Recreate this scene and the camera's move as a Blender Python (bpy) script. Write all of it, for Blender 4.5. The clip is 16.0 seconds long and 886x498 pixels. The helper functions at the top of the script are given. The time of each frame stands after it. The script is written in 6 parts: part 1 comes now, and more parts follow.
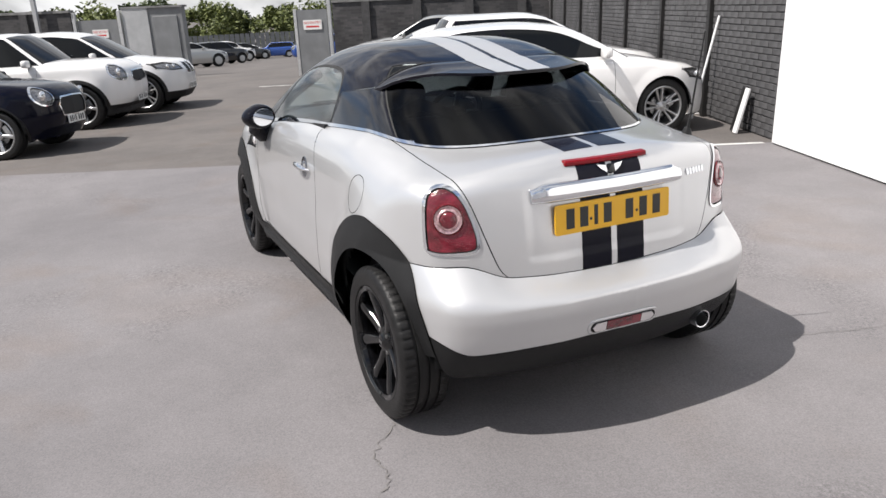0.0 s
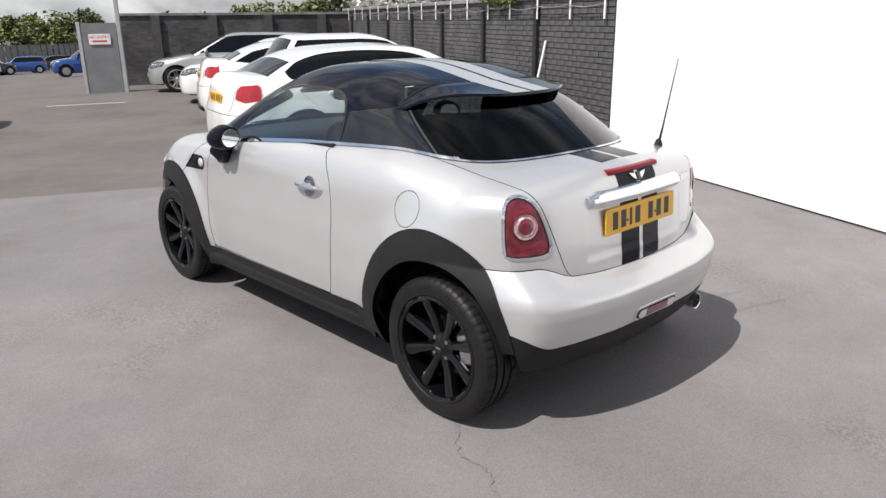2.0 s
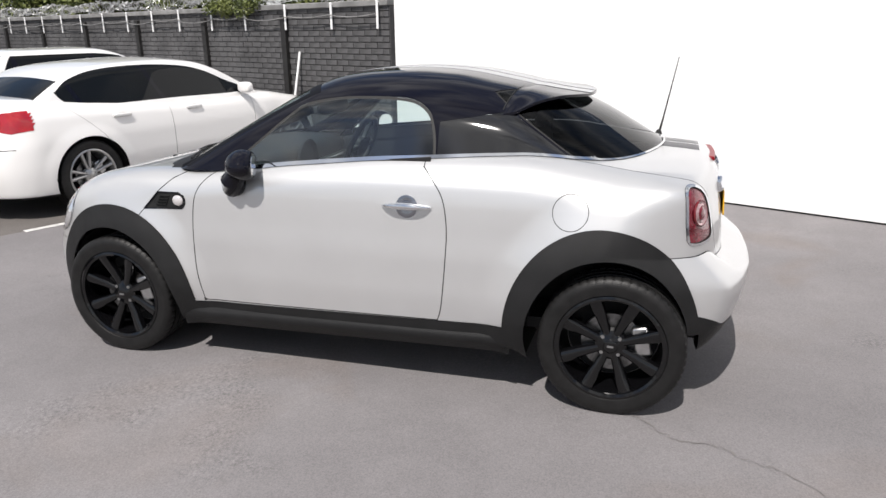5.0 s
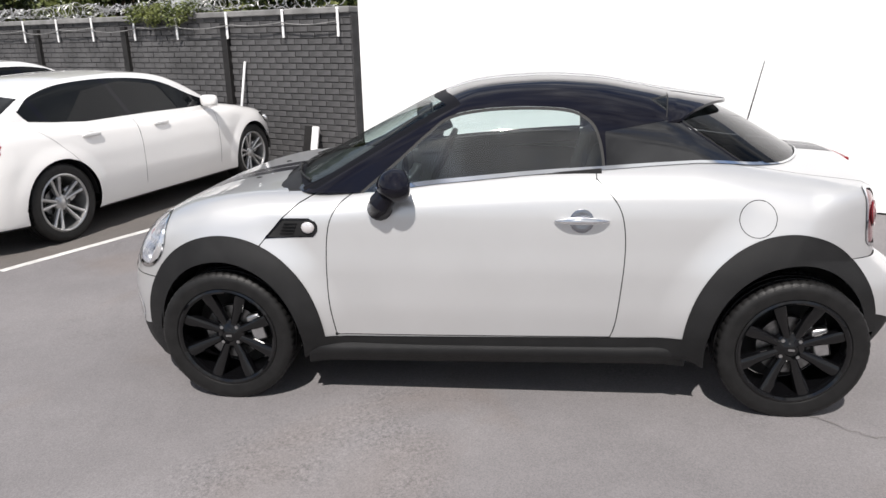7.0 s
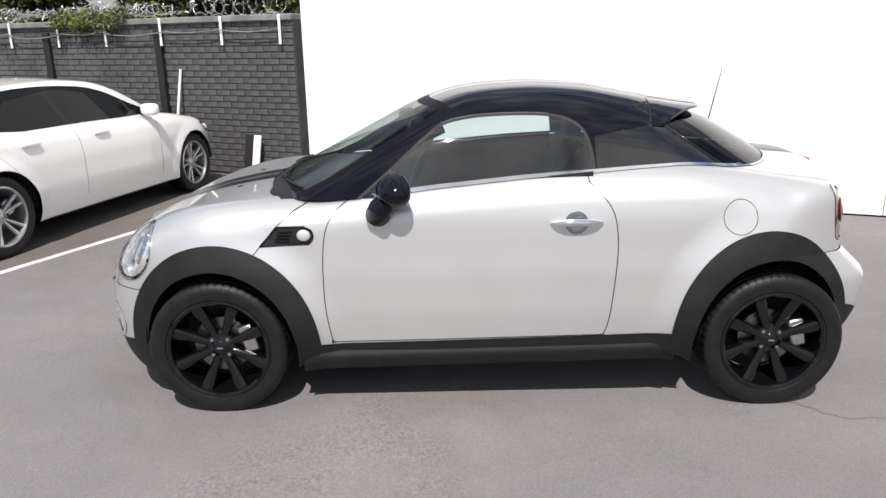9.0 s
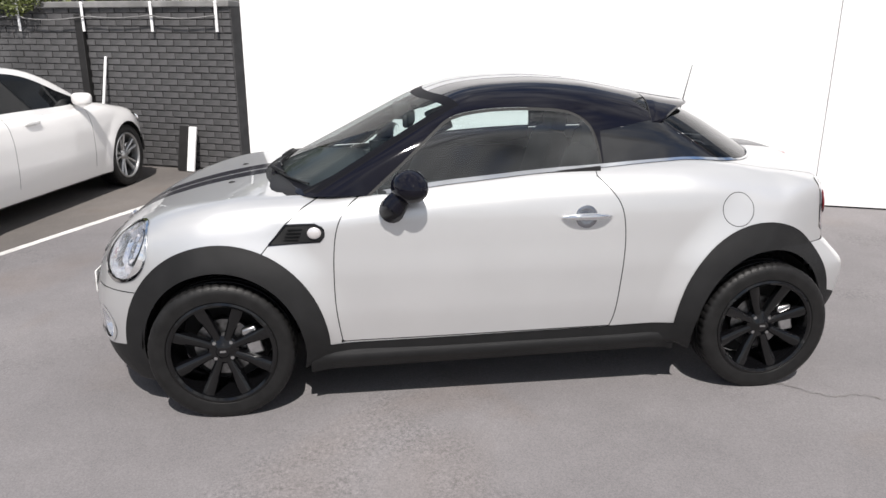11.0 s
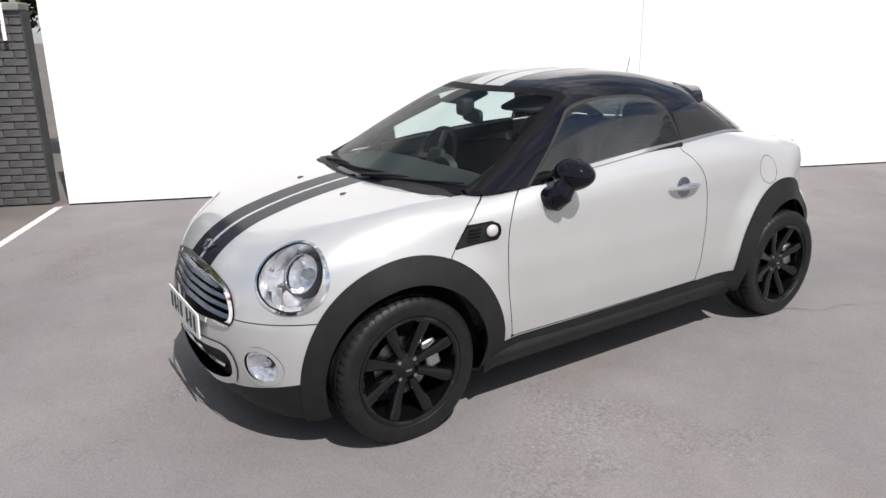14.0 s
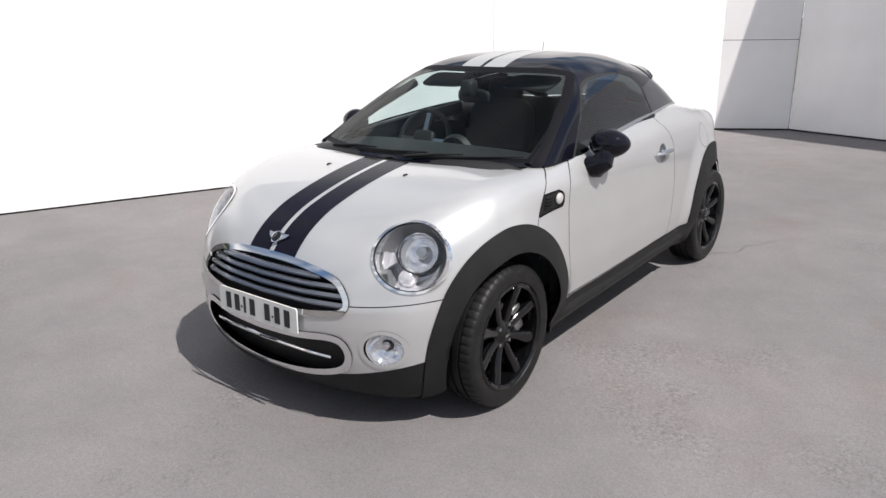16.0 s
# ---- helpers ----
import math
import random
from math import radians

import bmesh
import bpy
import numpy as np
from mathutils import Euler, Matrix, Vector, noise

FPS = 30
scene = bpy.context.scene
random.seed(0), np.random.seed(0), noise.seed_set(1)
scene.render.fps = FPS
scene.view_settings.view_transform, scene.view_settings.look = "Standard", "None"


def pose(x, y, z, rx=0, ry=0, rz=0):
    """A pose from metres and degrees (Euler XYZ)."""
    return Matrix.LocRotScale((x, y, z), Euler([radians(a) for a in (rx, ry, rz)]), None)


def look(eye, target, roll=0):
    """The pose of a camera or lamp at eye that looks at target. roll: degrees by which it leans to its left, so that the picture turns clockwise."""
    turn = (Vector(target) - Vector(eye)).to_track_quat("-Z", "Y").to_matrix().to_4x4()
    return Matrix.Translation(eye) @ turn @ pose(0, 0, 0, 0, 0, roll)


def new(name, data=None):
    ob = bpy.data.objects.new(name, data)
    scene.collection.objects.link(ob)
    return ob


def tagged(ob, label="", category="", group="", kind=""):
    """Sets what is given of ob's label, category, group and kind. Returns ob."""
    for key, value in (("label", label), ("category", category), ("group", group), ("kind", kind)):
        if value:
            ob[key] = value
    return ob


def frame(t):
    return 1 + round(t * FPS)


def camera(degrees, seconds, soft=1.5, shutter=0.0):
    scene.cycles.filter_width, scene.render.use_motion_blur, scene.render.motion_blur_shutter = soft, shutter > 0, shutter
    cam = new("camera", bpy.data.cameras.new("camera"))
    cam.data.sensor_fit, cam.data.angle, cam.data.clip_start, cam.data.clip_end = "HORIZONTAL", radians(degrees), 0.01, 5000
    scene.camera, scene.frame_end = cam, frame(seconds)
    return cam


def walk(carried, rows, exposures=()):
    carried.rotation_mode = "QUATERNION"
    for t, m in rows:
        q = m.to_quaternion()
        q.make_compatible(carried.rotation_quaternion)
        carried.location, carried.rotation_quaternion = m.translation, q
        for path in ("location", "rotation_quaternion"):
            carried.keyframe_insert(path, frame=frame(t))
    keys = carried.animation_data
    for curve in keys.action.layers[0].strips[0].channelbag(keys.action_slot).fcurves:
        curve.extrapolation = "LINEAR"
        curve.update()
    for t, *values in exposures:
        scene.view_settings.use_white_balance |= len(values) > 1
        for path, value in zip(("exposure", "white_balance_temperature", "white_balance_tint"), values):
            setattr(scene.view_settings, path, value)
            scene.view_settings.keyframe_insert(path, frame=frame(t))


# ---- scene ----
cam = camera(62.5, 16.0)
PATH = [
    (0, (-1.677, -3.748, 1.573), (-0.874, -2.029, 0.940), -2.34),
    (0.5, (-1.842, -3.743, 1.516), (-0.923, -2.067, 0.928), -0.09),
    (1, (-2.109, -3.650, 1.593), (-1.054, -2.068, 0.974), -0.18),
    (1.5, (-2.346, -3.457, 1.589), (-1.169, -1.957, 0.986), -0.24),
    (2, (-2.685, -3.288, 1.628), (-1.381, -1.896, 1.025), -0.59),
    (2.5, (-2.918, -3.033, 1.597), (-1.508, -1.740, 1.013), 0.22),
    (3, (-3.115, -2.754, 1.642), (-1.609, -1.576, 1.055), -0.80),
    (3.2, (-3.222, -2.626, 1.635), (-1.664, -1.511, 1.059), -1.00),
    (5.3, (-3.695, -1.191, 1.602), (-1.853, -0.665, 1.027), -1.20),
    (5.5, (-3.679, -1.053, 1.608), (-1.830, -0.539, 1.044), -1.70),
    (6, (-3.718, -0.724, 1.627), (-1.852, -0.304, 1.043), -1.38),
    (6.5, (-3.777, -0.383, 1.630), (-1.890, -0.096, 1.032), -1.04),
    (7, (-3.763, -0.116, 1.624), (-1.859, 0.109, 1.055), -1.25),
    (7.5, (-3.799, 0.075, 1.639), (-1.882, 0.184, 1.080), -1.16),
    (8, (-3.828, 0.186, 1.634), (-1.906, 0.210, 1.080), -1.15),
    (8.5, (-3.805, 0.195, 1.617), (-1.882, 0.165, 1.071), -0.86),
    (9, (-3.816, 0.208, 1.624), (-1.893, 0.219, 1.072), -0.96),
    (9.2, (-3.801, 0.241, 1.626), (-1.879, 0.257, 1.071), -0.85),
    (11.3, (-3.752, 0.849, 1.643), (-1.862, 0.522, 1.076), 1.22),
    (11.5, (-3.716, 1.014, 1.636), (-1.836, 0.617, 1.080), 1.92),
    (12, (-3.674, 1.374, 1.623), (-1.846, 0.776, 1.073), 0.72),
    (12.5, (-3.554, 1.666, 1.598), (-1.775, 0.936, 1.050), 1.09),
    (13, (-3.440, 1.996, 1.623), (-1.700, 1.179, 1.070), 1.54),
    (13.5, (-3.340, 2.304, 1.615), (-1.666, 1.359, 1.061), 0.51),
    (14, (-3.128, 2.561, 1.607), (-1.514, 1.525, 1.041), -0.84),
    (14.5, (-2.956, 2.862, 1.600), (-1.430, 1.703, 1.025), -0.75),
    (15, (-2.746, 3.156, 1.584), (-1.344, 1.862, 0.985), -0.36),
    (15.5, (-2.506, 3.373, 1.616), (-1.206, 1.997, 0.972), -0.27),
    (16, (-2.342, 3.643, 1.582), (-1.164, 2.139, 0.990), -0.88),
]
walk(cam, [(t, look(eye, target, roll)) for t, eye, target, roll in PATH], [(0.0, 0.64), (0.8, 0.58), (1.5, 0.55), (3.0, 0.46), (6.0, 0.49), (9.0, 0.55), (12.5, 0.51), (15.0, 0.52), (16.0, 0.46)])

# ---- world, sun and exposure ----
SUN_FROM = Vector((-6, 0.35, 9)).normalized()
world = bpy.data.worlds.new("sky")
scene.world = world
world.use_nodes = True
wt = world.node_tree
sky = wt.nodes.new("ShaderNodeTexSky")
sky.sky_type, sky.sun_disc = "NISHITA", False
sky.dust_density = 0.4
sky.sun_elevation, sky.sun_rotation = math.asin(SUN_FROM.z), math.atan2(SUN_FROM.x, SUN_FROM.y)
dim = wt.nodes.new("ShaderNodeVectorMath")
dim.operation = "SCALE"
dim.inputs["Scale"].default_value = 0.085
wt.links.new(sky.outputs[0], dim.inputs[0])
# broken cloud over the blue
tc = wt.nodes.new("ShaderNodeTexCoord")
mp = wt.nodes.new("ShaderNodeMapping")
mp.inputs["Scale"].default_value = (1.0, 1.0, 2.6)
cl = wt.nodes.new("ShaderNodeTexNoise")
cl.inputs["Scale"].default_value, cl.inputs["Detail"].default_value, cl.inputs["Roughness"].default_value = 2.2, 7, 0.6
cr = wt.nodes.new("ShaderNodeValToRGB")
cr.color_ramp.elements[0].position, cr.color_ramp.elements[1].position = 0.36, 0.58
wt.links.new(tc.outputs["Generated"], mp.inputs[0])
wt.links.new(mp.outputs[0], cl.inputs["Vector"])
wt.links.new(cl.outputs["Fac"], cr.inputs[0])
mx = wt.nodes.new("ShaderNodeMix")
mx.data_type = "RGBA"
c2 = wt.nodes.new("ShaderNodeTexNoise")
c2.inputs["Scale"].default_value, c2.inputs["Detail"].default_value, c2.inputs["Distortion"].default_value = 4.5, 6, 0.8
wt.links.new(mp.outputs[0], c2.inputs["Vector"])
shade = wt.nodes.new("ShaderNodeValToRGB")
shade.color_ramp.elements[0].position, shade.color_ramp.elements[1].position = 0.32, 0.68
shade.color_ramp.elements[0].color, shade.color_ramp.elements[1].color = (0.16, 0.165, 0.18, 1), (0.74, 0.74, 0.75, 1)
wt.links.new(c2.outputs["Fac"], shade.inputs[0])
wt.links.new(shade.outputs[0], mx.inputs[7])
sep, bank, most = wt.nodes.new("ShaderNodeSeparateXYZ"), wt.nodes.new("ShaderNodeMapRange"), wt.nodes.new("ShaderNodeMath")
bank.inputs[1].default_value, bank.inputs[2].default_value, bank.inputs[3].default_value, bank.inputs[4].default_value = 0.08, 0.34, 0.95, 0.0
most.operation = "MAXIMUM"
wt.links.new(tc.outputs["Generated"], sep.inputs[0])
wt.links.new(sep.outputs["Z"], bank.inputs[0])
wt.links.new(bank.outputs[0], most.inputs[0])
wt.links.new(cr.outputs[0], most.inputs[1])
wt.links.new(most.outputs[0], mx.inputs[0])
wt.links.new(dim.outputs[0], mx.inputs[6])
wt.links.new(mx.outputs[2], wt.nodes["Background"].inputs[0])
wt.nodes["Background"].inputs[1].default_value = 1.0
sun = new("sun", bpy.data.lights.new("sun", "SUN"))
sun.data.energy, sun.data.angle, sun.data.color = 4.2, radians(0.5), (1.0, 0.95, 0.905)
sun.matrix_world = look(SUN_FROM * 10, (0, 0, 0))

# ---- materials ----
def mat(name, col, rough=0.6, metal=0.0, coat=0.0, var=0.0, scale=8.0, bump=0.0, bscale=60.0, spec=0.5, second=None, rvar=0.0):
    """A surface: base colour, with two scales of variation and fine relief."""
    m = bpy.data.materials.new(name)
    m.use_nodes = True
    nt = m.node_tree
    b = nt.nodes["Principled BSDF"]
    b.inputs["Base Color"].default_value = (*col, 1)
    b.inputs["Roughness"].default_value = rough
    b.inputs["Metallic"].default_value = metal
    b.inputs["Coat Weight"].default_value = coat
    b.inputs["Coat Roughness"].default_value = 0.03
    b.inputs["Specular IOR Level"].default_value = spec
    if var or bump or second or rvar:
        tc = nt.nodes.new("ShaderNodeTexCoord")
        n1 = nt.nodes.new("ShaderNodeTexNoise")
        n1.inputs["Scale"].default_value, n1.inputs["Detail"].default_value = scale, 5
        nt.links.new(tc.outputs["Object"], n1.inputs["Vector"])
        n2 = nt.nodes.new("ShaderNodeTexNoise")
        n2.inputs["Scale"].default_value, n2.inputs["Detail"].default_value = bscale, 3
        nt.links.new(tc.outputs["Object"], n2.inputs["Vector"])
    if var or second:
        ramp = nt.nodes.new("ShaderNodeValToRGB")
        ramp.color_ramp.elements[0].position, ramp.color_ramp.elements[1].position = 0.35, 0.68
        two = second or tuple(c * (1 + var) for c in col)
        ramp.color_ramp.elements[0].color = (*(c * (1 - var) for c in col), 1)
        ramp.color_ramp.elements[1].color = (*two, 1)
        nt.links.new(n1.outputs["Fac"], ramp.inputs[0])
        fine = nt.nodes.new("ShaderNodeMix")
        fine.data_type, fine.blend_type = "RGBA", "MULTIPLY"
        fine.inputs[0].default_value = min(var, 0.5)
        nt.links.new(ramp.outputs[0], fine.inputs[6])
        nt.links.new(n2.outputs["Fac"], fine.inputs[7])
        nt.links.new(fine.outputs[2], b.inputs["Base Color"])
    if rvar:
        mr = nt.nodes.new("ShaderNodeMapRange")
        mr.inputs[3].default_value, mr.inputs[4].default_value = max(rough - rvar, 0.02), rough + rvar
        nt.links.new(n1.outputs["Fac"], mr.inputs[0])
        nt.links.new(mr.outputs[0], b.inputs["Roughness"])
    if bump:
        bp = nt.nodes.new("ShaderNodeBump")
        bp.inputs["Strength"].default_value, bp.inputs["Distance"].default_value = bump, 0.004
        nt.links.new(n2.outputs["Fac"], bp.inputs["Height"])
        nt.links.new(bp.outputs[0], b.inputs["Normal"])
    return m


def glass(name, tint, gloss=0.02, amount=1.0, base=0.045):
    """A tinted pane: clear body and a sharp reflection that grows at grazing angles."""
    m = bpy.data.materials.new(name)
    m.use_nodes = True
    nt = m.node_tree
    nt.nodes.remove(nt.nodes["Principled BSDF"])
    tr, gl, mx, fr = (nt.nodes.new("ShaderNode" + k) for k in ("BsdfTransparent", "BsdfGlossy", "MixShader", "LayerWeight"))
    tr.inputs[0].default_value = (*tint, 1)
    gl.inputs["Roughness"].default_value = gloss
    gl.inputs["Color"].default_value = (amount, amount, amount, 1)
    fr.inputs["Blend"].default_value = 0.5
    pw, ad = nt.nodes.new("ShaderNodeMath"), nt.nodes.new("ShaderNodeMath")
    pw.operation, ad.operation = "POWER", "MULTIPLY_ADD"
    pw.inputs[1].default_value, ad.inputs[1].default_value, ad.inputs[2].default_value = 5.0, 0.9, base
    nt.links.new(fr.outputs["Facing"], pw.inputs[0])
    nt.links.new(pw.outputs[0], ad.inputs[0])
    nt.links.new(ad.outputs[0], mx.inputs[0])
    nt.links.new(tr.outputs[0], mx.inputs[1])
    nt.links.new(gl.outputs[0], mx.inputs[2])
    nt.links.new(mx.outputs[0], nt.nodes["Material Output"].inputs[0])
    return m


PAINT_SILVER = mat("white_silver_paint", (0.595, 0.596, 0.599), 0.36, 0.58, 1.0, var=0.02, scale=3, bscale=900, bump=0.03)
PAINT_BLACK = mat("black_gloss_paint", (0.004, 0.004, 0.008), 0.04, 0.0, 0.0, spec=0.30)
MATT_BLACK = mat("matt_black_band", (0.006, 0.006, 0.008), 0.55, spec=0.08)
SMOKED = mat("smoked_black_panel", (0.008, 0.008, 0.009), 0.03, 0.0, 0.5, spec=0.6)
STRIPE_BLACK = mat("black_stripe_film", (0.008, 0.008, 0.014), 0.16, 0, 0.0, spec=0.11)
STRIPE_SILVER = mat("silver_stripe_film", (0.41, 0.415, 0.425), 0.38, 0.2, 0.3)
TRIM = mat("grained_black_plastic", (0.012, 0.012, 0.0125), 0.52, spec=0.28, bump=0.25, bscale=700, var=0.15, scale=12)
SEAM = mat("shut_line_black", (0.01, 0.01, 0.01), 0.7)
RUBBER = mat("tyre_rubber", (0.010, 0.0097, 0.0098), 0.5, spec=0.30, bump=0.2, bscale=300, var=0.25, scale=20)
GLOSS_BLACK = mat("gloss_black_alloy", (0.003, 0.003, 0.0035), 0.07, 0.0, 0.25, spec=0.35)
CHROME = mat("chrome", (0.82, 0.83, 0.85), 0.06, 1.0)
SATIN = mat("satin_chrome", (0.30, 0.31, 0.34), 0.2, 1.0)
STEEL = mat("brushed_steel", (0.5, 0.5, 0.5), 0.32, 1.0, var=0.1, scale=30)
RED_LENS = mat("red_lamp_lens", (0.15, 0.006, 0.014), 0.10, 0, 1.0, var=0.35, scale=22, second=(0.27, 0.018, 0.038), bump=0.4, bscale=150)
CLEAR_LENS = mat("clear_lamp_lens", (0.75, 0.72, 0.72), 0.08, 0.5, 1.0)
GLASS_DARK = glass("tinted_glass", (0.80, 0.88, 0.87), base=0.11)
GLASS_SCREEN = glass("windscreen_glass", (0.80, 0.89, 0.88), amount=0.42)
GLASS_REAR = glass("privacy_glass", (0.075, 0.083, 0.088), base=0.022)
GLASS_LAMP = glass("lamp_cover_glass", (0.92, 0.93, 0.95))
DISC = mat("dull_brake_steel", (0.22, 0.22, 0.22), 0.35, 1.0, var=0.2, scale=60)
MIRROR = mat("mirror_glass", (0.9, 0.9, 0.9), 0.01, 1.0)
CABIN = mat("black_cabin_plastic", (0.008, 0.008, 0.009), 0.6, bump=0.03, bscale=400)
SEAT = mat("black_seat_cloth", (0.012, 0.012, 0.014), 0.85, bump=0.08, bscale=500)
PLATE_YELLOW = mat("yellow_plate", (0.78, 0.42, 0.01), 0.35)
PLATE_WHITE = mat("white_plate", (0.72, 0.72, 0.7), 0.35)
PLATE_INK = mat("plate_ink", (0.015, 0.015, 0.015), 0.5)
REFLECTOR = mat("lamp_reflector", (0.88, 0.88, 0.89), 0.09, 0.85, var=0.05, scale=40, bump=0.25, bscale=70)
WHITE_WALL = mat("white_painted_board", (0.86, 0.86, 0.86), 0.55, var=0.02, scale=1.5, bump=0.05, bscale=40)
GREY_WALL = mat("pale_grey_board", (0.84, 0.825, 0.825), 0.6, var=0.05, scale=1.2, bump=0.05, bscale=30)
BRICK = mat("grey_painted_brick", (0.086, 0.0845, 0.087), 0.7, var=0.3, scale=3.0, bump=0.5, bscale=90)
MORTAR = mat("grey_painted_mortar", (0.068, 0.0665, 0.068), 0.9, var=0.2, scale=8, bump=0.4, bscale=200)
POST = mat("black_steel_post", (0.012, 0.011, 0.011), 0.6, var=0.3, scale=9, bump=0.2)
COPING = mat("weathered_coping", (0.22, 0.218, 0.215), 0.85, var=0.25, scale=4, bump=0.3, bscale=80)
GALV = mat("galvanised_steel", (0.62, 0.62, 0.62), 0.4, 0.6, var=0.15, scale=20)
ROAD_PAINT = mat("white_road_paint", (0.62, 0.61, 0.59), 0.8, var=0.18, scale=9, bump=0.3, bscale=120)
WHITE_STRIP = mat("white_plastic_strip", (0.82, 0.82, 0.82), 0.4)
LEAF = mat("leaf_green", (0.11, 0.15, 0.035), 0.6, var=0.4, scale=1.6, bscale=30, second=(0.20, 0.225, 0.06))
LEAF_DARK = mat("leaf_dark_green", (0.06, 0.095, 0.024), 0.65, var=0.45, scale=0.6, bscale=20, second=(0.11, 0.145, 0.04))
BARK = mat("bark", (0.09, 0.065, 0.045), 0.9, var=0.3, scale=6, bump=0.6, bscale=40)
CABIN_GREY = mat("grey_sheet_steel", (0.20, 0.205, 0.21), 0.5, 0.1, var=0.12, scale=2.5, bump=0.05)
PALE_STEEL = mat("pale_sheet_steel", (0.42, 0.425, 0.43), 0.5, 0.1, var=0.1, scale=3)
SIGN_WHITE = mat("white_sign", (0.75, 0.74, 0.72), 0.5)
SIGN_RED = mat("red_sign_print", (0.55, 0.05, 0.05), 0.5)
CAR_WHITE = mat("white_car_paint", (0.74, 0.73, 0.72), 0.3, 0, 1.0)
CAR_SILVER = mat("silver_car_paint", (0.42, 0.42, 0.41), 0.3, 0.6, 1.0)
CAR_NAVY = mat("navy_car_paint", (0.003, 0.0035, 0.010), 0.12, 0.0, 0.0, spec=0.22)
CAR_BLUE = mat("blue_car_paint", (0.015, 0.06, 0.26), 0.25, 0.2, 1.0)
CAR_BLACK = mat("black_car_paint", (0.01, 0.01, 0.011), 0.2, 0.1, 1.0)
CAR_GREY = mat("grey_car_paint", (0.12, 0.125, 0.13), 0.3, 0.5, 1.0)
CAR_GLASS = mat("dark_car_glass", (0.006, 0.007, 0.008), 0.03, 0, 0.0, spec=0.22)
ALLOY = mat("silver_alloy", (0.45, 0.45, 0.45), 0.3, 0.8)

BRICK_FAR = mat("grey_brickwork", (0.075, 0.073, 0.075), 0.75, var=0.35, scale=1.1, bump=0.4, bscale=60)


def courses(m, size):
    """Brick courses, too far off to pick apart, over a base colour."""
    nt = m.node_tree
    b = nt.nodes["Principled BSDF"]
    src = b.inputs["Base Color"].links[0].from_socket
    tc, mp, br, k = (nt.nodes.new("ShaderNode" + n) for n in ("TexCoord", "Mapping", "TexBrick", "Mix"))
    mp.inputs["Rotation"].default_value = (radians(90), 0, 0)
    br.inputs["Scale"].default_value = 1.0
    br.inputs["Brick Width"].default_value, br.inputs["Row Height"].default_value, br.inputs["Mortar Size"].default_value = size, size / 3, 0.008
    br.inputs["Color1"].default_value, br.inputs["Color2"].default_value, br.inputs["Mortar"].default_value = (1.25, 1.22, 1.2, 1), (0.62, 0.62, 0.65, 1), (0.95, 0.95, 0.95, 1)
    k.data_type, k.blend_type = "RGBA", "MULTIPLY"
    k.inputs[0].default_value = 1.0
    nt.links.new(tc.outputs["Object"], mp.inputs[0])
    nt.links.new(mp.outputs[0], br.inputs["Vector"])
    nt.links.new(src, k.inputs[6])
    nt.links.new(br.outputs["Color"], k.inputs[7])
    nt.links.new(k.outputs[2], b.inputs["Base Color"])


courses(BRICK_FAR, 0.225)


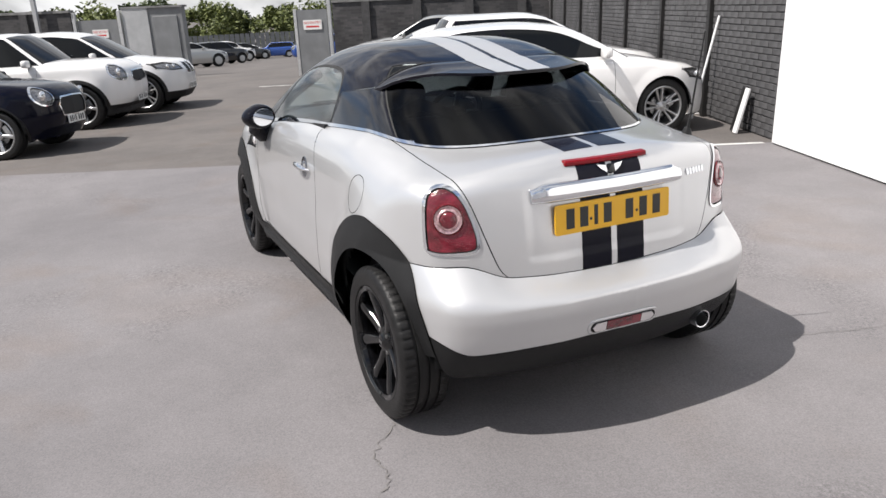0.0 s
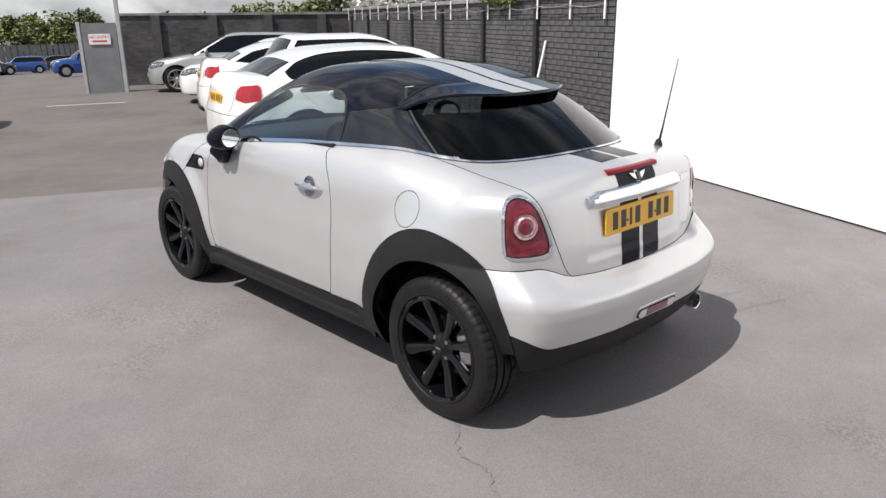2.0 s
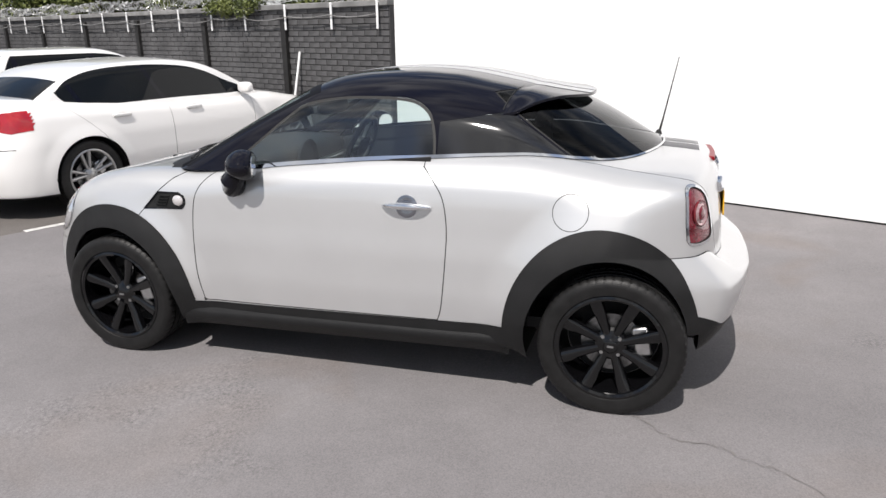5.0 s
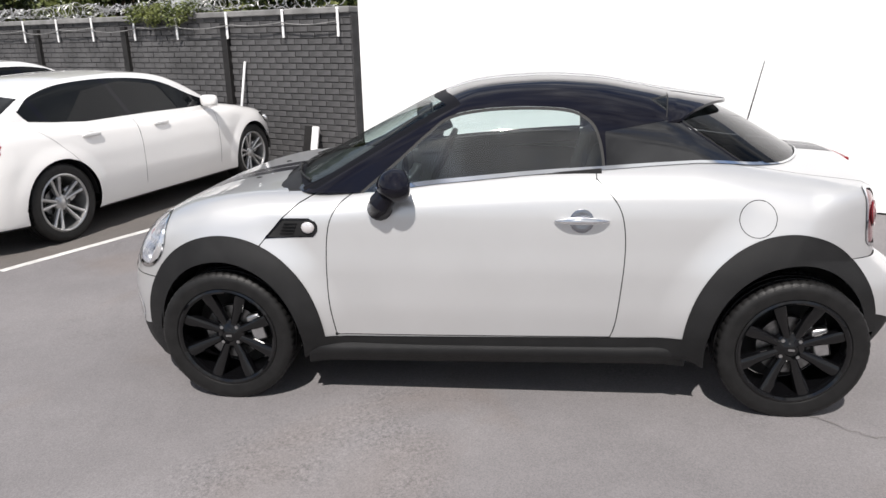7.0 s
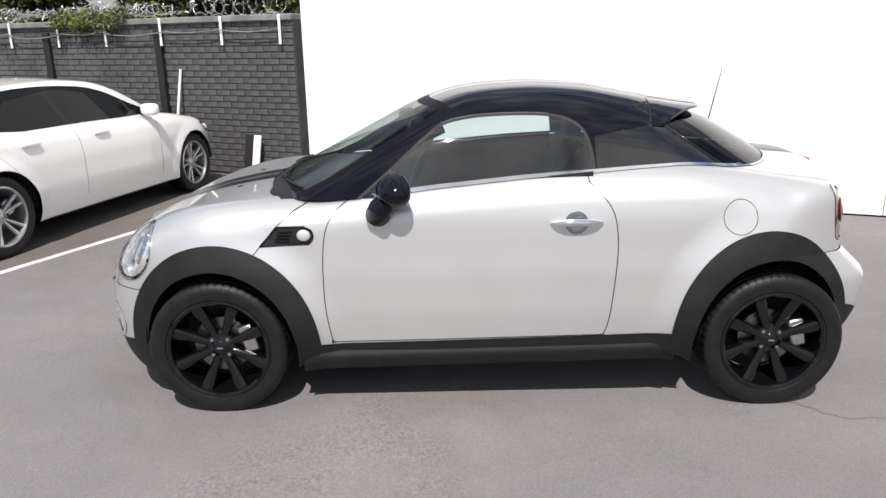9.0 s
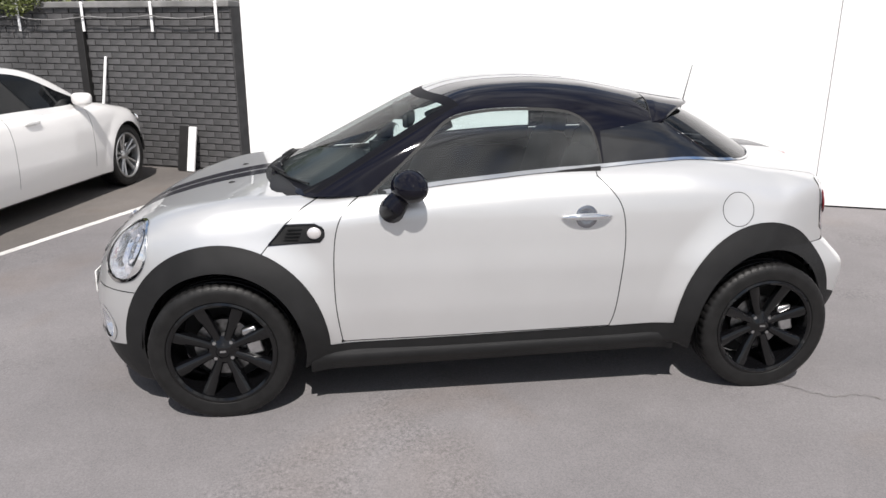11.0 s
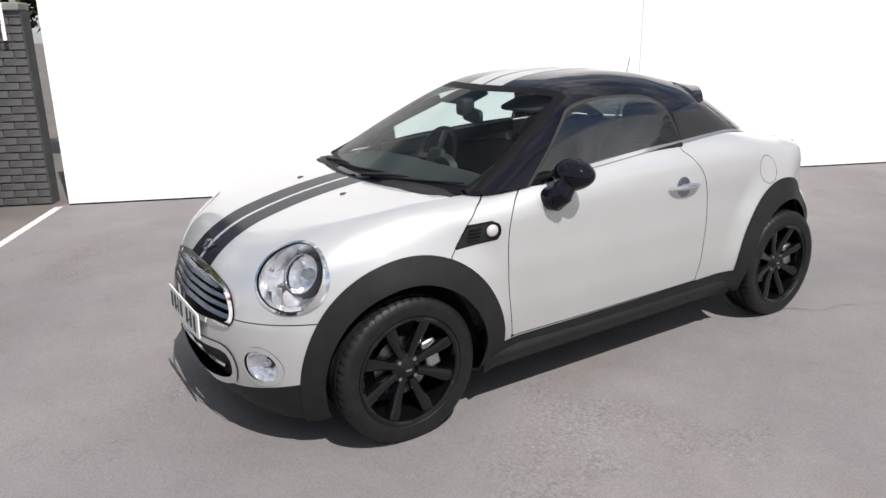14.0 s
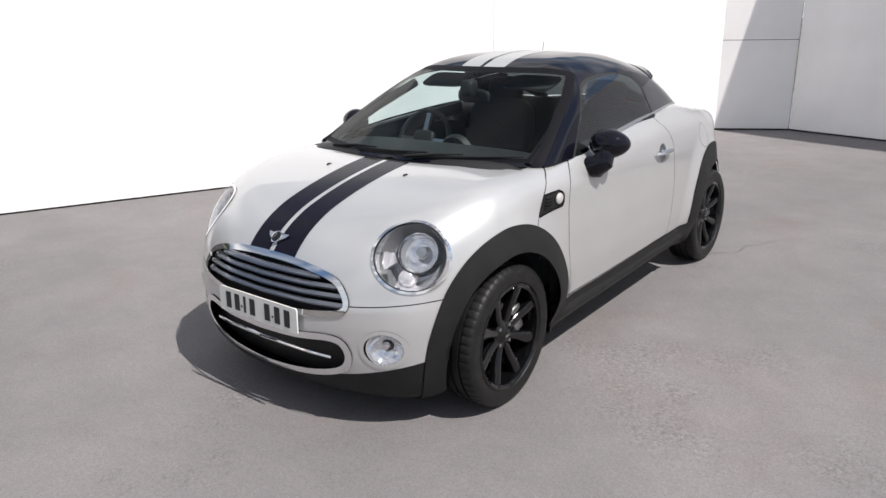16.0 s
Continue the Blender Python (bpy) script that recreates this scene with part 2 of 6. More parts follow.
def ground_mat(name, col, second, patch, bump):
    m = mat(name, col, 0.85, var=0.10, scale=0.55, bump=bump, bscale=140, second=second)
    nt = m.node_tree
    b = nt.nodes["Principled BSDF"]
    src = b.inputs["Base Color"].links[0].from_socket
    tc = nt.nodes.new("ShaderNodeTexCoord")
    n = nt.nodes.new("ShaderNodeTexNoise")
    n.inputs["Scale"].default_value, n.inputs["Detail"].default_value, n.inputs["Roughness"].default_value = 2.6, 8, 0.7
    nt.links.new(tc.outputs["Object"], n.inputs["Vector"])
    r = nt.nodes.new("ShaderNodeValToRGB")
    r.color_ramp.elements[0].position, r.color_ramp.elements[1].position = 0.40, 0.62
    r.color_ramp.elements[0].color, r.color_ramp.elements[1].color = (patch, patch, patch, 1), (1, 1, 1, 1)
    nt.links.new(n.outputs["Fac"], r.inputs[0])
    g = nt.nodes.new("ShaderNodeTexNoise")
    g.inputs["Scale"].default_value, g.inputs["Detail"].default_value = 150, 4
    nt.links.new(tc.outputs["Object"], g.inputs["Vector"])
    gr = nt.nodes.new("ShaderNodeMapRange")
    gr.inputs[1].default_value, gr.inputs[2].default_value, gr.inputs[3].default_value, gr.inputs[4].default_value = 0.3, 0.7, 0.80, 1.15
    nt.links.new(g.outputs["Fac"], gr.inputs[0])
    # rough worn patches and faint brown stains
    w = nt.nodes.new("ShaderNodeTexNoise")
    w.inputs["Scale"].default_value, w.inputs["Detail"].default_value, w.inputs["Roughness"].default_value = 0.75, 6, 0.65
    nt.links.new(tc.outputs["Object"], w.inputs["Vector"])
    wr = nt.nodes.new("ShaderNodeValToRGB")
    wr.color_ramp.elements[0].position, wr.color_ramp.elements[1].position = 0.53, 0.62
    nt.links.new(w.outputs["Fac"], wr.inputs[0])
    sp = nt.nodes.new("ShaderNodeTexNoise")
    sp.inputs["Scale"].default_value, sp.inputs["Detail"].default_value, sp.inputs["Roughness"].default_value = 55, 5, 0.8
    nt.links.new(tc.outputs["Object"], sp.inputs["Vector"])
    sr = nt.nodes.new("ShaderNodeMapRange")
    sr.inputs[1].default_value, sr.inputs[2].default_value, sr.inputs[3].default_value, sr.inputs[4].default_value = 0.35, 0.65, 0.62, 1.28
    nt.links.new(sp.outputs["Fac"], sr.inputs[0])
    worn = nt.nodes.new("ShaderNodeMix")
    worn.data_type = "RGBA"
    worn.inputs[6].default_value = (1, 1, 1, 1)
    nt.links.new(wr.outputs[0], worn.inputs[0])
    nt.links.new(sr.outputs[0], worn.inputs[7])
    w2 = nt.nodes.new("ShaderNodeTexNoise")
    w2.inputs["Scale"].default_value, w2.inputs["Detail"].default_value = 1.1, 5
    w2.inputs["Distortion"].default_value = 0.6
    nt.links.new(tc.outputs["Object"], w2.inputs["Vector"])
    st = nt.nodes.new("ShaderNodeValToRGB")
    st.color_ramp.elements[0].position, st.color_ramp.elements[1].position = 0.55, 0.75
    st.color_ramp.elements[0].color, st.color_ramp.elements[1].color = (1, 1, 1, 1), (0.93, 0.86, 0.80, 1)
    nt.links.new(w2.outputs["Fac"], st.inputs[0])
    for s in (r.outputs[0], gr.outputs[0], worn.outputs[2], st.outputs[0]):
        k = nt.nodes.new("ShaderNodeMix")
        k.data_type, k.blend_type = "RGBA", "MULTIPLY"
        k.inputs[0].default_value = 1.0
        nt.links.new(src, k.inputs[6])
        nt.links.new(s, k.inputs[7])
        src = k.outputs[2]
    nt.links.new(src, b.inputs["Base Color"])
    return m


CONCRETE = ground_mat("worn_concrete", (0.184, 0.174, 0.178), (0.217, 0.205, 0.208), 0.90, 0.25)
ASPHALT = ground_mat("brown_grey_asphalt", (0.125, 0.113, 0.106), (0.155, 0.14, 0.13), 0.88, 0.35)
RING_LENS = mat("pink_clear_lens", (0.68, 0.44, 0.45), 0.12, 0.6, 1.0, var=0.35, scale=90, bump=0.6, bscale=160)
LAMP_DEEP = mat("lamp_inside", (0.30, 0.30, 0.31), 0.2, 0.7, 0.6, var=0.3, scale=30)
TAIL_RED = mat("red_tail_lens", (0.36, 0.008, 0.016), 0.1, 0, 1.0, var=0.15, scale=14)
RED_DEEP = mat("deep_red_lens", (0.12, 0.004, 0.008), 0.1, 0, 0.8)
BRAKE_RED = mat("deep_red_brake_lens", (0.20, 0.004, 0.010), 0.3, spec=0.2, var=0.15, scale=50)

# ---- shape tools ----
def curve(*pts):
    """A smooth function through (a, b) pairs, tabled once."""
    a = np.array([p[0] for p in pts], float)
    b = np.array([p[1] for p in pts], float)
    order = np.argsort(a)
    a, b = a[order], b[order]
    d = np.diff(b) / np.diff(a)
    m = np.concatenate(([d[0]], np.where(d[1:] * d[:-1] > 0, 2 * d[1:] * d[:-1] / (d[1:] + d[:-1] + 1e-12), 0.0), [d[-1]]))
    s = np.linspace(a[0], a[-1], 1500)
    i = np.clip(np.searchsorted(a, s) - 1, 0, len(a) - 2)
    h = a[i + 1] - a[i]
    u = (s - a[i]) / h
    v = (2 * u**3 - 3 * u**2 + 1) * b[i] + (u**3 - 2 * u**2 + u) * h * m[i] + (3 * u**2 - 2 * u**3) * b[i + 1] + (u**3 - u**2) * h * m[i + 1]
    return lambda x: np.interp(x, s, v)


def smax(a, b, k):
    h = np.maximum(k - np.abs(a - b), 0.0) / k
    return np.maximum(a, b) + h * h * k * 0.25


def step(a, b, x):
    u = np.clip((x - a) / (b - a), 0, 1)
    return u * u * (3 - 2 * u)


def loop_curve(pts, n=12, closed=True):
    """Catmull-Rom through 2D points."""
    p = np.array(pts, float)
    k = len(p)
    out = []
    for i in range(k if closed else k - 1):
        if closed:
            a, b, c, d = p[(i - 1) % k], p[i], p[(i + 1) % k], p[(i + 2) % k]
        else:
            a, b, c, d = p[max(i - 1, 0)], p[i], p[i + 1], p[min(i + 2, k - 1)]
        for u in np.arange(n) / n:
            out.append(0.5 * (2 * b + (c - a) * u + (2 * a - 5 * b + 4 * c - d) * u**2 + (3 * b - a - 3 * c + d) * u**3))
    if not closed:
        out.append(p[-1])
    return np.array(out)


def inside_dist(pts, u, v):
    """Signed distance to a closed outline, negative inside."""
    p = np.array(pts, float)
    q = np.roll(p, -1, 0)
    best = np.full(u.shape, 1e9)
    odd = np.zeros(u.shape, bool)
    for (ax, ay), (bx, by) in zip(p, q):
        ex, ey = bx - ax, by - ay
        w = np.clip(((u - ax) * ex + (v - ay) * ey) / (ex * ex + ey * ey + 1e-12), 0, 1)
        best = np.minimum(best, (u - ax - w * ex) ** 2 + (v - ay - w * ey) ** 2)
        if ay != by:
            odd ^= ((ay > v) != (by > v)) & (u < ex * (v - ay) / ey + ax)
    return np.where(odd, -1, 1) * np.sqrt(best)


def line_side(pts, u, v):
    """Signed distance to an open line of points; positive to the left of its run."""
    p = np.array(pts, float)
    best = np.full(u.shape, 1e9)
    sign = np.ones(u.shape)
    for (ax, ay), (bx, by) in zip(p[:-1], p[1:]):
        ex, ey = bx - ax, by - ay
        w = np.clip(((u - ax) * ex + (v - ay) * ey) / (ex * ex + ey * ey + 1e-12), 0, 1)
        d = (u - ax - w * ex) ** 2 + (v - ay - w * ey) ** 2
        s = np.where(ex * (v - ay) - ey * (u - ax) >= 0, 1.0, -1.0)
        sign = np.where(d < best - 1e-12, s, sign)
        best = np.minimum(best, d)
    return sign * np.sqrt(best)


def shell(F, y0, y1, zax, ny, nphi, ncap, phi1, reach=1.7, capto=90):
    """Half skin (x <= 0) of F < 0, found along rays from an axis, with rounded ends."""
    phi = np.linspace(0, radians(phi1), nphi)
    rows = []
    for al in np.linspace(radians(capto), 0, ncap, endpoint=False):
        rows.append((y1, al, 1.0))
    for y in np.linspace(y1, y0, ny):
        rows.append((y, 0.0, 1.0))
    for al in np.linspace(0, radians(capto), ncap + 1)[1:]:
        rows.append((y0, al, -1.0))
    o = np.array([[(0, y, zax)] * nphi for y, al, s in rows]).reshape(-1, 3)
    d = np.array([[(-math.sin(f) * math.cos(al), s * math.sin(al), math.cos(f) * math.cos(al)) for f in phi] for y, al, s in rows]).reshape(-1, 3)
    lo, hi = np.zeros(len(o)), np.full(len(o), reach)
    for _ in range(22):
        mid = (lo + hi) / 2
        p = o + d * mid[:, None]
        inn = F(p[:, 0], p[:, 1], p[:, 2]) < 0
        lo, hi = np.where(inn, mid, lo), np.where(inn, hi, mid)
    V = o + d * ((lo + hi) / 2)[:, None]
    V[:, 0] = np.where(np.abs(V[:, 0]) < 1e-5, 0, V[:, 0])
    n, m = len(rows), nphi
    i = (np.arange(n - 1)[:, None] * m + np.arange(m - 1)[None, :]).reshape(-1)
    Q = np.stack((i, i + 1, i + m + 1, i + m), 1)
    return V, Q


def cut(V, Q, vals):
    """Splits faces where vals changes sign, along the zero line."""
    s = np.where(np.abs(vals) < 1e-7, 1e-7, vals)
    q = s[Q] > 0
    mixed = q.any(1) & ~q.all(1)
    keep = [Q[~mixed]]
    add, seen, new_faces = [], {}, []
    base = len(V)
    for f in Q[mixed]:
        f = list(dict.fromkeys(f.tolist()))
        pos, neg = [], []
        for a, b in zip(f, f[1:] + f[:1]):
            (pos if s[a] > 0 else neg).append(a)
            if (s[a] > 0) != (s[b] > 0):
                key = (a, b) if a < b else (b, a)
                if key not in seen:
                    w = s[key[0]] / (s[key[0]] - s[key[1]])
                    add.append(V[key[0]] * (1 - w) + V[key[1]] * w)
                    seen[key] = base + len(add) - 1
                pos.append(seen[key])
                neg.append(seen[key])
        for g in (pos, neg):
            for j in range(1, len(g) - 1):
                new_faces.append((g[0], g[j], g[j + 1], g[j + 1]))
    if add:
        V = np.concatenate((V, np.array(add)))
        keep.append(np.array(new_faces))
    return V, np.concatenate(keep)


def slope(F, V, e=0.002):
    n = np.stack([F(V[:, 0] + a, V[:, 1] + b, V[:, 2] + c) - F(V[:, 0] - a, V[:, 1] - b, V[:, 2] - c) for a, b, c in ((e, 0, 0), (0, e, 0), (0, 0, e))], 1)
    return n / (np.linalg.norm(n, axis=1)[:, None] + 1e-12)


def pieces(Q):
    """Splits faces into connected sets."""
    root = {}

    def find(a):
        while root.setdefault(a, a) != a:
            root[a] = root[root[a]]
            a = root[a]
        return a

    for f in Q.tolist():
        for b in f[1:]:
            root[find(b)] = find(f[0])
    key = np.array([find(f[0]) for f in Q.tolist()])
    return [Q[key == k] for k in np.unique(key) if (key == k).sum() > 8]


def skin(name, V, N, Q, material, parent=None, label="", both=True, flip=False, push=0.0, thick=0.0):
    """One mesh from some faces of a skin: the half itself, its mirror image (flip), or both joined."""
    used, inv = np.unique(Q, return_inverse=True)
    v, n, q = V[used] + N[used] * push, N[used], inv.reshape(Q.shape)
    side = np.array([-1.0, 1, 1])
    if both:
        mid = np.abs(v[:, 0]) < 1e-5
        idx = np.where(mid, np.arange(len(v)), len(v) + np.cumsum(~mid) - 1)
        v2, n2 = v[~mid] * side, n[~mid] * side
        q = np.concatenate((q, idx[q][:, ::-1]))
        v, n = np.concatenate((v, v2)), np.concatenate((n, n2))
    elif flip:
        v, n, q = v * side, n * side, q[:, ::-1]
    faces = [list(dict.fromkeys(f)) for f in q.tolist()]
    faces = [f for f in faces if len(f) > 2]
    me = bpy.data.meshes.new(name)
    me.from_pydata(v.tolist(), [], faces)
    me.polygons.foreach_set("use_smooth", [True] * len(me.polygons))
    me.materials.append(material)
    me.normals_split_custom_set_from_vertices(n.tolist())
    ob = new(name, me)
    if parent:
        ob.parent = parent
    if thick:
        so = ob.modifiers.new("thick", "SOLIDIFY")
        so.thickness, so.offset = thick, -1
    if label:
        tagged(ob, label)
    return ob


def part(name, bm, material, parent=None, label="", smooth=True, bevel=0.0, segs=2):
    """Links a bmesh as one mesh object under a thing or a part."""
    me = bpy.data.meshes.new(name)
    bm.to_mesh(me)
    bm.free()
    me.polygons.foreach_set("use_smooth", [smooth] * len(me.polygons))
    for m in material if isinstance(material, (list, tuple)) else [material]:
        me.materials.append(m)
    ob = new(name, me)
    if parent:
        ob.parent = parent
    if bevel:
        b = ob.modifiers.new("bevel", "BEVEL")
        b.width, b.segments, b.limit_method, b.angle_limit = bevel, segs, "ANGLE", radians(35)
    if smooth:
        me.set_sharp_from_angle(angle=radians(40))
    if label:
        tagged(ob, label)
    return ob


def thing(name, m, label, category, group="", kind=""):
    ob = new(name)
    ob.empty_display_size = 0.1
    ob.matrix_basis = m
    return tagged(ob, label, category, group, kind)


def box(sx, sy, sz, at=(0, 0, 0), bm=None, turn=None):
    """A box centred at a place."""
    bm = bm or bmesh.new()
    m = Matrix.Translation(at) @ (turn or Matrix()) @ Matrix.Diagonal((sx, sy, sz, 1))
    bmesh.ops.create_cube(bm, size=1, matrix=m)
    return bm


def lathe(profile, n=48, axis="x", bm=None, m=None, arc=360):
    """Turns (radius, along) pairs round an axis."""
    bm = bm or bmesh.new()
    m = m or Matrix()
    rings = []
    full = arc == 360
    k = n if full else n + 1
    for j in range(k):
        a = radians(arc) * j / n
        c, s = math.cos(a), math.sin(a)
        rings.append([bm.verts.new(m @ Vector((h, r * c, r * s) if axis == "x" else (r * c, h, r * s) if axis == "y" else (r * c, r * s, h))) for r, h in profile])
    for j in range(n):
        a, b = rings[j], rings[(j + 1) % k]
        for i in range(len(profile) - 1):
            bm.faces.new((a[i], a[i + 1], b[i + 1], b[i]))
    bmesh.ops.remove_doubles(bm, verts=bm.verts, dist=1e-5)
    bmesh.ops.recalc_face_normals(bm, faces=bm.faces)
    return bm


def tube(pts, r, n=8, bm=None, closed=False):
    """A round bar along points; r may be a list."""
    bm = bm or bmesh.new()
    pts = [Vector(p) for p in pts]
    rings = []
    k = len(pts)
    for i, p in enumerate(pts):
        a = pts[(i - 1) % k] if closed or i else pts[0]
        b = pts[(i + 1) % k] if closed or i < k - 1 else pts[-1]
        t = (b - a).normalized()
        u = t.cross(Vector((0.03, 0.05, 1))).normalized() if abs(t.z) < 0.95 else t.cross(Vector((1, 0, 0))).normalized()
        w = t.cross(u)
        rr = r[i] if isinstance(r, (list, tuple)) else r
        rings.append([bm.verts.new(p + (u * math.cos(2 * math.pi * j / n) + w * math.sin(2 * math.pi * j / n)) * rr) for j in range(n)])
    for i in range(k if closed else k - 1):
        a, b = rings[i], rings[(i + 1) % k]
        for j in range(n):
            bm.faces.new((a[j], a[(j + 1) % n], b[(j + 1) % n], b[j]))
    if not closed:
        bm.faces.new(rings[0][::-1])
        bm.faces.new(rings[-1])
    return bm


def prism(outline, depth, bm=None, m=None):
    """A plate: outline in x, y; from z = 0 to depth."""
    bm = bm or bmesh.new()
    m = m or Matrix()
    lo = [bm.verts.new(m @ Vector((a, b, 0))) for a, b in outline]
    hi = [bm.verts.new(m @ Vector((a, b, depth))) for a, b in outline]
    k = len(lo)
    bm.faces.new(lo[::-1])
    bm.faces.new(hi)
    for i in range(k):
        bm.faces.new((lo[i], lo[(i + 1) % k], hi[(i + 1) % k], hi[i]))
    bmesh.ops.recalc_face_normals(bm, faces=bm.faces)
    return bm

# ---- the place ----
# the yard's bays run along BAY, its side wall along RUN
BAY, RUN = Vector((0.911, -0.412, 0)), Vector((0.412, 0.911, 0))
WALL_0 = Vector((5.16, 2.08, 0))
TURN_WALL = -24.3


def along(s, off=0.0, z=0.0):
    """A place on the side wall's face: s metres along, off metres out into the yard."""
    return WALL_0 + RUN * s - BAY * off + Vector((0, 0, z))


def fall(x, y):
    """The ground's height: level round the coupe, falling gently away beyond it."""
    b, q = BAY.x * x + BAY.y * y, RUN.x * x + RUN.y * y
    f = lambda v, lo, hi: min(max(v, lo), hi)
    return -0.010 * f(q - 3.65, 0, 16.35) - 0.045 * f(q - 20, 0, 120) - 0.018 * f(-b - 1.5, 0, 20) * f((q - 3.65) / 2.35, 0, 1)


def strip(pts, w, z, m, name, label, kind="structure", parent=None):
    bm = bmesh.new()
    prev = None
    pts = [Vector(p) for p in pts]
    for i, p in enumerate(pts):
        t = (pts[min(i + 1, len(pts) - 1)] - pts[max(i - 1, 0)]).normalized()
        n = Vector((-t.y, t.x, 0))
        ww = w[i] if isinstance(w, list) else w
        a, b = bm.verts.new((p.x + n.x * ww / 2, p.y + n.y * ww / 2, z + fall(p.x, p.y))), bm.verts.new((p.x - n.x * ww / 2, p.y - n.y * ww / 2, z + fall(p.x, p.y)))
        if prev:
            bm.faces.new((prev[0], prev[1], b, a))
        prev = (a, b)
    bmesh.ops.recalc_face_normals(bm, faces=bm.faces)
    ob = part(name, bm, m, parent)
    return tagged(ob, label, "", "", kind)


# ground: asphalt sheet to the horizon, a concrete apron on it
bm = bmesh.new()
bs = [-1500, -300, -60] + [-21.5 + k for k in range(0, 20, 2)] + [-1.5, 0, 3, 8, 30, 300, 1500]
qs = [-1500, -300, -40, -10, 0, 3.65, 4.1, 4.5, 5, 5.5, 6, 8, 12, 16, 20, 30, 60, 140, 400, 1500]
grid = []
for q in qs:
    v = [BAY * b + RUN * q for b in bs]
    grid.append([bm.verts.new((c.x, c.y, fall(c.x, c.y))) for c in v])
for g0, g1 in zip(grid, grid[1:]):
    for i in range(len(bs) - 1):
        bm.faces.new((g0[i], g0[i + 1], g1[i + 1], g1[i]))
tagged(part("ground", bm, ASPHALT), "brown-grey worn asphalt yard", "ground", kind="structure")
bm = bmesh.new()
edge = Vector((1.36, 3.54, 0))
lip = edge
a, b = lip - BAY * 16, lip + BAY * 4.0
bm.faces.new([bm.verts.new(v) for v in ((a.x, a.y, 0.004), (-14, -14, 0.004), (6, -14, 0.004), (b.x, b.y, 0.004))])
bmesh.ops.recalc_face_normals(bm, faces=bm.faces)
if bm.faces[:][0].normal.z < 0:
    bmesh.ops.reverse_faces(bm, faces=bm.faces[:])
tagged(part("concrete_apron", bm, CONCRETE), "pale worn concrete apron with faint joints", "pavement", kind="structure")

# bay lines
for k, (u0, u1) in enumerate(((-0.45, 3.90), (-0.15, 4.6), (0.05, 4.6), (0.1, 4.6))):
    o = edge + RUN * (2.45 * k)
    strip([o + BAY * u for u in np.linspace(u0, u1, 12)], 0.075, 0.008, ROAD_PAINT, "bay_line", "worn white painted bay line")
strip([(2.13, 14.63, 0), (3.57, 13.84, 0)], 0.09, 0.008, ROAD_PAINT, "bay_line", "worn white painted bay line")
CRACK = mat("crack_dirt", (0.16, 0.15, 0.145), 0.95)
rng = random.Random(4)
for (x0, y0), (x1, y1), w in (((-0.80, -1.26), (-1.02, -1.75), 0.012), ((-1.02, -1.75), (-1.45, -2.5), 0.007), ((0.95, -1.52), (1.9, -1.80), 0.005)):
    pts, ws = [], []
    for k in range(40):
        f = k / 39
        pts.append((x0 + (x1 - x0) * f + rng.uniform(-0.012, 0.012) + 0.03 * math.sin(f * 9), y0 + (y1 - y0) * f + rng.uniform(-0.012, 0.012), 0))
        ws.append(w * rng.uniform(0.15, 0.8))
    strip(pts, ws, 0.0075, CRACK, "ground_crack", "thin dark crack in the concrete")

# side wall of painted brick, with steel posts
WALL_H, LEN = 1.87, 16.0
wall = part("wall_side", box(0.20, LEN, WALL_H + 0.5, (0, 0, WALL_H / 2 - 0.25)), MORTAR)
wall.matrix_basis = Matrix.Translation(along(LEN / 2 - 0.12, -0.105)) @ pose(0, 0, 0, 0, 0, TURN_WALL)
tagged(wall, "dark grey painted brick wall with recessed joints", "wall", kind="structure")
posts = [1.96, 4.02, 6.2, 8.3, 10.4, 12.5, 14.6]
for s in posts:
    p = part("wall_post", box(0.10, 0.105, 2.0, (0, 0, 0.80)), POST, None, bevel=0.006)
    p.matrix_basis = Matrix.Translation(along(s, 0.015)) @ pose(0, 0, 0, 0, 0, TURN_WALL)
    tagged(p, "black steel wall post", "post", "posts of the brick wall", "structure")
c = part("coping", box(0.27, LEN, 0.075, (0, 0, 0)), COPING, None, bevel=0.012)
c.matrix_basis = Matrix.Translation(along(LEN / 2 - 0.12, -0.09, WALL_H + 0.0375)) @ pose(0, 0, 0, 0, 0, TURN_WALL)
tagged(c, "weathered grey concrete coping", "coping", kind="structure")
spikes = [0.03, 0.90, 1.88, 2.85, 3.75, 4.72, 5.6, 6.5, 7.45, 8.4, 9.3, 10.25, 11.2, 12.1, 13.05, 14.0, 14.9]
for i, s in enumerate(spikes):
    b = thing("wire_bracket", Matrix.Translation(along(s, 0.062, 1.77)) @ pose(0, 0, 0, 0, 0, TURN_WALL), "white steel bracket on the wall top", "bracket", "brackets along the wall")
    part("upright", box(0.012, 0.035, 0.34, (0, 0, 0.0)), WHITE_STRIP, b, bevel=0.003)
    part("arm", box(0.10, 0.03, 0.012, (0.04, 0, 0.15)), WHITE_STRIP, b)
cab = []
for s0, s1 in zip(spikes, spikes[1:]):
    for k in range(8):
        f = k / 8
        cab.append(along(s0 + (s1 - s0) * f, 0.09, 1.775 - 0.03 * math.sin(math.pi * f) + 0.02 * math.sin(s0 * 3)))
tagged(part("wall_cable", tube(cab, 0.008, 6), COPING), "grey cable slung along the wall", "cable")
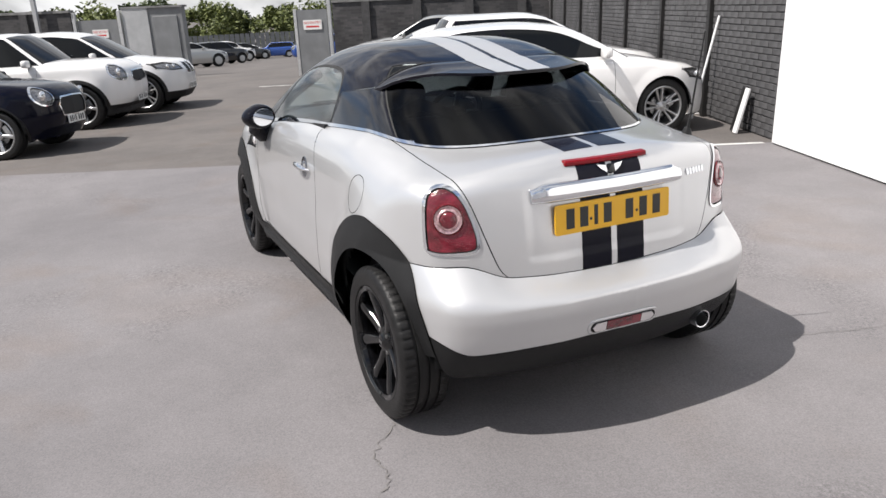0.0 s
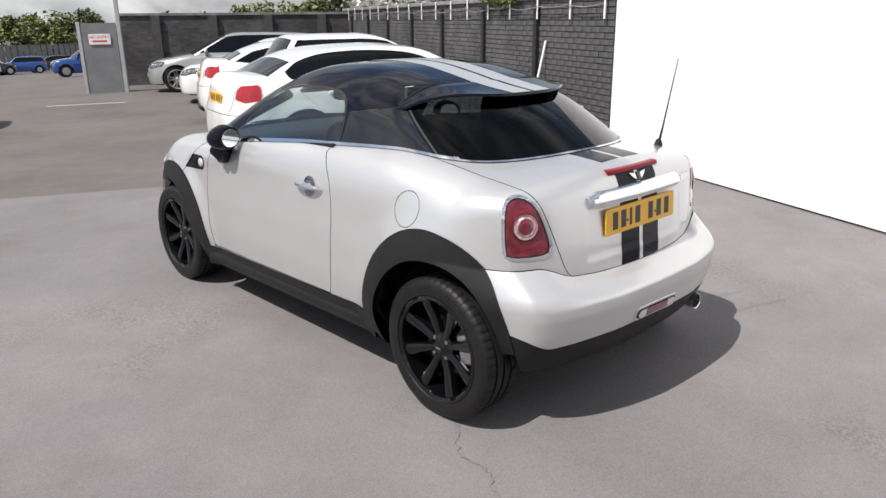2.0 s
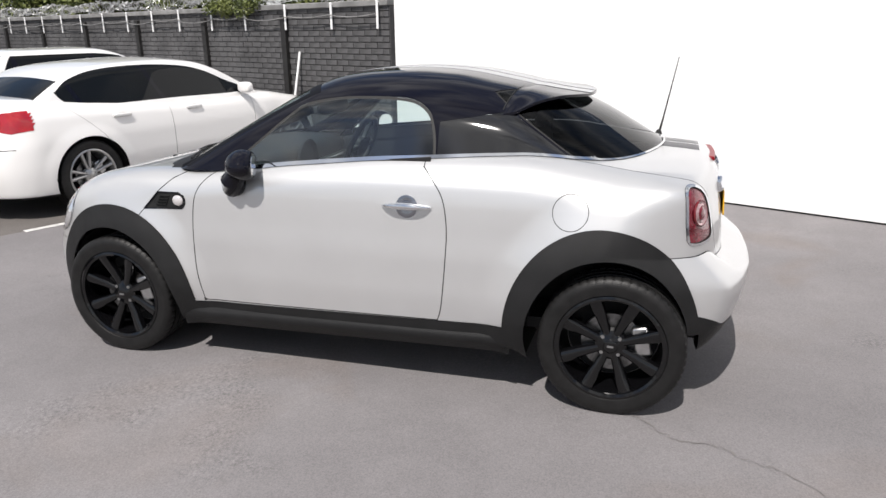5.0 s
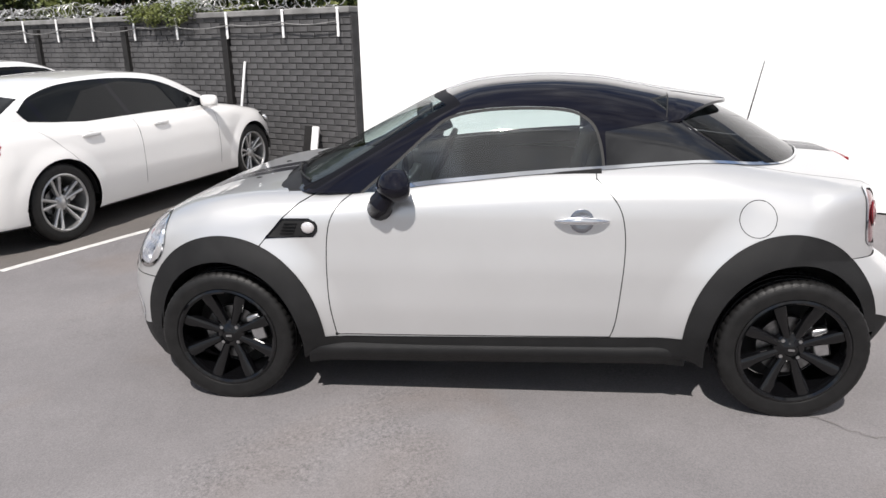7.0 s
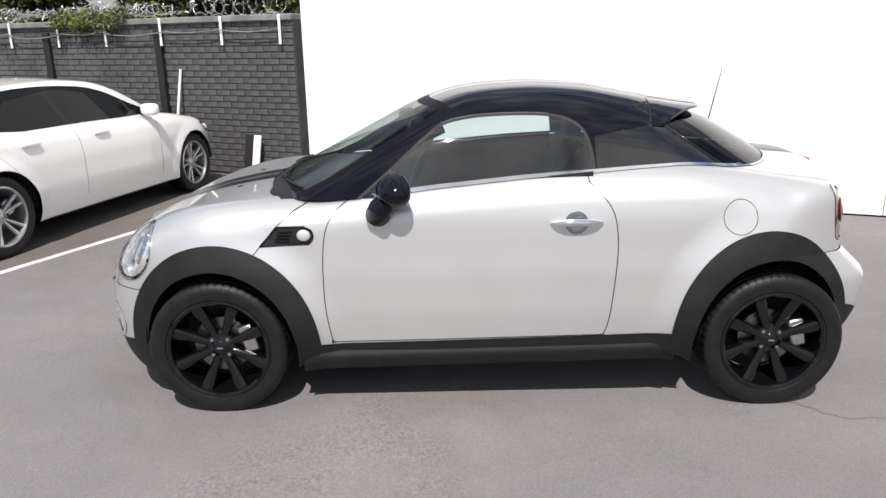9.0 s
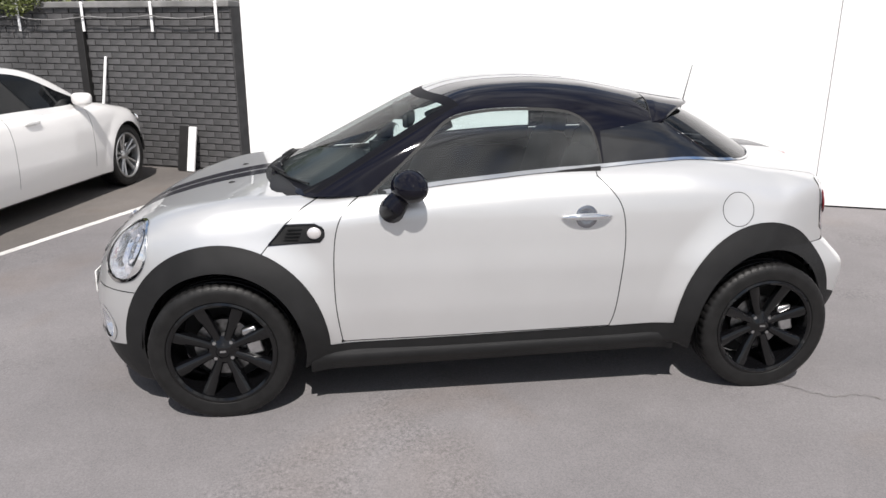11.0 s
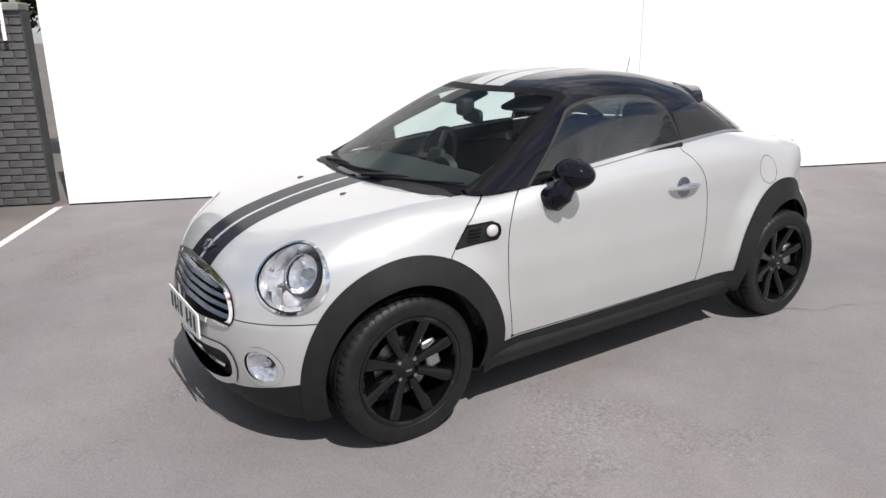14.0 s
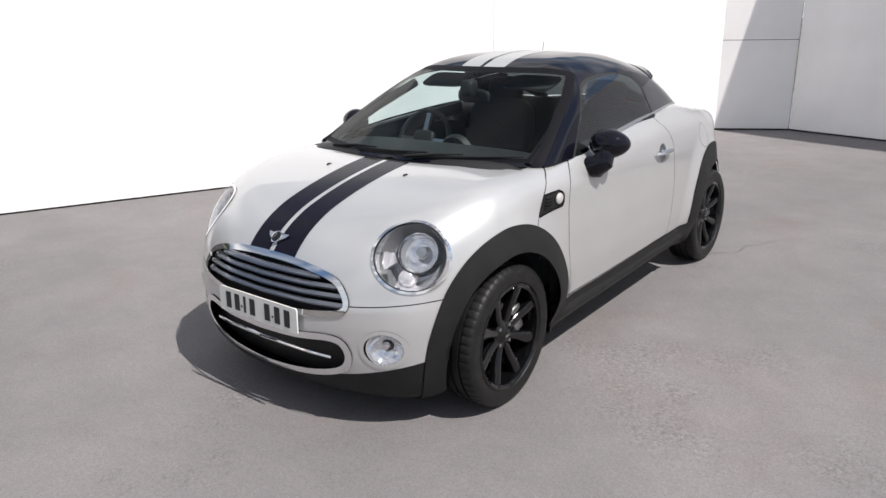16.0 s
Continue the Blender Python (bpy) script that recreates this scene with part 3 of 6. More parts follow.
# coil of razor wire
rng = random.Random(7)
pts = []
for k in range(1500):
    s = 0.02 + k * 15.0 / 1500
    a = k * 2 * math.pi / (15 + 6 * math.sin(k * 0.013) + 3 * math.sin(k * 0.041))
    pts.append(along(s + 0.03 * math.cos(a), -0.06 + 0.11 * math.cos(a) + rng.uniform(-0.025, 0.025), 2.05 + (0.085 + 0.03 * math.sin(k * 0.027)) * math.sin(a) + rng.uniform(-0.022, 0.022)))
bm = tube(pts, 0.004, 4)
for k in range(0, 1500, 2):
    p = pts[k]
    d = Vector((rng.uniform(-1, 1), rng.uniform(-1, 1), rng.uniform(-1, 1))).normalized() * rng.uniform(0.02, 0.038)
    e = d.cross(Vector((rng.uniform(-1, 1), rng.uniform(-1, 1), rng.uniform(-1, 1)))).normalized() * 0.012
    v = [bm.verts.new(q) for q in (p - d, p + e, p + d, p - e)]
    bm.faces.new(v)
tagged(part("razor_wire", bm, GALV, smooth=False), "tangled coil of galvanised razor wire", "razor wire", kind="stuff")
# pole and boards that lean on the wall
p = part("pole", tube([along(1.70, 0.28, 0.0), along(1.64, 0.03, 1.31)], 0.017, 12), WHITE_STRIP)
tagged(p, "thin white pole leaning on the brick wall", "pole")
for name, s, w, m, lab in (("white_strip", 0.46, 0.10, WHITE_STRIP, "short white plastic board leaning on the wall"), ("dark_board", 0.60, 0.12, POST, "short dark board leaning on the wall")):
    b = part(name, box(0.025, w, 0.53, (0, 0, 0.265)), m, None, lab, bevel=0.003)
    b.matrix_basis = Matrix.Translation(along(s, 0.20 if name == "white_strip" else 0.17)) @ pose(0, 0, 0, 0, 13, TURN_WALL)
    tagged(b, lab, "board")

# white boarded screen beside the car, and the two end panels
A, B, C, D = Vector((4.930, 1.838, 0)), Vector((1.16, -7.40, 0)), Vector((0.26, -7.90, 0)), Vector((-6.2, -5.75, 0))


def screen(name, p, q, m, z0, z1, label):
    d = q - p
    ang = math.degrees(math.atan2(d.y, d.x))
    ob = part(name, box(d.length, 0.06, z1 - z0, (d.length / 2, 0.03, (z0 + z1) / 2)), m)
    ob.matrix_basis = Matrix.Translation(p) @ pose(0, 0, 0, 0, 0, ang)
    return tagged(ob, label, "wall", kind="structure")


seam_at = 6.04
L1 = (B - A).length
S = A + (B - A) * (seam_at / L1)
u = (B - A).normalized()
screen("wall_white_1", A, S - u * 0.004, WHITE_WALL, 0.022, 3.4, "bright white painted hoarding board")
screen("wall_white_2", S + u * 0.004, B, WHITE_WALL, 0.022, 3.4, "bright white painted hoarding board")
# black strip set in the gap as its shade
screen("gap_shade", A - Vector((0, 0, 0)) + Vector((0.02, 0, 0)), B + Vector((0.02, 0, 0)), SEAM, 0.004, 0.022, "black strip for the shade under the white hoarding")
screen("wall_end_1", B + Vector((0.0, 0.0, 0)), C, GREY_WALL, 0.03, 1.28, "pale boarded end panel")
screen("wall_end_2", B, C, GREY_WALL, 1.288, 3.4, "pale boarded end panel")
screen("wall_end_3", C + (D - C).normalized() * 0.02, D, GREY_WALL, 0.03, 4.5, "pale grey boarded end panel in shade")
# black sheet and strip, shade of the gaps put in as colour
screen("gap_shade", B + Vector((0, -0.02, 0)), C + Vector((0, -0.02, 0)), SEAM, 0.004, 3.4, "black sheet for the shade between the end panels")
screen("gap_shade", C + Vector((0, -0.02, 0)), D + Vector((0, -0.02, 0)), SEAM, 0.004, 0.03, "black strip for the shade under the end panels")

# ---- the coupe ----
# car frame: y forward, x to its right, z up, origin on the ground between the axles
AXLE, HUB_Z, TYRE_R = 1.2335, 0.309, 0.309

c_w = curve((1.95, 0.72), (1.7, 0.735), (1.5, 0.755), (1.25, 0.78), (1, 0.802), (0.7, 0.813), (0.2, 0.82), (-0.4, 0.82), (-0.8, 0.815), (-1.2, 0.79), (-1.5, 0.77), (-1.9, 0.702))
c_in = curve((0.1, 0.06), (0.2, 0.035), (0.35, 0.012), (0.5, 0), (0.62, 0), (0.75, 0.008), (0.87, 0.017), (0.95, 0.033), (1.02, 0.06), (1.15, 0.13), (1.3, 0.28))
c_front = curve((0.08, 1.74), (0.16, 1.83), (0.24, 1.875), (0.34, 1.895), (0.45, 1.9), (0.52, 1.893), (0.58, 1.875), (0.64, 1.855), (0.7, 1.83), (0.76, 1.795), (0.85, 1.71), (1, 1.49))
c_fbow = curve((0.0, 0.0), (0.2, 0.012), (0.43, 0.062), (0.55, 0.115), (0.65, 0.19), (0.75, 0.31), (0.9, 0.6))
c_top = curve((2.035, 0.56), (1.885, 0.665), (1.805, 0.728), (1.705, 0.79), (1.535, 0.86), (1.298, 0.923), (1.069, 0.962), (0.8, 0.985), (0.5, 1.032), (0.2, 1.072), (-0.4, 1.112), (-0.8, 1.115), (-1.1, 1.092), (-1.28, 1.072), (-1.43, 1.062), (-1.55, 1.05), (-1.63, 1.03), (-1.71, 0.97), (-1.92, 0.8))
c_tdrop = curve((2.0, 0.02), (1.6, -0.012), (1.3, -0.005), (0.9, 0.018), (0.3, 0.03), (-0.8, 0.04), (-1.2, 0.064), (-1.6, 0.10), (-2, 0.12))
c_rear = curve((0.1, 1.50), (0.2, 1.625), (0.3, 1.726), (0.42, 1.788), (0.48, 1.801), (0.53, 1.808), (0.6, 1.804), (0.7, 1.787), (0.8, 1.772))
c_lid = curve((0.5, 1.685), (0.63, 1.68), (0.72, 1.675), (0.82, 1.665), (0.92, 1.65), (1, 1.625), (1.05, 1.595), (1.15, 1.465))
c_rbow = curve((0, 0), (0.25, 0.0096), (0.45, 0.044), (0.58, 0.084), (0.68, 0.1384), (0.76, 0.2635), (0.9, 0.5525))


def arch_f(y, z):
    return np.sqrt(((y - 1.213) / 0.44) ** 2 + ((z - 0.31) / 0.476) ** 2)


def arch_r(y, z):
    return np.sqrt(((y + 1.18) / 0.405) ** 2 + ((z - 0.33) / 0.486) ** 2)


def well_f(y, z):
    return np.sqrt(((y - 1.222) / 0.345) ** 2 + ((z - 0.305) / 0.37) ** 2)


def well_r(y, z):
    return np.sqrt(((y + 1.205) / 0.335) ** 2 + ((z - 0.32) / 0.373) ** 2)


def bumper_top(X):
    return 0.624 + 0.016 * np.minimum(X / 0.44, 1) ** 2 + 0.055 * step(0.42, 0.60, X)


def body_F(x, y, z):
    X = np.abs(x)
    flare = 0.052 * (1 - step(0.72, 1.28, arch_f(y, z))) * (1 - 0.75 * step(1.28, 1.58, y)) * step(0.16, 0.42, z) + 0.050 * (1 - step(0.72, 1.30, arch_r(y, z))) * (1 - step(1.25, 1.52, -y)) * step(0.16, 0.42, z)
    side = X - (c_w(y) - c_in(z) + flare)
    front = y - (c_front(z) - c_fbow(X))
    dish = 0.003 * step(0.375, 0.335, X) * step(0.675, 0.715, z) * step(0.955, 0.915, z)
    rear = -y - (c_lid(z) - c_rbow(X) - dish)
    top = z - (c_top(y) - c_tdrop(y) * (X / 0.7) ** 2)
    f = smax(side, front, 0.10)
    f = smax(f, rear, 0.10)
    f = smax(f, top, 0.13 - 0.075 * step(-1.25, -1.5, y))
    return smax(f, 0.17 + 0.075 * step(0.95, 0.80, np.abs(y)) - 0.045 * step(1.40, 1.58, y) - z, 0.04)


def bumper_F(x, y, z):
    """The rear bumper alone: a wide rounded shoulder under the lamps and the lid."""
    X = np.abs(x)
    flare = 0.050 * (1 - step(0.72, 1.30, arch_r(y, z))) * (1 - step(1.25, 1.52, -y)) * step(0.16, 0.42, z)
    side = X - (c_w(y) - c_in(z) + flare)
    t = np.clip((z - 0.578) / (bumper_top(X) - 0.578), -0.5, 1.6)
    rear = -y - (c_rear(np.minimum(z, 0.58)) - c_rbow(X) - 0.124 * smax(t, 0.0, 0.22))
    f = smax(side, rear, 0.10)
    f = smax(f, z - 0.80, 0.06)
    return smax(f, 0.245 - z, 0.06)


c_gw = curve((1.3, 0.66), (0.9, 0.70), (0.6, 0.722), (0.2, 0.732), (-0.3, 0.728), (-0.7, 0.695), (-1.0, 0.645), (-1.3, 0.56), (-1.6, 0.45))
c_roof = curve((0.7, 1.275), (0.45, 1.325), (0.3, 1.362), (0.176, 1.389), (-0.03, 1.413), (-0.206, 1.419), (-0.412, 1.408), (-0.649, 1.369), (-0.888, 1.318), (-1.05, 1.284), (-1.3, 1.22))


def belt_z(y):
    """Height of the waistline."""
    return np.where(y < -1.15, 1.0, np.minimum(0.972 + 0.030 * (0.5 - y), 1.02))


def screen_f(x, y, z):
    return (y - (1.085 - (z - 0.95) * 1.93 - 0.42 * x * x)) * 0.46


def backlight_f(x, y, z):
    return (-y - (1.422 - (z - 1.045) * 1.70 - 0.86 * x * x)) * 0.45


def cheek_f(x, y, z):
    return (np.abs(x) - (c_gw(y) - 0.50 * (z - 1.0) - 0.25 * np.maximum(z - 1.2, 0) ** 2 * 4)) * 0.9


def lid_f(x, y, z):
    return z - (c_roof(y) - 0.10 * x * x)


def cabin_F(x, y, z):
    f = smax(cheek_f(x, y, z), lid_f(x, y, z), 0.18)
    f = smax(f, screen_f(x, y, z), 0.05)
    return smax(f, backlight_f(x, y, z), 0.07)


DOOR = loop_curve([(0.719, 0.336), (0.742, 0.50), (0.746, 0.66), (0.738, 0.79), (0.716, 0.875), (0.673, 0.935), (0.60, 0.985)], 8, False).tolist() + [(0.6, 1.2), (-0.40, 1.2)] + loop_curve([(-0.405, 1.03), (-0.45, 0.985), (-0.492, 0.93), (-0.514, 0.87), (-0.525, 0.77), (-0.52, 0.643), (-0.499, 0.434), (-0.478, 0.356)], 8, False).tolist()
BONNET = [(1.085, 0.60), (1.06, 0.725), (0.996, 0.798), (0.944, 0.86), (0.867, 0.925), (0.806, 0.957), (0.76, 0.99), (0.7, 1.1)]
WINDOW = loop_curve([(0.615, 0.94), (0.44, 1.084), (0.30, 1.205), (0.215, 1.262), (0.07, 1.290), (-0.125, 1.297), (-0.29, 1.286), (-0.372, 1.25), (-0.408, 1.195), (-0.428, 1.10), (-0.436, 0.94)], 8, False).tolist()
QUARTER = [(-0.452, 0.94), (-0.443, 1.21), (-0.56, 1.226), (-0.742, 1.252), (-0.80, 1.212), (-1.052, 1.042), (-1.18, 0.955), (-1.0, 0.9)]
GRILLE = loop_curve([(-0.425, 0.540), (-0.412, 0.588), (-0.355, 0.632), (-0.2, 0.660), (0, 0.668), (0.2, 0.660), (0.355, 0.632), (0.412, 0.588), (0.425, 0.540), (0.36, 0.524), (0.2, 0.511), (0, 0.506), (-0.2, 0.511), (-0.36, 0.524)], 6)
INTAKE = loop_curve([(-0.41, 0.30), (-0.43, 0.36), (-0.38, 0.40), (-0.2, 0.388), (0, 0.384), (0.2, 0.388), (0.38, 0.40), (0.43, 0.36), (0.41, 0.30), (0.3, 0.262), (0.1, 0.238), (-0.1, 0.238), (-0.3, 0.262)], 6)
LAMP = loop_curve([(0.070, 0.756), (0.0, 0.751), (-0.056, 0.756), (-0.068, 0.78), (-0.071, 0.87), (-0.066, 0.938), (-0.046, 0.963), (-0.014, 0.967), (0.018, 0.949), (0.046, 0.905), (0.070, 0.835), (0.080, 0.785)], 6)
HL_C, HL_N = Vector((-0.612, 1.64, 0.738)), Vector((-0.34, 0.80, 0.46)).normalized()
HL_U = HL_N.cross(Vector((0, 0, 1))).normalized()
HL_V = HL_U.cross(HL_N).normalized()


def headlamp_d(x, y, z):
    dx, dy, dz = x - HL_C.x, y - HL_C.y, z - HL_C.z
    u = dx * HL_U.x + dy * HL_U.y + dz * HL_U.z
    v = dx * HL_V.x + dy * HL_V.y + dz * HL_V.z
    w = dx * HL_N.x + dy * HL_N.y + dz * HL_N.z
    return np.where(w > -0.25, np.sqrt((u / 0.136) ** 2 + (v / 0.134) ** 2) * 0.15 - 0.15, 0.5)


c_boot = curve((0.6, 0.30), (0.63, 0.40), (0.645, 0.440), (0.67, 0.464), (0.73, 0.490), (0.9, 0.548), (1.0, 0.585), (1.1, 0.615))


def build_coupe():
    car = thing("coupe", pose(0, 0, 0), "white silver two-door coupe with black roof and twin bonnet stripes", "car")
    V, Q = shell(body_F, -1.25, 1.25, 0.62, 230, 170, 70, 180)

    def fields(V):
        x, y, z = V[:, 0], V[:, 1], V[:, 2]
        X = np.abs(x)
        far = np.full(x.shape, 0.5)
        d = {}
        d["cabin"] = np.maximum(cabin_F(x, y, z), np.where((X > 0.55) | (y < -1.15), belt_z(y), 0.925) - z)
        d["well"] = np.where(X > 0.45, np.minimum(well_f(y, z), well_r(y, z)) - 1, far) * 0.35
        d["arch"] = np.where(X > 0.45, np.minimum(arch_f(y, z), arch_r(y, z)) - 1, far) * 0.44
        d["door"] = np.where(X > 0.5, inside_dist(DOOR, y, z), far)
        d["sill"] = z - (0.343 - 0.022 * y)
        d["bonnet"] = line_side(BONNET, y, z)
        d["cowl"] = y - (1.085 - 0.34 * X * X)
        d["fseam"] = np.where(y > 1.2, z - (0.549 + 0.022 * step(0.42, 0.85, X)), far)
        d["flow"] = z - (0.222 + 0.075 * (X / 0.6) ** 2)
        d["rlow"] = z - (0.415 - 0.03 * (X / 0.7) ** 2 + 0.10 * step(0.60, 0.80, X))
        d["bump"] = np.where(y < -1.1, z - bumper_top(X), far)
        d["boot"] = np.where(y < -0.95, X - c_boot(z), far)
        d["grille"] = np.where(y > 1.5, inside_dist(GRILLE, x, z), far)
        d["intake"] = np.where(y > 1.5, inside_dist(INTAKE, x, z), far)
        d["lamp"] = np.where(y < -1.25, inside_dist(LAMP, ((x + 0.625) * 0.84 - (y + 1.555) * 0.545) * 0.88, z), far)
        d["head"] = headlamp_d(x, y, z)
        d["fog"] = np.where(y > 1.4, np.sqrt((x + 0.572) ** 2 + (z - 0.382) ** 2) - 0.066, far)
        d["fuel"] = np.where((y < -0.8) & (X > 0.5), np.sqrt((y + 1.046) ** 2 + (z - 0.876) ** 2) - 0.073, far)
        d["s1"] = X - 0.013
        d["s2"] = X - 0.142
        d["edge"] = y + 1.545
        d["ledge"] = z - 1.012
        d["vent"] = np.where(X > 0.5, inside_dist([(1.01, 0.782), (0.938, 0.86), (0.82, 0.862), (0.786, 0.845), (0.78, 0.815), (0.80, 0.79)], y, z), far)
        return d

    g = 0.0022
    for key, offs in (("cabin", (0.0,)), ("well", (0.0,)), ("arch", (0.0,)), ("door", (-g, g)), ("sill", (0.0,)), ("bonnet", (-g, g)), ("cowl", (0.0,)), ("fseam", (-g, g)), ("flow", (0.0,)), ("rlow", (0.0,)), ("bump", (0.0, 0.003)), ("boot", (-g, g)), ("grille", (0.0, 0.022)), ("intake", (0.0, 0.028)), ("lamp", (0.0, 0.003, 0.013)), ("head", (0.0, 0.003, 0.015)), ("fog", (0.0, 0.016)), ("fuel", (-g * 0.7, g * 0.7)), ("vent", (0.0, 0.004)), ("edge", (0.0,)), ("ledge", (0.0,)), ("s1", (0.0,)), ("s2", (0.0,))):
        for o in offs:
            V, Q = cut(V, Q, fields(V)[key] - o)
    N = slope(body_F, V)
    C = V[Q].mean(1)
    d = fields(C)
    x, y, z = C[:, 0], C[:, 1], C[:, 2]
    X = np.abs(x)
    lab = np.full(len(Q), "quarter_panel", dtype="<U24")
    front, rear = y > 1.0, y < -0.9
    bon = (d["bonnet"] < 0) & (y > 0.6)
    lab[(y > 0.5) & ~bon] = "wing"
    lab[bon] = "bonnet"
    lab[bon & (np.abs(d["bonnet"]) < g)] = "gap"
    lab[~bon & (np.abs(d["bonnet"]) < g) & (y > 0.7) & (z > 0.6)] = "gap"
    lab[front & (d["fseam"] < 0)] = "front_bumper"
    lab[front & (np.abs(d["fseam"]) < g) & (X > 0.42)] = "gap"
    lab[rear & (d["boot"] < 0) & (z > 0.60)] = "boot_lid"
    lab[rear & (np.abs(d["boot"]) < g) & (z > 0.60)] = "gap"
    lab[(d["cowl"] < 0) & (z > 0.85) & (y > 0.55) & (X < 0.665) & (C[:, 2] > c_top(y) - 0.055)] = "cowl_panel"
    lab[d["door"] < -g] = "door"
    lab[np.abs(d["door"]) < g] = "gap"
    fl = d["fuel"]
    lab[np.abs(fl) < g * 0.7] = "fuel_gap"
    lab[fl < -g * 0.7] = "fuel_flap"
    low = (np.abs(y) < 0.95) & (d["sill"] < 0)
    lab[low] = "sill"
    lab[front & (d["flow"] < 0)] = "front_lip"
    lab[(d["arch"] < 0)] = "arch_trim"
    st = (d["s1"] > 0) & (d["s2"] < 0)
    lab[st & (lab == "bonnet")] = "bonnet_stripe"
    lab[st & (lab == "boot_lid") & ((y > -1.545) | (z < 1.012))] = "boot_stripe"
    lab[d["vent"] < 0.004] = "vent_rim"
    lab[d["vent"] < 0] = "vent"
    lab[d["grille"] < 0.022] = "grille_rim"
    lab[d["intake"] < 0.028] = "intake_rim"
    lab[d["lamp"] < 0.013] = "lamp_rim"
    lab[d["lamp"] < 0.003] = "lamp_seal"
    lab[d["head"] < 0.015] = "head_rim"
    lab[d["head"] < 0.003] = "head_seal"
    lab[d["fog"] < 0.016] = "fog_rim"
    lab[d["lamp"] < 0] = "rear_lens"
    for k in ("grille", "intake"):
        lab[d[k] < 0] = "hole"
    lab[d["head"] < 0] = "head_glass"
    lab[d["fog"] < 0] = "fog_glass"
    lab[(d["cabin"] < 0) | (d["well"] < 0) | ((z < 0.255) & (X < 0.6) & (np.abs(y) < 1.35))] = "hole"
    lab[(y < -1.1) & (d["bump"] < 0.003) & (d["arch"] > 0)] = "bumper_gap"
    lab[(y < -1.1) & (d["bump"] < 0) & (d["arch"] > 0)] = "hole"
    lab[(z < 0.20) & (np.abs(y) < 1.35) & (X < 0.55)] = "hole"
    S = lambda k: Q[lab == k]
    body = skin("bonnet", V, N, S("bonnet"), PAINT_SILVER, car)
    skin("bonnet_stripe", V, N, S("bonnet_stripe"), STRIPE_BLACK, body, "pair of black bonnet stripes", push=0.0008)
    boot = skin("boot_lid", V, N, S("boot_lid"), PAINT_SILVER, car)
    skin("boot_stripe", V, N, S("boot_stripe"), STRIPE_BLACK, boot, "pair of black boot stripes", push=0.0008)
    bump_f = skin("front_bumper", V, N, S("front_bumper"), PAINT_SILVER, car)
    # rear bumper, a skin of its own
    VB, QB = shell(bumper_F, -1.25, -1.0, 0.42, 24, 150, 90, 180)
    for key, offs in (("arch", (0.0,)), ("rlow", (-g, g))):
        for o in offs:
            VB, QB = cut(VB, QB, fields(VB)[key] - o)
    VB, QB = cut(VB, QB, fields(VB)["bump"])
    NB, CB = slope(bumper_F, VB), VB[QB].mean(1)
    db = fields(CB)
    keep = (CB[:, 1] < -1.1) & (db["bump"] < 0) & (db["arch"] > 0) & ~((CB[:, 2] < 0.252) & (CB[:, 1] > -1.55))
    bump_r = skin("rear_bumper", VB, NB, QB[keep & (db["rlow"] > g)], PAINT_SILVER, car)
    skin("bumper_joint", V, N, S("bumper_gap"), SEAM, bump_r, "dark joint over the bumper", push=-0.002)
    skin("valance_joint", VB, NB, QB[keep & (np.abs(db["rlow"]) < g)], SEAM, bump_r, push=-0.002)
    skin("rear_valance", VB, NB, QB[keep & (db["rlow"] < -g)], TRIM, bump_r, "black plastic lower valance")
    skin("front_lip", V, N, S("front_lip"), TRIM, bump_f, "black plastic lower lip")
    skin("intake_rim", V, N, S("intake_rim"), CHROME, bump_f, "chrome intake surround", push=0.006)
    skin("grille_rim", V, N, S("grille_rim"), CHROME, car, "chrome grille surround", push=0.008)
    skin("cowl_panel", V, N, S("cowl_panel"), TRIM, car, "black plastic cowl below the windscreen", push=-0.004)
    gap = lab == "gap"
    for nm, sel in (("bonnet_joint", (y > 0.9) | ((y > 0.76) & (z > 0.93))), ("boot_joint", y < -0.95)):
        for flip in (False, True):
            for piece in pieces(Q[gap & sel]):
                skin(nm, V, N, piece, SEAM, body if y[gap & sel].mean() > 0 else boot, "dark shut line beside the panel", both=False, flip=flip, push=-0.003)
    door_gap = Q[gap & ~((y > 0.9) | ((y > 0.76) & (z > 0.93))) & (y > -0.95)]
    flap_q = np.concatenate((S("fuel_flap"), S("fuel_gap")))
    whole = lambda x, y, z: np.minimum(body_F(x, y, z), np.maximum(bumper_F(x, y, z), y + 0.7))
    VA, QA = shell(whole, -1.62, -0.6, 0.55, 130, 150, 2, 180, capto=2)
    for key in ("arch", "well"):
        VA, QA = cut(VA, QA, fields(VA)[key])
    NA, CA = slope(whole, VA), VA[QA].mean(1)
    da = fields(CA)
    QA = QA[(da["arch"] < 0) & (da["well"] > 0) & (CA[:, 2] > np.where(CA[:, 1] < -1.2, 0.37, 0.21)) & (CA[:, 1] < 0)]
    doors = []
    for flip in (False, True):
        q = S("quarter_panel")
        if flip:
            q = np.concatenate((q, flap_q))
        quarter = skin("quarter_panel", V, N, q, PAINT_SILVER, car, both=False, flip=flip)
        if not flip:
            skin("fuel_flap", V, N, S("fuel_flap"), PAINT_SILVER, quarter, "round painted fuel filler flap", both=False)
            skin("fuel_gap", V, N, S("fuel_gap"), SEAM, quarter, "dark ring round the flap", both=False, push=-0.003)
        wing = skin("wing", V, N, S("wing"), PAINT_SILVER, car, both=False, flip=flip)
        skin("side_vent", V, N, S("vent"), TRIM, wing, "black slotted side vent", both=False, flip=flip, push=-0.004)
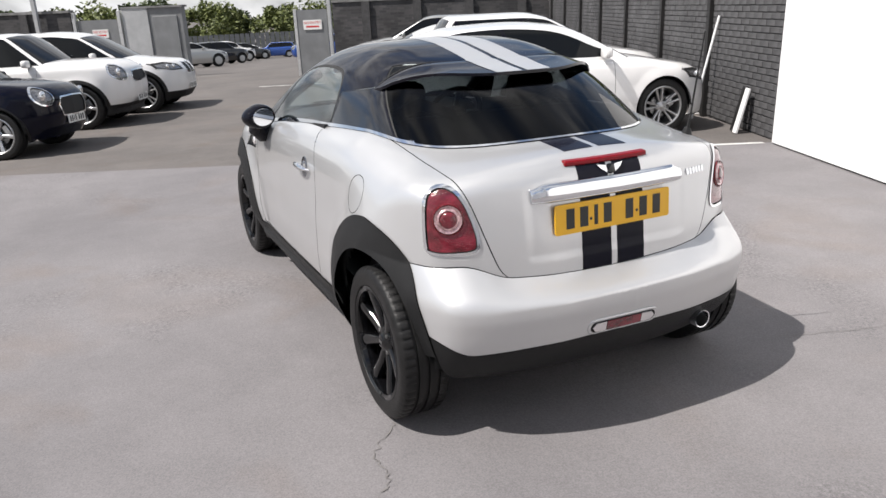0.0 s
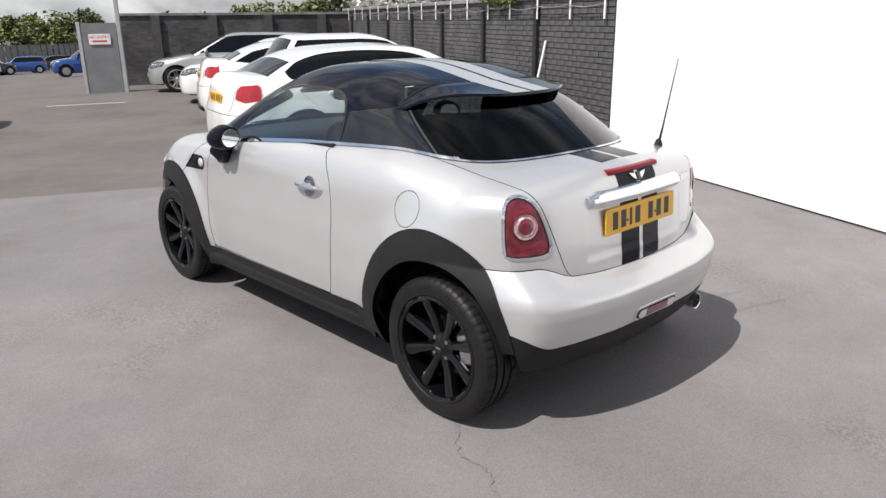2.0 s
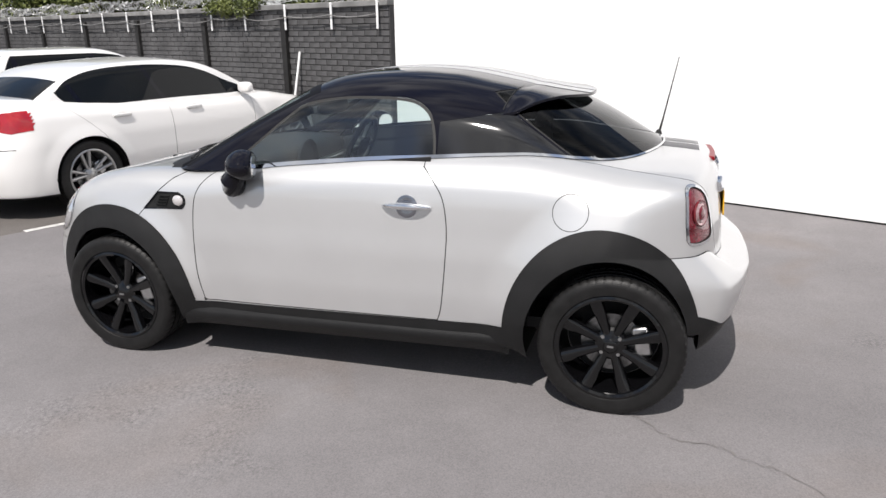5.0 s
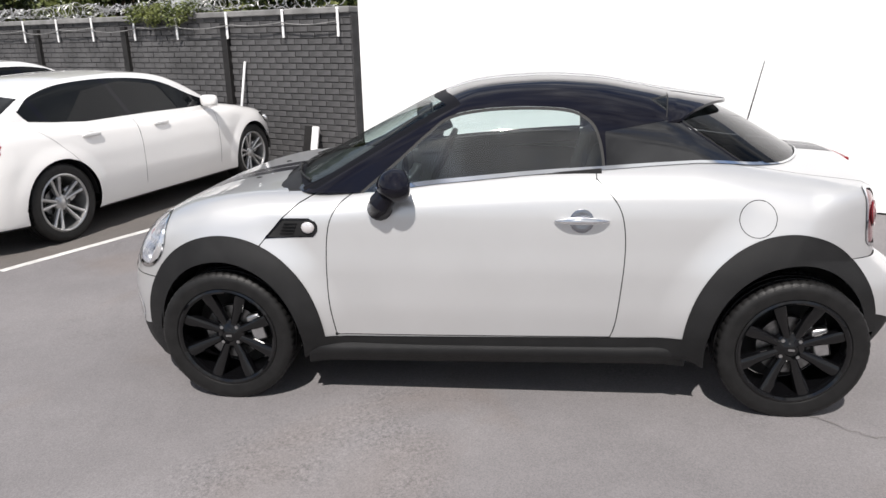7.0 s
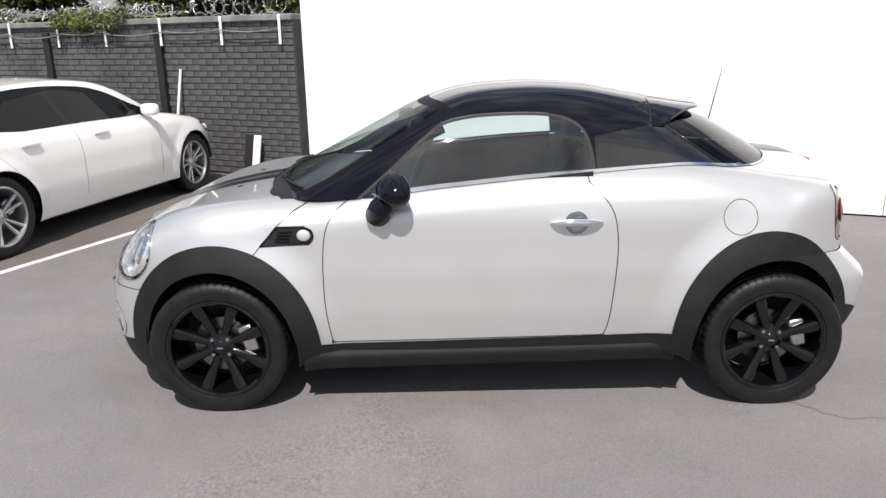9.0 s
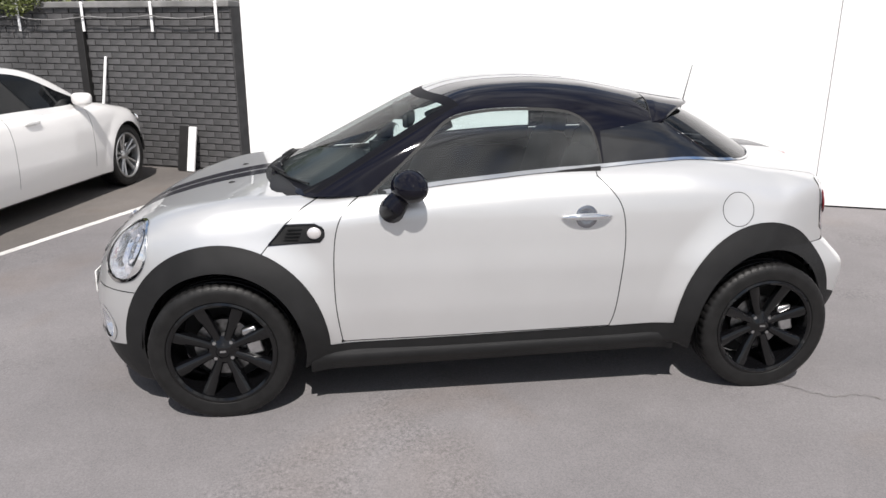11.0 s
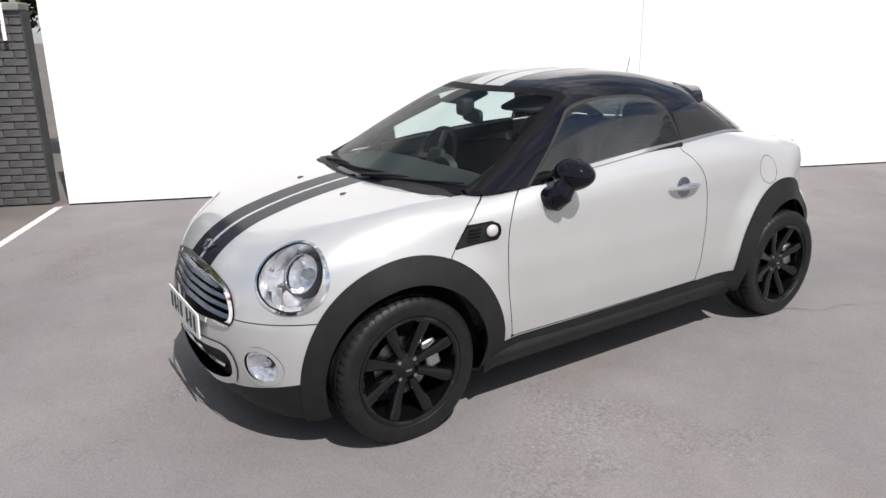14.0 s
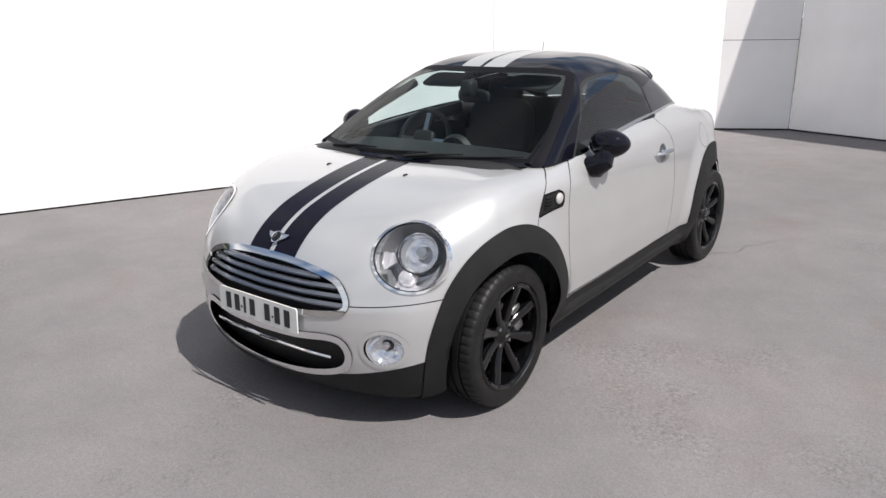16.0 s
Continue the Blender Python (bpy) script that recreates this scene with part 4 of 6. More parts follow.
        skin("vent_rim", V, N, S("vent_rim"), PAINT_BLACK, wing, "gloss black vent frame", both=False, flip=flip, push=0.003)
        doors.append(skin("door", V, N, S("door"), PAINT_SILVER, car, both=False, flip=flip))
        skin("door_joint", V, N, door_gap, SEAM, doors[-1], "dark shut line round the door", both=False, flip=flip, push=-0.003)
        skin("sill", V, N, S("sill"), TRIM, car, "black plastic sill", both=False, flip=flip, push=0.006)
        lamp = skin("rear_lamp", V, N, S("rear_lens"), RED_LENS, car, "red rear lamp with chrome ring", both=False, flip=flip, push=-0.002)
        skin("lamp_rim", V, N, S("lamp_rim"), CHROME, lamp, "chrome lamp surround", both=False, flip=flip, push=0.004)
        skin("lamp_seal", V, N, S("lamp_seal"), SEAM, lamp, "dark lamp seal", both=False, flip=flip, push=-0.001)
        skin("front_arch", V, N, Q[(lab == "arch_trim") & (y > 0)], TRIM, car, "black plastic wheel arch trim", both=False, flip=flip, push=0.006)
        skin("rear_arch", VA, NA, QA, TRIM, car, "black plastic wheel arch trim", both=False, flip=flip, push=0.006)
        skin("headlamp_cover", V, N, S("head_glass"), GLASS_LAMP, car, "clear headlamp cover", both=False, flip=flip)
        skin("fog_cover", V, N, S("fog_glass"), GLASS_LAMP, bump_f, "clear fog lamp cover", both=False, flip=flip, push=-0.004)
        skin("fog_rim", V, N, S("fog_rim"), PAINT_SILVER, bump_f, "moulded fog lamp rim", both=False, flip=flip, push=0.003)
        skin("headlamp_rim", V, N, S("head_rim"), CHROME, car, "chrome headlamp ring", both=False, flip=flip, push=0.005)
        skin("headlamp_seal", V, N, S("head_seal"), SEAM, car, "dark headlamp seal", both=False, flip=flip, push=-0.002)

    # dark inner shell behind the panels, added to block sun through their gaps
    inner = lambda x, y, z: whole(x, y, z) + 0.055
    VI, QI = shell(inner, -1.2, 1.2, 0.60, 70, 70, 30, 180)
    CI = VI[QI].mean(1)
    di = fields(CI)
    keep = (di["well"] > 0.02) & ((cabin_F(CI[:, 0], CI[:, 1], CI[:, 2]) > -0.02) | (CI[:, 2] < 0.8)) & (headlamp_d(CI[:, 0], CI[:, 1], CI[:, 2]) > 0.0) & ((CI[:, 2] > 0.31) | (CI[:, 1] > -1.3))
    skin("light_block_shell", VI, slope(inner, VI), QI[keep], SEAM, car, "dark shell added behind the panels to stop light leaks")
    # cabin
    V2, Q2 = shell(cabin_F, -0.95, 0.45, 0.97, 160, 120, 70, 100)

    def cfields(V):
        x, y, z = V[:, 0], V[:, 1], V[:, 2]
        X = np.abs(x)
        d = {"body": np.where((X > 0.55) & (y > -1.15), np.minimum(body_F(x, y, z), z - belt_z(y)), body_F(x, y, z) * np.where(y < -1.0, 2.0, 1.0)), "win": inside_dist(WINDOW, y, z), "quart": inside_dist(QUARTER, y, z)}
        gw, gs, gt, gb = screen_f(x, y, z), cheek_f(x, y, z), lid_f(x, y, z), backlight_f(x, y, z)
        d["screen"] = np.minimum(np.minimum((gw - gs - 0.004) * 0.38, gw - gt - 0.003), z - 0.975)
        tail = line_side([(-1.30, 0.885), (-1.06, 1.045), (-0.75, 1.253), (-0.6, 1.36)], y, z)
        d["back"] = np.minimum(np.minimum(tail, gb - gt + 0.035), -y - 0.5)
        d["header"] = np.where(gw > gt - 0.012, 1, -1) * 0.5
        d["s1"], d["s2"] = X - 0.013, X - 0.142
        return d

    for key, offs in (("body", (0.0, 0.009)), ("win", (-0.0, 0.012)), ("quart", (0.0,)), ("screen", (0.0, 0.016)), ("back", (0.0, 0.006)), ("s1", (0.0,)), ("s2", (0.0,))):
        for o in offs:
            V2, Q2 = cut(V2, Q2, cfields(V2)[key] - o)
    N2 = slope(cabin_F, V2)
    C = V2[Q2].mean(1)
    d = cfields(C)
    x, y, z = C[:, 0], C[:, 1], C[:, 2]
    lab = np.full(len(Q2), "roof", dtype="<U24")
    lab[(d["quart"] < 0)] = "quarter_glass"
    lab[(d["win"] < 0.012)] = "window_seal"
    lab[(d["win"] < 0)] = "side_glass"
    lab[(d["back"] > 0)] = "roof_gap"
    lab[(d["back"] > 0.006)] = "rear_window"
    lab[d["screen"] > 0] = "screen_band"
    lab[d["screen"] > 0.016] = "windscreen"
    st = (d["s1"] > 0) & (d["s2"] < 0)
    lab[st & (lab == "roof") & (y < 0.55) & (y > -1.2)] = "roof_stripe"
    lab[(d["body"] < 0.009) & (y < 0.52)] = "belt_strip"
    lab[(d["body"] < 0) | (z < np.where(y < -1.1, 1.0, 0.93))] = "hole"
    S = lambda k: Q2[lab == k]
    roof = skin("roof", V2, N2, S("roof"), PAINT_BLACK, car, "black painted helmet roof")
    skin("roof_stripe", V2, N2, S("roof_stripe"), STRIPE_SILVER, roof, "pair of silver roof stripes", push=0.0008)
    skin("roof_gap", V2, N2, S("roof_gap"), SEAM, roof, "dark joint beside the rear window", push=-0.003)
    for flip in (False, True):
        skin("belt_strip", V2, N2, S("belt_strip"), CHROME, car, "chrome strip along the waistline", both=False, flip=flip, push=0.006)
    skin("screen_band", V2, N2, S("screen_band"), MATT_BLACK, car, "black band round the windscreen")
    panes = [skin("windscreen", V2, N2, S("windscreen"), GLASS_SCREEN, car, "clear windscreen"), skin("rear_window", V2, N2, S("rear_window"), GLASS_REAR, car, "dark tinted rear window")]
    for flip in (False, True):
        panes.append(skin("side_window", V2, N2, S("side_glass"), GLASS_DARK, car, "side window", both=False, flip=flip))
        skin("window_seal", V2, N2, S("window_seal"), SEAM, panes[-1], "black window seal", both=False, flip=flip, push=-0.001)
        panes.append(skin("quarter_window", V2, N2, S("quarter_glass"), SMOKED, car, "smoked black quarter panel", both=False, flip=flip, push=-0.001))
    return car, bump_f, bump_r, boot, body, roof, doors


def on_skin(F, o, d, reach=2.0):
    """The place where a ray from inside leaves the skin."""
    lo, hi = 0.0, reach
    for _ in range(40):
        mid = (lo + hi) / 2
        p = Vector(o) + Vector(d) * mid
        if F(np.array([p.x]), np.array([p.y]), np.array([p.z]))[0] < 0:
            lo = mid
        else:
            hi = mid
    return Vector(o) + Vector(d) * lo


def out_of(F, p):
    n = slope(F, np.array([[p.x, p.y, p.z]]))[0]
    return Vector(n)


def facing(p, n, up=(0, 0, 1)):
    """A pose at p whose z points along n and whose y is nearest to up."""
    n = Vector(n).normalized()
    x = Vector(up).cross(n).normalized()
    y = n.cross(x)
    return Matrix.Translation(p) @ Matrix((x, y, n)).transposed().to_4x4()


def build_tyre(r, rim, w, n=270):
    """A tyre about x, with circular grooves and notched shoulders."""
    prof = [(rim, -w * 0.40), (rim + 0.010, -w * 0.49), ((r + rim) / 2 + 0.004, -w * 0.52), (r - 0.024, -w * 0.51), (r - 0.008, -w * 0.465), (r - 0.0005, -w * 0.41)]
    for g in (-0.22, 0.0, 0.22):
        prof += [(r, w * (g - 0.035)), (r - 0.008, w * (g - 0.03)), (r - 0.008, w * (g + 0.03)), (r, w * (g + 0.035))]
    prof += [(a, -b) for a, b in prof[5::-1]]
    bm = bmesh.new()
    rings = []
    for j in range(n):
        a = 2 * math.pi * j / n
        c, s = math.cos(a), math.sin(a)
        lay = lambda i: 0.0055 if j % 5 == 0 and (i in (5, 6) or len(prof) - 1 - i in (5, 6)) else 0.0
        rings.append([bm.verts.new((h, (q - lay(i)) * c, (q - lay(i)) * s)) for i, (q, h) in enumerate(prof)])
    for j in range(n):
        a, b = rings[j], rings[(j + 1) % n]
        for i in range(len(prof) - 1):
            bm.faces.new((a[i], b[i], b[i + 1], a[i + 1]))
    bmesh.ops.recalc_face_normals(bm, faces=bm.faces)
    return bm


def build_wheel(parent, x, y, spin, rim_mat, spokes=8, r=TYRE_R, rim=0.226, w=0.205, hz=HUB_Z, twin=False):
    """A road wheel facing -x when x is negative."""
    s = -1 if x < 0 else 1
    wheel = new("wheel")
    wheel.empty_display_size = 0.1
    wheel.parent = parent
    wheel.matrix_basis = pose(x, y, hz, 0, 0, 0 if s > 0 else 180) @ pose(0, 0, 0, spin)
    part("tyre", build_tyre(r, rim, w), RUBBER, wheel, "black road tyre with grooved tread")
    o = w * 0.5
    bm = lathe([(rim + 0.004, o * 0.86), (rim + 0.006, o * 0.96), (rim - 0.004, o * 1.0), (rim - 0.014, o * 0.93), (rim - 0.022, o * 0.55), (rim - 0.028, -o * 0.9)], 64)
    lathe([(0.0, o * 0.70), (0.028, o * 0.70), (0.034, o * 0.64), (0.052, o * 0.60), (0.066, o * 0.5), (0.07, o * 0.2)], 32, bm=bm)
    for k in range(spokes):
        a0 = 360 / spokes * (k + 0.5)
        if twin:
            a0 = 360 / (spokes / 2) * (k // 2) + (11 if k % 2 else -11)
        m = pose(0, 0, 0, a0)
        h0, h1 = (0.012, 0.017) if twin else (0.017, 0.029)
        ring = []
        for q, hw, x0 in ((0.045, h0, o * 0.60), (0.11, (h0 * 1.4 + h1) / 2.4, o * 0.66), (rim - 0.05, h1 * 0.95, o * 0.80), (rim - 0.012, h1, o * 0.86)):
            ring.append([bm.verts.new(m @ Vector(v)) for v in ((x0 - 0.034, -hw, q), (x0 - 0.016, -hw, q), (x0 - 0.006, -hw * 0.84, q), (x0 - 0.001, -hw * 0.45, q), (x0, 0, q), (x0 - 0.001, hw * 0.45, q), (x0 - 0.006, hw * 0.84, q), (x0 - 0.016, hw, q), (x0 - 0.034, hw, q))])
        for u, v in zip(ring, ring[1:]):
            for i in range(9):
                bm.faces.new((u[i], v[i], v[(i + 1) % 9], u[(i + 1) % 9]))
    bmesh.ops.recalc_face_normals(bm, faces=bm.faces)
    part("rim", bm, rim_mat, wheel)
    bm = lathe([(0.0, o * 0.735), (0.022, o * 0.73), (0.027, o * 0.70)], 24)
    cap = part("hub_cap", bm, rim_mat, wheel)
    part("cap_mark", box(0.002, 0.026, 0.009, (o * 0.737, 0, 0)), STEEL, cap, "plain silver bar on the cap")
    for k in range(4):
        m = pose(0, 0, 0, 90 * k + 45)
        part("wheel_bolt", lathe([(0.0, o * 0.62), (0.008, o * 0.62), (0.009, o * 0.5)], 8, m=m @ Matrix.Translation((0, 0, 0.05))), STEEL, wheel)
    part("brake_disc", lathe([(0.05, 0.012), (0.128, 0.012), (0.128, -0.01), (0.05, -0.01)], 40), DISC, wheel, "steel brake disc behind the spokes")
    part("caliper", box(0.05, 0.07, 0.13, (0.02, 0.125, 0.03), turn=pose(0, 0, 0, 15)), STEEL, wheel, "brake caliper", bevel=0.01)
    part("barrel", lathe([(rim - 0.03, -o * 0.9), (0.05, -o * 0.9)], 40), SEAM, wheel)
    return wheel


def bars(parent, m, width, height, heights, mats, depth=0.001):
    """Plain upright bars in place of writing that is not spelt out."""
    for u, w in heights:
        part("bar", box(w, height, depth, (u, 0, depth / 2)), mats, parent).matrix_local = m


def plate(parent, m, base):
    p = part("number_plate", prism(loop_round(0.52, 0.111, 0.01), 0.006), base, parent, "number plate with plain dark bars")
    p.matrix_basis = m
    for u in (-0.195, -0.135, -0.082, -0.03, 0.07, 0.135, 0.198):
        w = 0.020 if u == -0.082 else 0.044
        part("bar", box(w * 0.8, 0.074, 0.0012, (u, 0, 0.0066)), PLATE_INK, p)
    for u in (-0.105, 0.105):
        part("plate_screw", lathe([(0.0, 0.0085), (0.005, 0.008), (0.006, 0.006)], 10, "z", m=Matrix.Translation((u, -0.012, 0))), PLATE_INK, p)
    return p


def loop_round(w, h, r, n=4):
    out = []
    for cx, cy, a0 in ((w / 2 - r, h / 2 - r, 0), (-w / 2 + r, h / 2 - r, 90), (-w / 2 + r, -h / 2 + r, 180), (w / 2 - r, -h / 2 + r, 270)):
        for k in range(n + 1):
            a = radians(a0 + 90 * k / n)
            out.append((cx + r * math.cos(a), cy + r * math.sin(a)))
    return out


def ball(rx, ry, rz, m=None, bm=None, u=24, v=16, squash=None):
    bm = bm or bmesh.new()
    n0 = set(bm.verts)
    bmesh.ops.create_uvsphere(bm, u_segments=u, v_segments=v, radius=1)
    for q in bm.verts:
        if q not in n0:
            p = Vector((q.co.x * rx, q.co.y * ry, q.co.z * rz))
            if squash:
                p = squash(p)
            q.co = (m or Matrix()) @ p
    return bm


def soft_box(sx, sy, sz, e=0.35, m=None, n=12):
    """A cushion: a box with well rounded sides."""
    bm = bmesh.new()
    bmesh.ops.create_uvsphere(bm, u_segments=n * 2, v_segments=n, radius=1)
    for q in bm.verts:
        a = [math.copysign(abs(c) ** e, c) for c in q.co]
        q.co = (m or Matrix()) @ Vector((a[0] * sx / 2, a[1] * sy / 2, a[2] * sz / 2))
    return bm


def dress_coupe(car, bump_f, bump_r, boot, bonnet, roof, doors):
    for x in (-0.724, 0.724):
        for y in (AXLE, -AXLE):
            build_wheel(car, x, y, 1 if y > 0 else -3, GLOSS_BLACK, w=0.192)
    # wells, floor and inner shell
    for x in (-1, 1):
        for y in (AXLE, -AXLE):
            bm = lathe([(0.0, x * 0.42), (0.355, x * 0.42), (0.355, x * (0.745 if y > 0 else 0.71))], 30, arc=180, m=Matrix.Translation((0, y - 0.01 * (1 if y > 0 else -2), 0.315)))
            part("wheel_well", bm, SEAM, car, "dark wheel well")
    bm = box(1.36, 1.55, 0.14, (0, 0, 0.25))
    box(0.8, 2.7, 0.10, (0, 0.1, 0.27), bm)
    part("underbody", bm, SEAM, car, "dark underbody", bevel=0.03)
    # unseen box added so that no sun leaks through the hollow tail
    part("boot_light_block", box(1.0, 0.62, 0.55, (0, -1.28, 0.58)), SEAM, car, "unseen dark box added to stop sun leaking through the boot", bevel=0.02)
    # moulded sills under the doors
    for s in (-1, 1):
        bm = bmesh.new()
        rows = []
        for y in np.linspace(-0.80, 0.86, 34):
            top = 0.338 - 0.018 * y
            e = min(1.0, (y + 0.80) / 0.10 + 0.15, (0.86 - y) / 0.10 + 0.15)
            rows.append([bm.verts.new((s * (0.792 + dx * e), y, top + dz)) for dx, dz in ((-0.03, 0.004), (0.004, 0.0), (0.007, -0.028), (0.022, -0.046), (0.024, -0.072), (0.010, -0.092), (-0.03, -0.135), (-0.10, -0.14))])
        for a, b in zip(rows, rows[1:]):
            for i in range(7):
                bm.faces.new((a[i], a[i + 1], b[i + 1], b[i]))
        bmesh.ops.recalc_face_normals(bm, faces=bm.faces)
        part("sill_moulding", bm, TRIM, car, "black plastic sill moulding with a raised ridge")
    # grille
    for z in (0.543, 0.576, 0.609, 0.640):
        half = np.interp(z, (0.53, 0.545, 0.588, 0.632, 0.66), (0.40, 0.422, 0.41, 0.352, 0.19))
        pts = [(u, float(c_front(z) - c_fbow(abs(u))) - 0.012, z) for u in np.linspace(-half, half, 25)]
        bm = bmesh.new()
        ring = [[bm.verts.new(Vector(p) + Vector((0, a, b))) for a, b in ((0.006, -0.009), (0.012, 0.000), (0.0, 0.011), (-0.02, 0.012), (-0.02, -0.010))] for p in pts]
        for a, b in zip(ring, ring[1:]):
            for i in range(5):
                bm.faces.new((a[i], b[i], b[(i + 1) % 5], a[(i + 1) % 5]))
        bmesh.ops.recalc_face_normals(bm, faces=bm.faces)
        part("grille_bar", bm, SATIN, car, "satin chrome grille bar")
    # lower intake
    pts = [(u, float(c_front(0.33) - c_fbow(abs(u))) - 0.012, 0.335 - 0.05 * (u / 0.4) ** 2 * 0.3) for u in np.linspace(-0.36, 0.36, 21)]
    part("intake_bar", tube(pts, 0.008), CHROME, bump_f, "chrome bar across the intake")
    for s in (-1, 1):
        c = Vector((s * 0.58, on_skin(body_F, (s * 0.58, 1.3, 0.382), (0, 1, 0)).y, 0.382))
        n = out_of(body_F, c)
        m = facing(c - n * 0.038, n)
        fog = part("fog_lamp", lathe([(0.0, -0.012), (0.03, -0.008), (0.055, 0.008), (0.068, 0.028), (0.076, 0.030), (0.08, 0.0)], 32, "z"), REFLECTOR, bump_f, "round chrome fog lamp")
        fog.matrix_basis = m
        part("fog_bulb", lathe([(0.0, 0.016), (0.010, 0.014), (0.016, -0.004)], 20, "z"), CLEAR_LENS, fog)
        # headlamp
        c = Vector((s * -HL_C.x, HL_C.y, HL_C.z))
        n = Vector((s * -HL_N.x, HL_N.y, HL_N.z))
        c = on_skin(body_F, c - n * 0.3, n, 0.8)
        m = facing(c - n * 0.092, n) @ Matrix.Diagonal((0.136 / 0.15, 0.134 / 0.15, 1, 1))
        lamp = part("headlamp", lathe([(0.0, -0.05), (0.06, -0.04), (0.11, -0.005), (0.135, 0.03), (0.150, 0.05), (0.158, 0.03), (0.172, 0.0)], 48, "z"), REFLECTOR, car, "round headlamp with chrome ring and clear cover")
        lamp.matrix_basis = m
        # collar from the bowl up to the skin
        bm = bmesh.new()
        rings = [[], [], []]
        for k in range(48):
            a = 2 * math.pi * k / 48
            base = m @ Vector((0.149 * math.cos(a), 0.149 * math.sin(a), 0.045))
            top = on_skin(body_F, base - n * 0.12, n, 0.5) - n * 0.004
            rings[0].append(bm.verts.new(base))
            rings[1].append(bm.verts.new((base + top) / 2))
            rings[2].append(bm.verts.new(top))
        for lo, hi in zip(rings, rings[1:]):
            for k in range(48):
                bm.faces.new((lo[k], lo[(k + 1) % 48], hi[(k + 1) % 48], hi[k]))
        part("lamp_collar", bm, REFLECTOR, car, "bright lamp collar")
        bm = lathe([(0.084, 0.046), (0.087, 0.050), (0.090, 0.046), (0.088, 0.02)], 40, "z", m=Matrix.Translation((s * -0.022, 0.022, 0)))
        part("reflector_ring", bm, CHROME, lamp, "chrome ring round the main reflector")
        bm = lathe([(0.0885, 0.048), (0.094, 0.047), (0.097, 0.035), (0.098, 0.0)], 40, "z", m=Matrix.Translation((s * -0.022, 0.022, 0)))
        part("reflector_shroud", bm, GLOSS_BLACK, lamp, "dark shroud round the main reflector")
        bm = lathe([(0.0, -0.02), (0.05, -0.01), (0.082, 0.03)], 40, "z", m=Matrix.Translation((s * -0.022, 0.022, 0)))
        part("reflector", bm, REFLECTOR, lamp)
        bm = lathe([(0.0, 0.035), (0.022, 0.03), (0.03, 0.01)], 24, "z", m=Matrix.Translation((s * -0.03, 0.03, 0)))
        part("bulb_shield", bm, STEEL, lamp)
        bm = lathe([(0.0, 0.05), (0.025, 0.046), (0.04, 0.03), (0.042, 0.0)], 28, "z", m=Matrix.Translation((s * 0.02, -0.085, 0)))
        part("side_light", bm, CLEAR_LENS, lamp, "small clear side light")
        bm = prism([(-0.115 * -s, -0.05), (-0.10 * -s, 0.02), (-0.085 * -s, 0.018), (-0.07 * -s, -0.02)], 0.03)
        part("indicator", bm, CLEAR_LENS, lamp, "clear indicator strip")
        # bonnet washer jets
        p = on_skin(body_F, (s * 0.243, 1.225, 0.6), (0, 0, 1))
        part("washer_jet", ball(0.008, 0.018, 0.006, Matrix.Translation(p)), TRIM, bonnet)
        # side vent lamp
        p = on_skin(body_F, (0, 0.822, 0.826), (s, 0, 0))
        lens = part("side_indicator", ball(0.012, 0.030, 0.026, Matrix.Translation(p)), CLEAR_LENS, car, "clear side indicator")
        for k in range(4):
            z = 0.803 + 0.014 * k
            q = on_skin(body_F, (0, 0.91, z), (s, 0, 0))
            part("vent_slat", box(0.008, 0.060, 0.004, (q.x, 0.90 + 0.006 * (3 - k), z)), TRIM, lens)
    # front badge, winged plate
    p = on_skin(body_F, (0, 1.3, 0.735), (0, 1, 0))
    n = out_of(body_F, p)
    m = facing(p + n * 0.004, n)
    b = part("badge", lathe([(0.0, 0.009), (0.02, 0.009), (0.024, 0.006), (0.024, 0)], 24, "z"), GLOSS_BLACK, bonnet, "round badge with plain chrome wings")
    b.matrix_basis = m
    for s in (-1, 1):
        part("badge_wing", prism([(s * 0.02, 0.018), (s * 0.062, 0.022), (s * 0.05, 0.004), (s * 0.02, -0.016)], 0.006), CHROME, b)
    part("badge_rim", lathe([(0.023, 0.0), (0.024, 0.01), (0.028, 0.009), (0.029, 0)], 24, "z"), CHROME, b)
    y = float(c_front(0.445)) + 0.001
    plate(bump_f, facing((0, y, 0.465), (0, 1, 0.03)) @ Matrix.Diagonal((0.95, 0.97, 1, 1)), PLATE_WHITE)
    # rear
    plate(boot, facing((0, -1.660, 0.828), (0, -1, 0.06)), PLATE_YELLOW)
    bm = bmesh.new()
    ring = []
    section = [(0.020, 0.036), (-0.008, 0.037), (-0.020, 0.029), (-0.027, 0.010), (-0.029, -0.010), (-0.024, -0.024), (-0.012, -0.032), (0.020, -0.036)]
    for u in np.linspace(-0.342, 0.342, 61):
        e = 1 - 0.55 * step(0.28, 0.342, abs(u))
        q = on_skin(body_F, (u, -1.2, 0.925), (0, -1, 0))
        tip = 0.006 * (abs(u) > 0.341)
        ring.append([bm.verts.new(q + Vector((0, a + 0.010 * (1 - e) + (tip if a < 0 else 0), b * (0.55 + 0.45 * e) - 0.012 * (1 - e)))) for a, b in section])
    for a, b in zip(ring, ring[1:]):
        for i in range(8):
            bm.faces.new((a[i], b[i], b[(i + 1) % 8], a[(i + 1) % 8]))
    bm.faces.new(ring[0])
    bm.faces.new(ring[-1])
    bmesh.ops.recalc_face_normals(bm, faces=bm.faces)
    part("boot_handle", bm, CHROME, boot, "wide chrome boot handle", bevel=0.003)
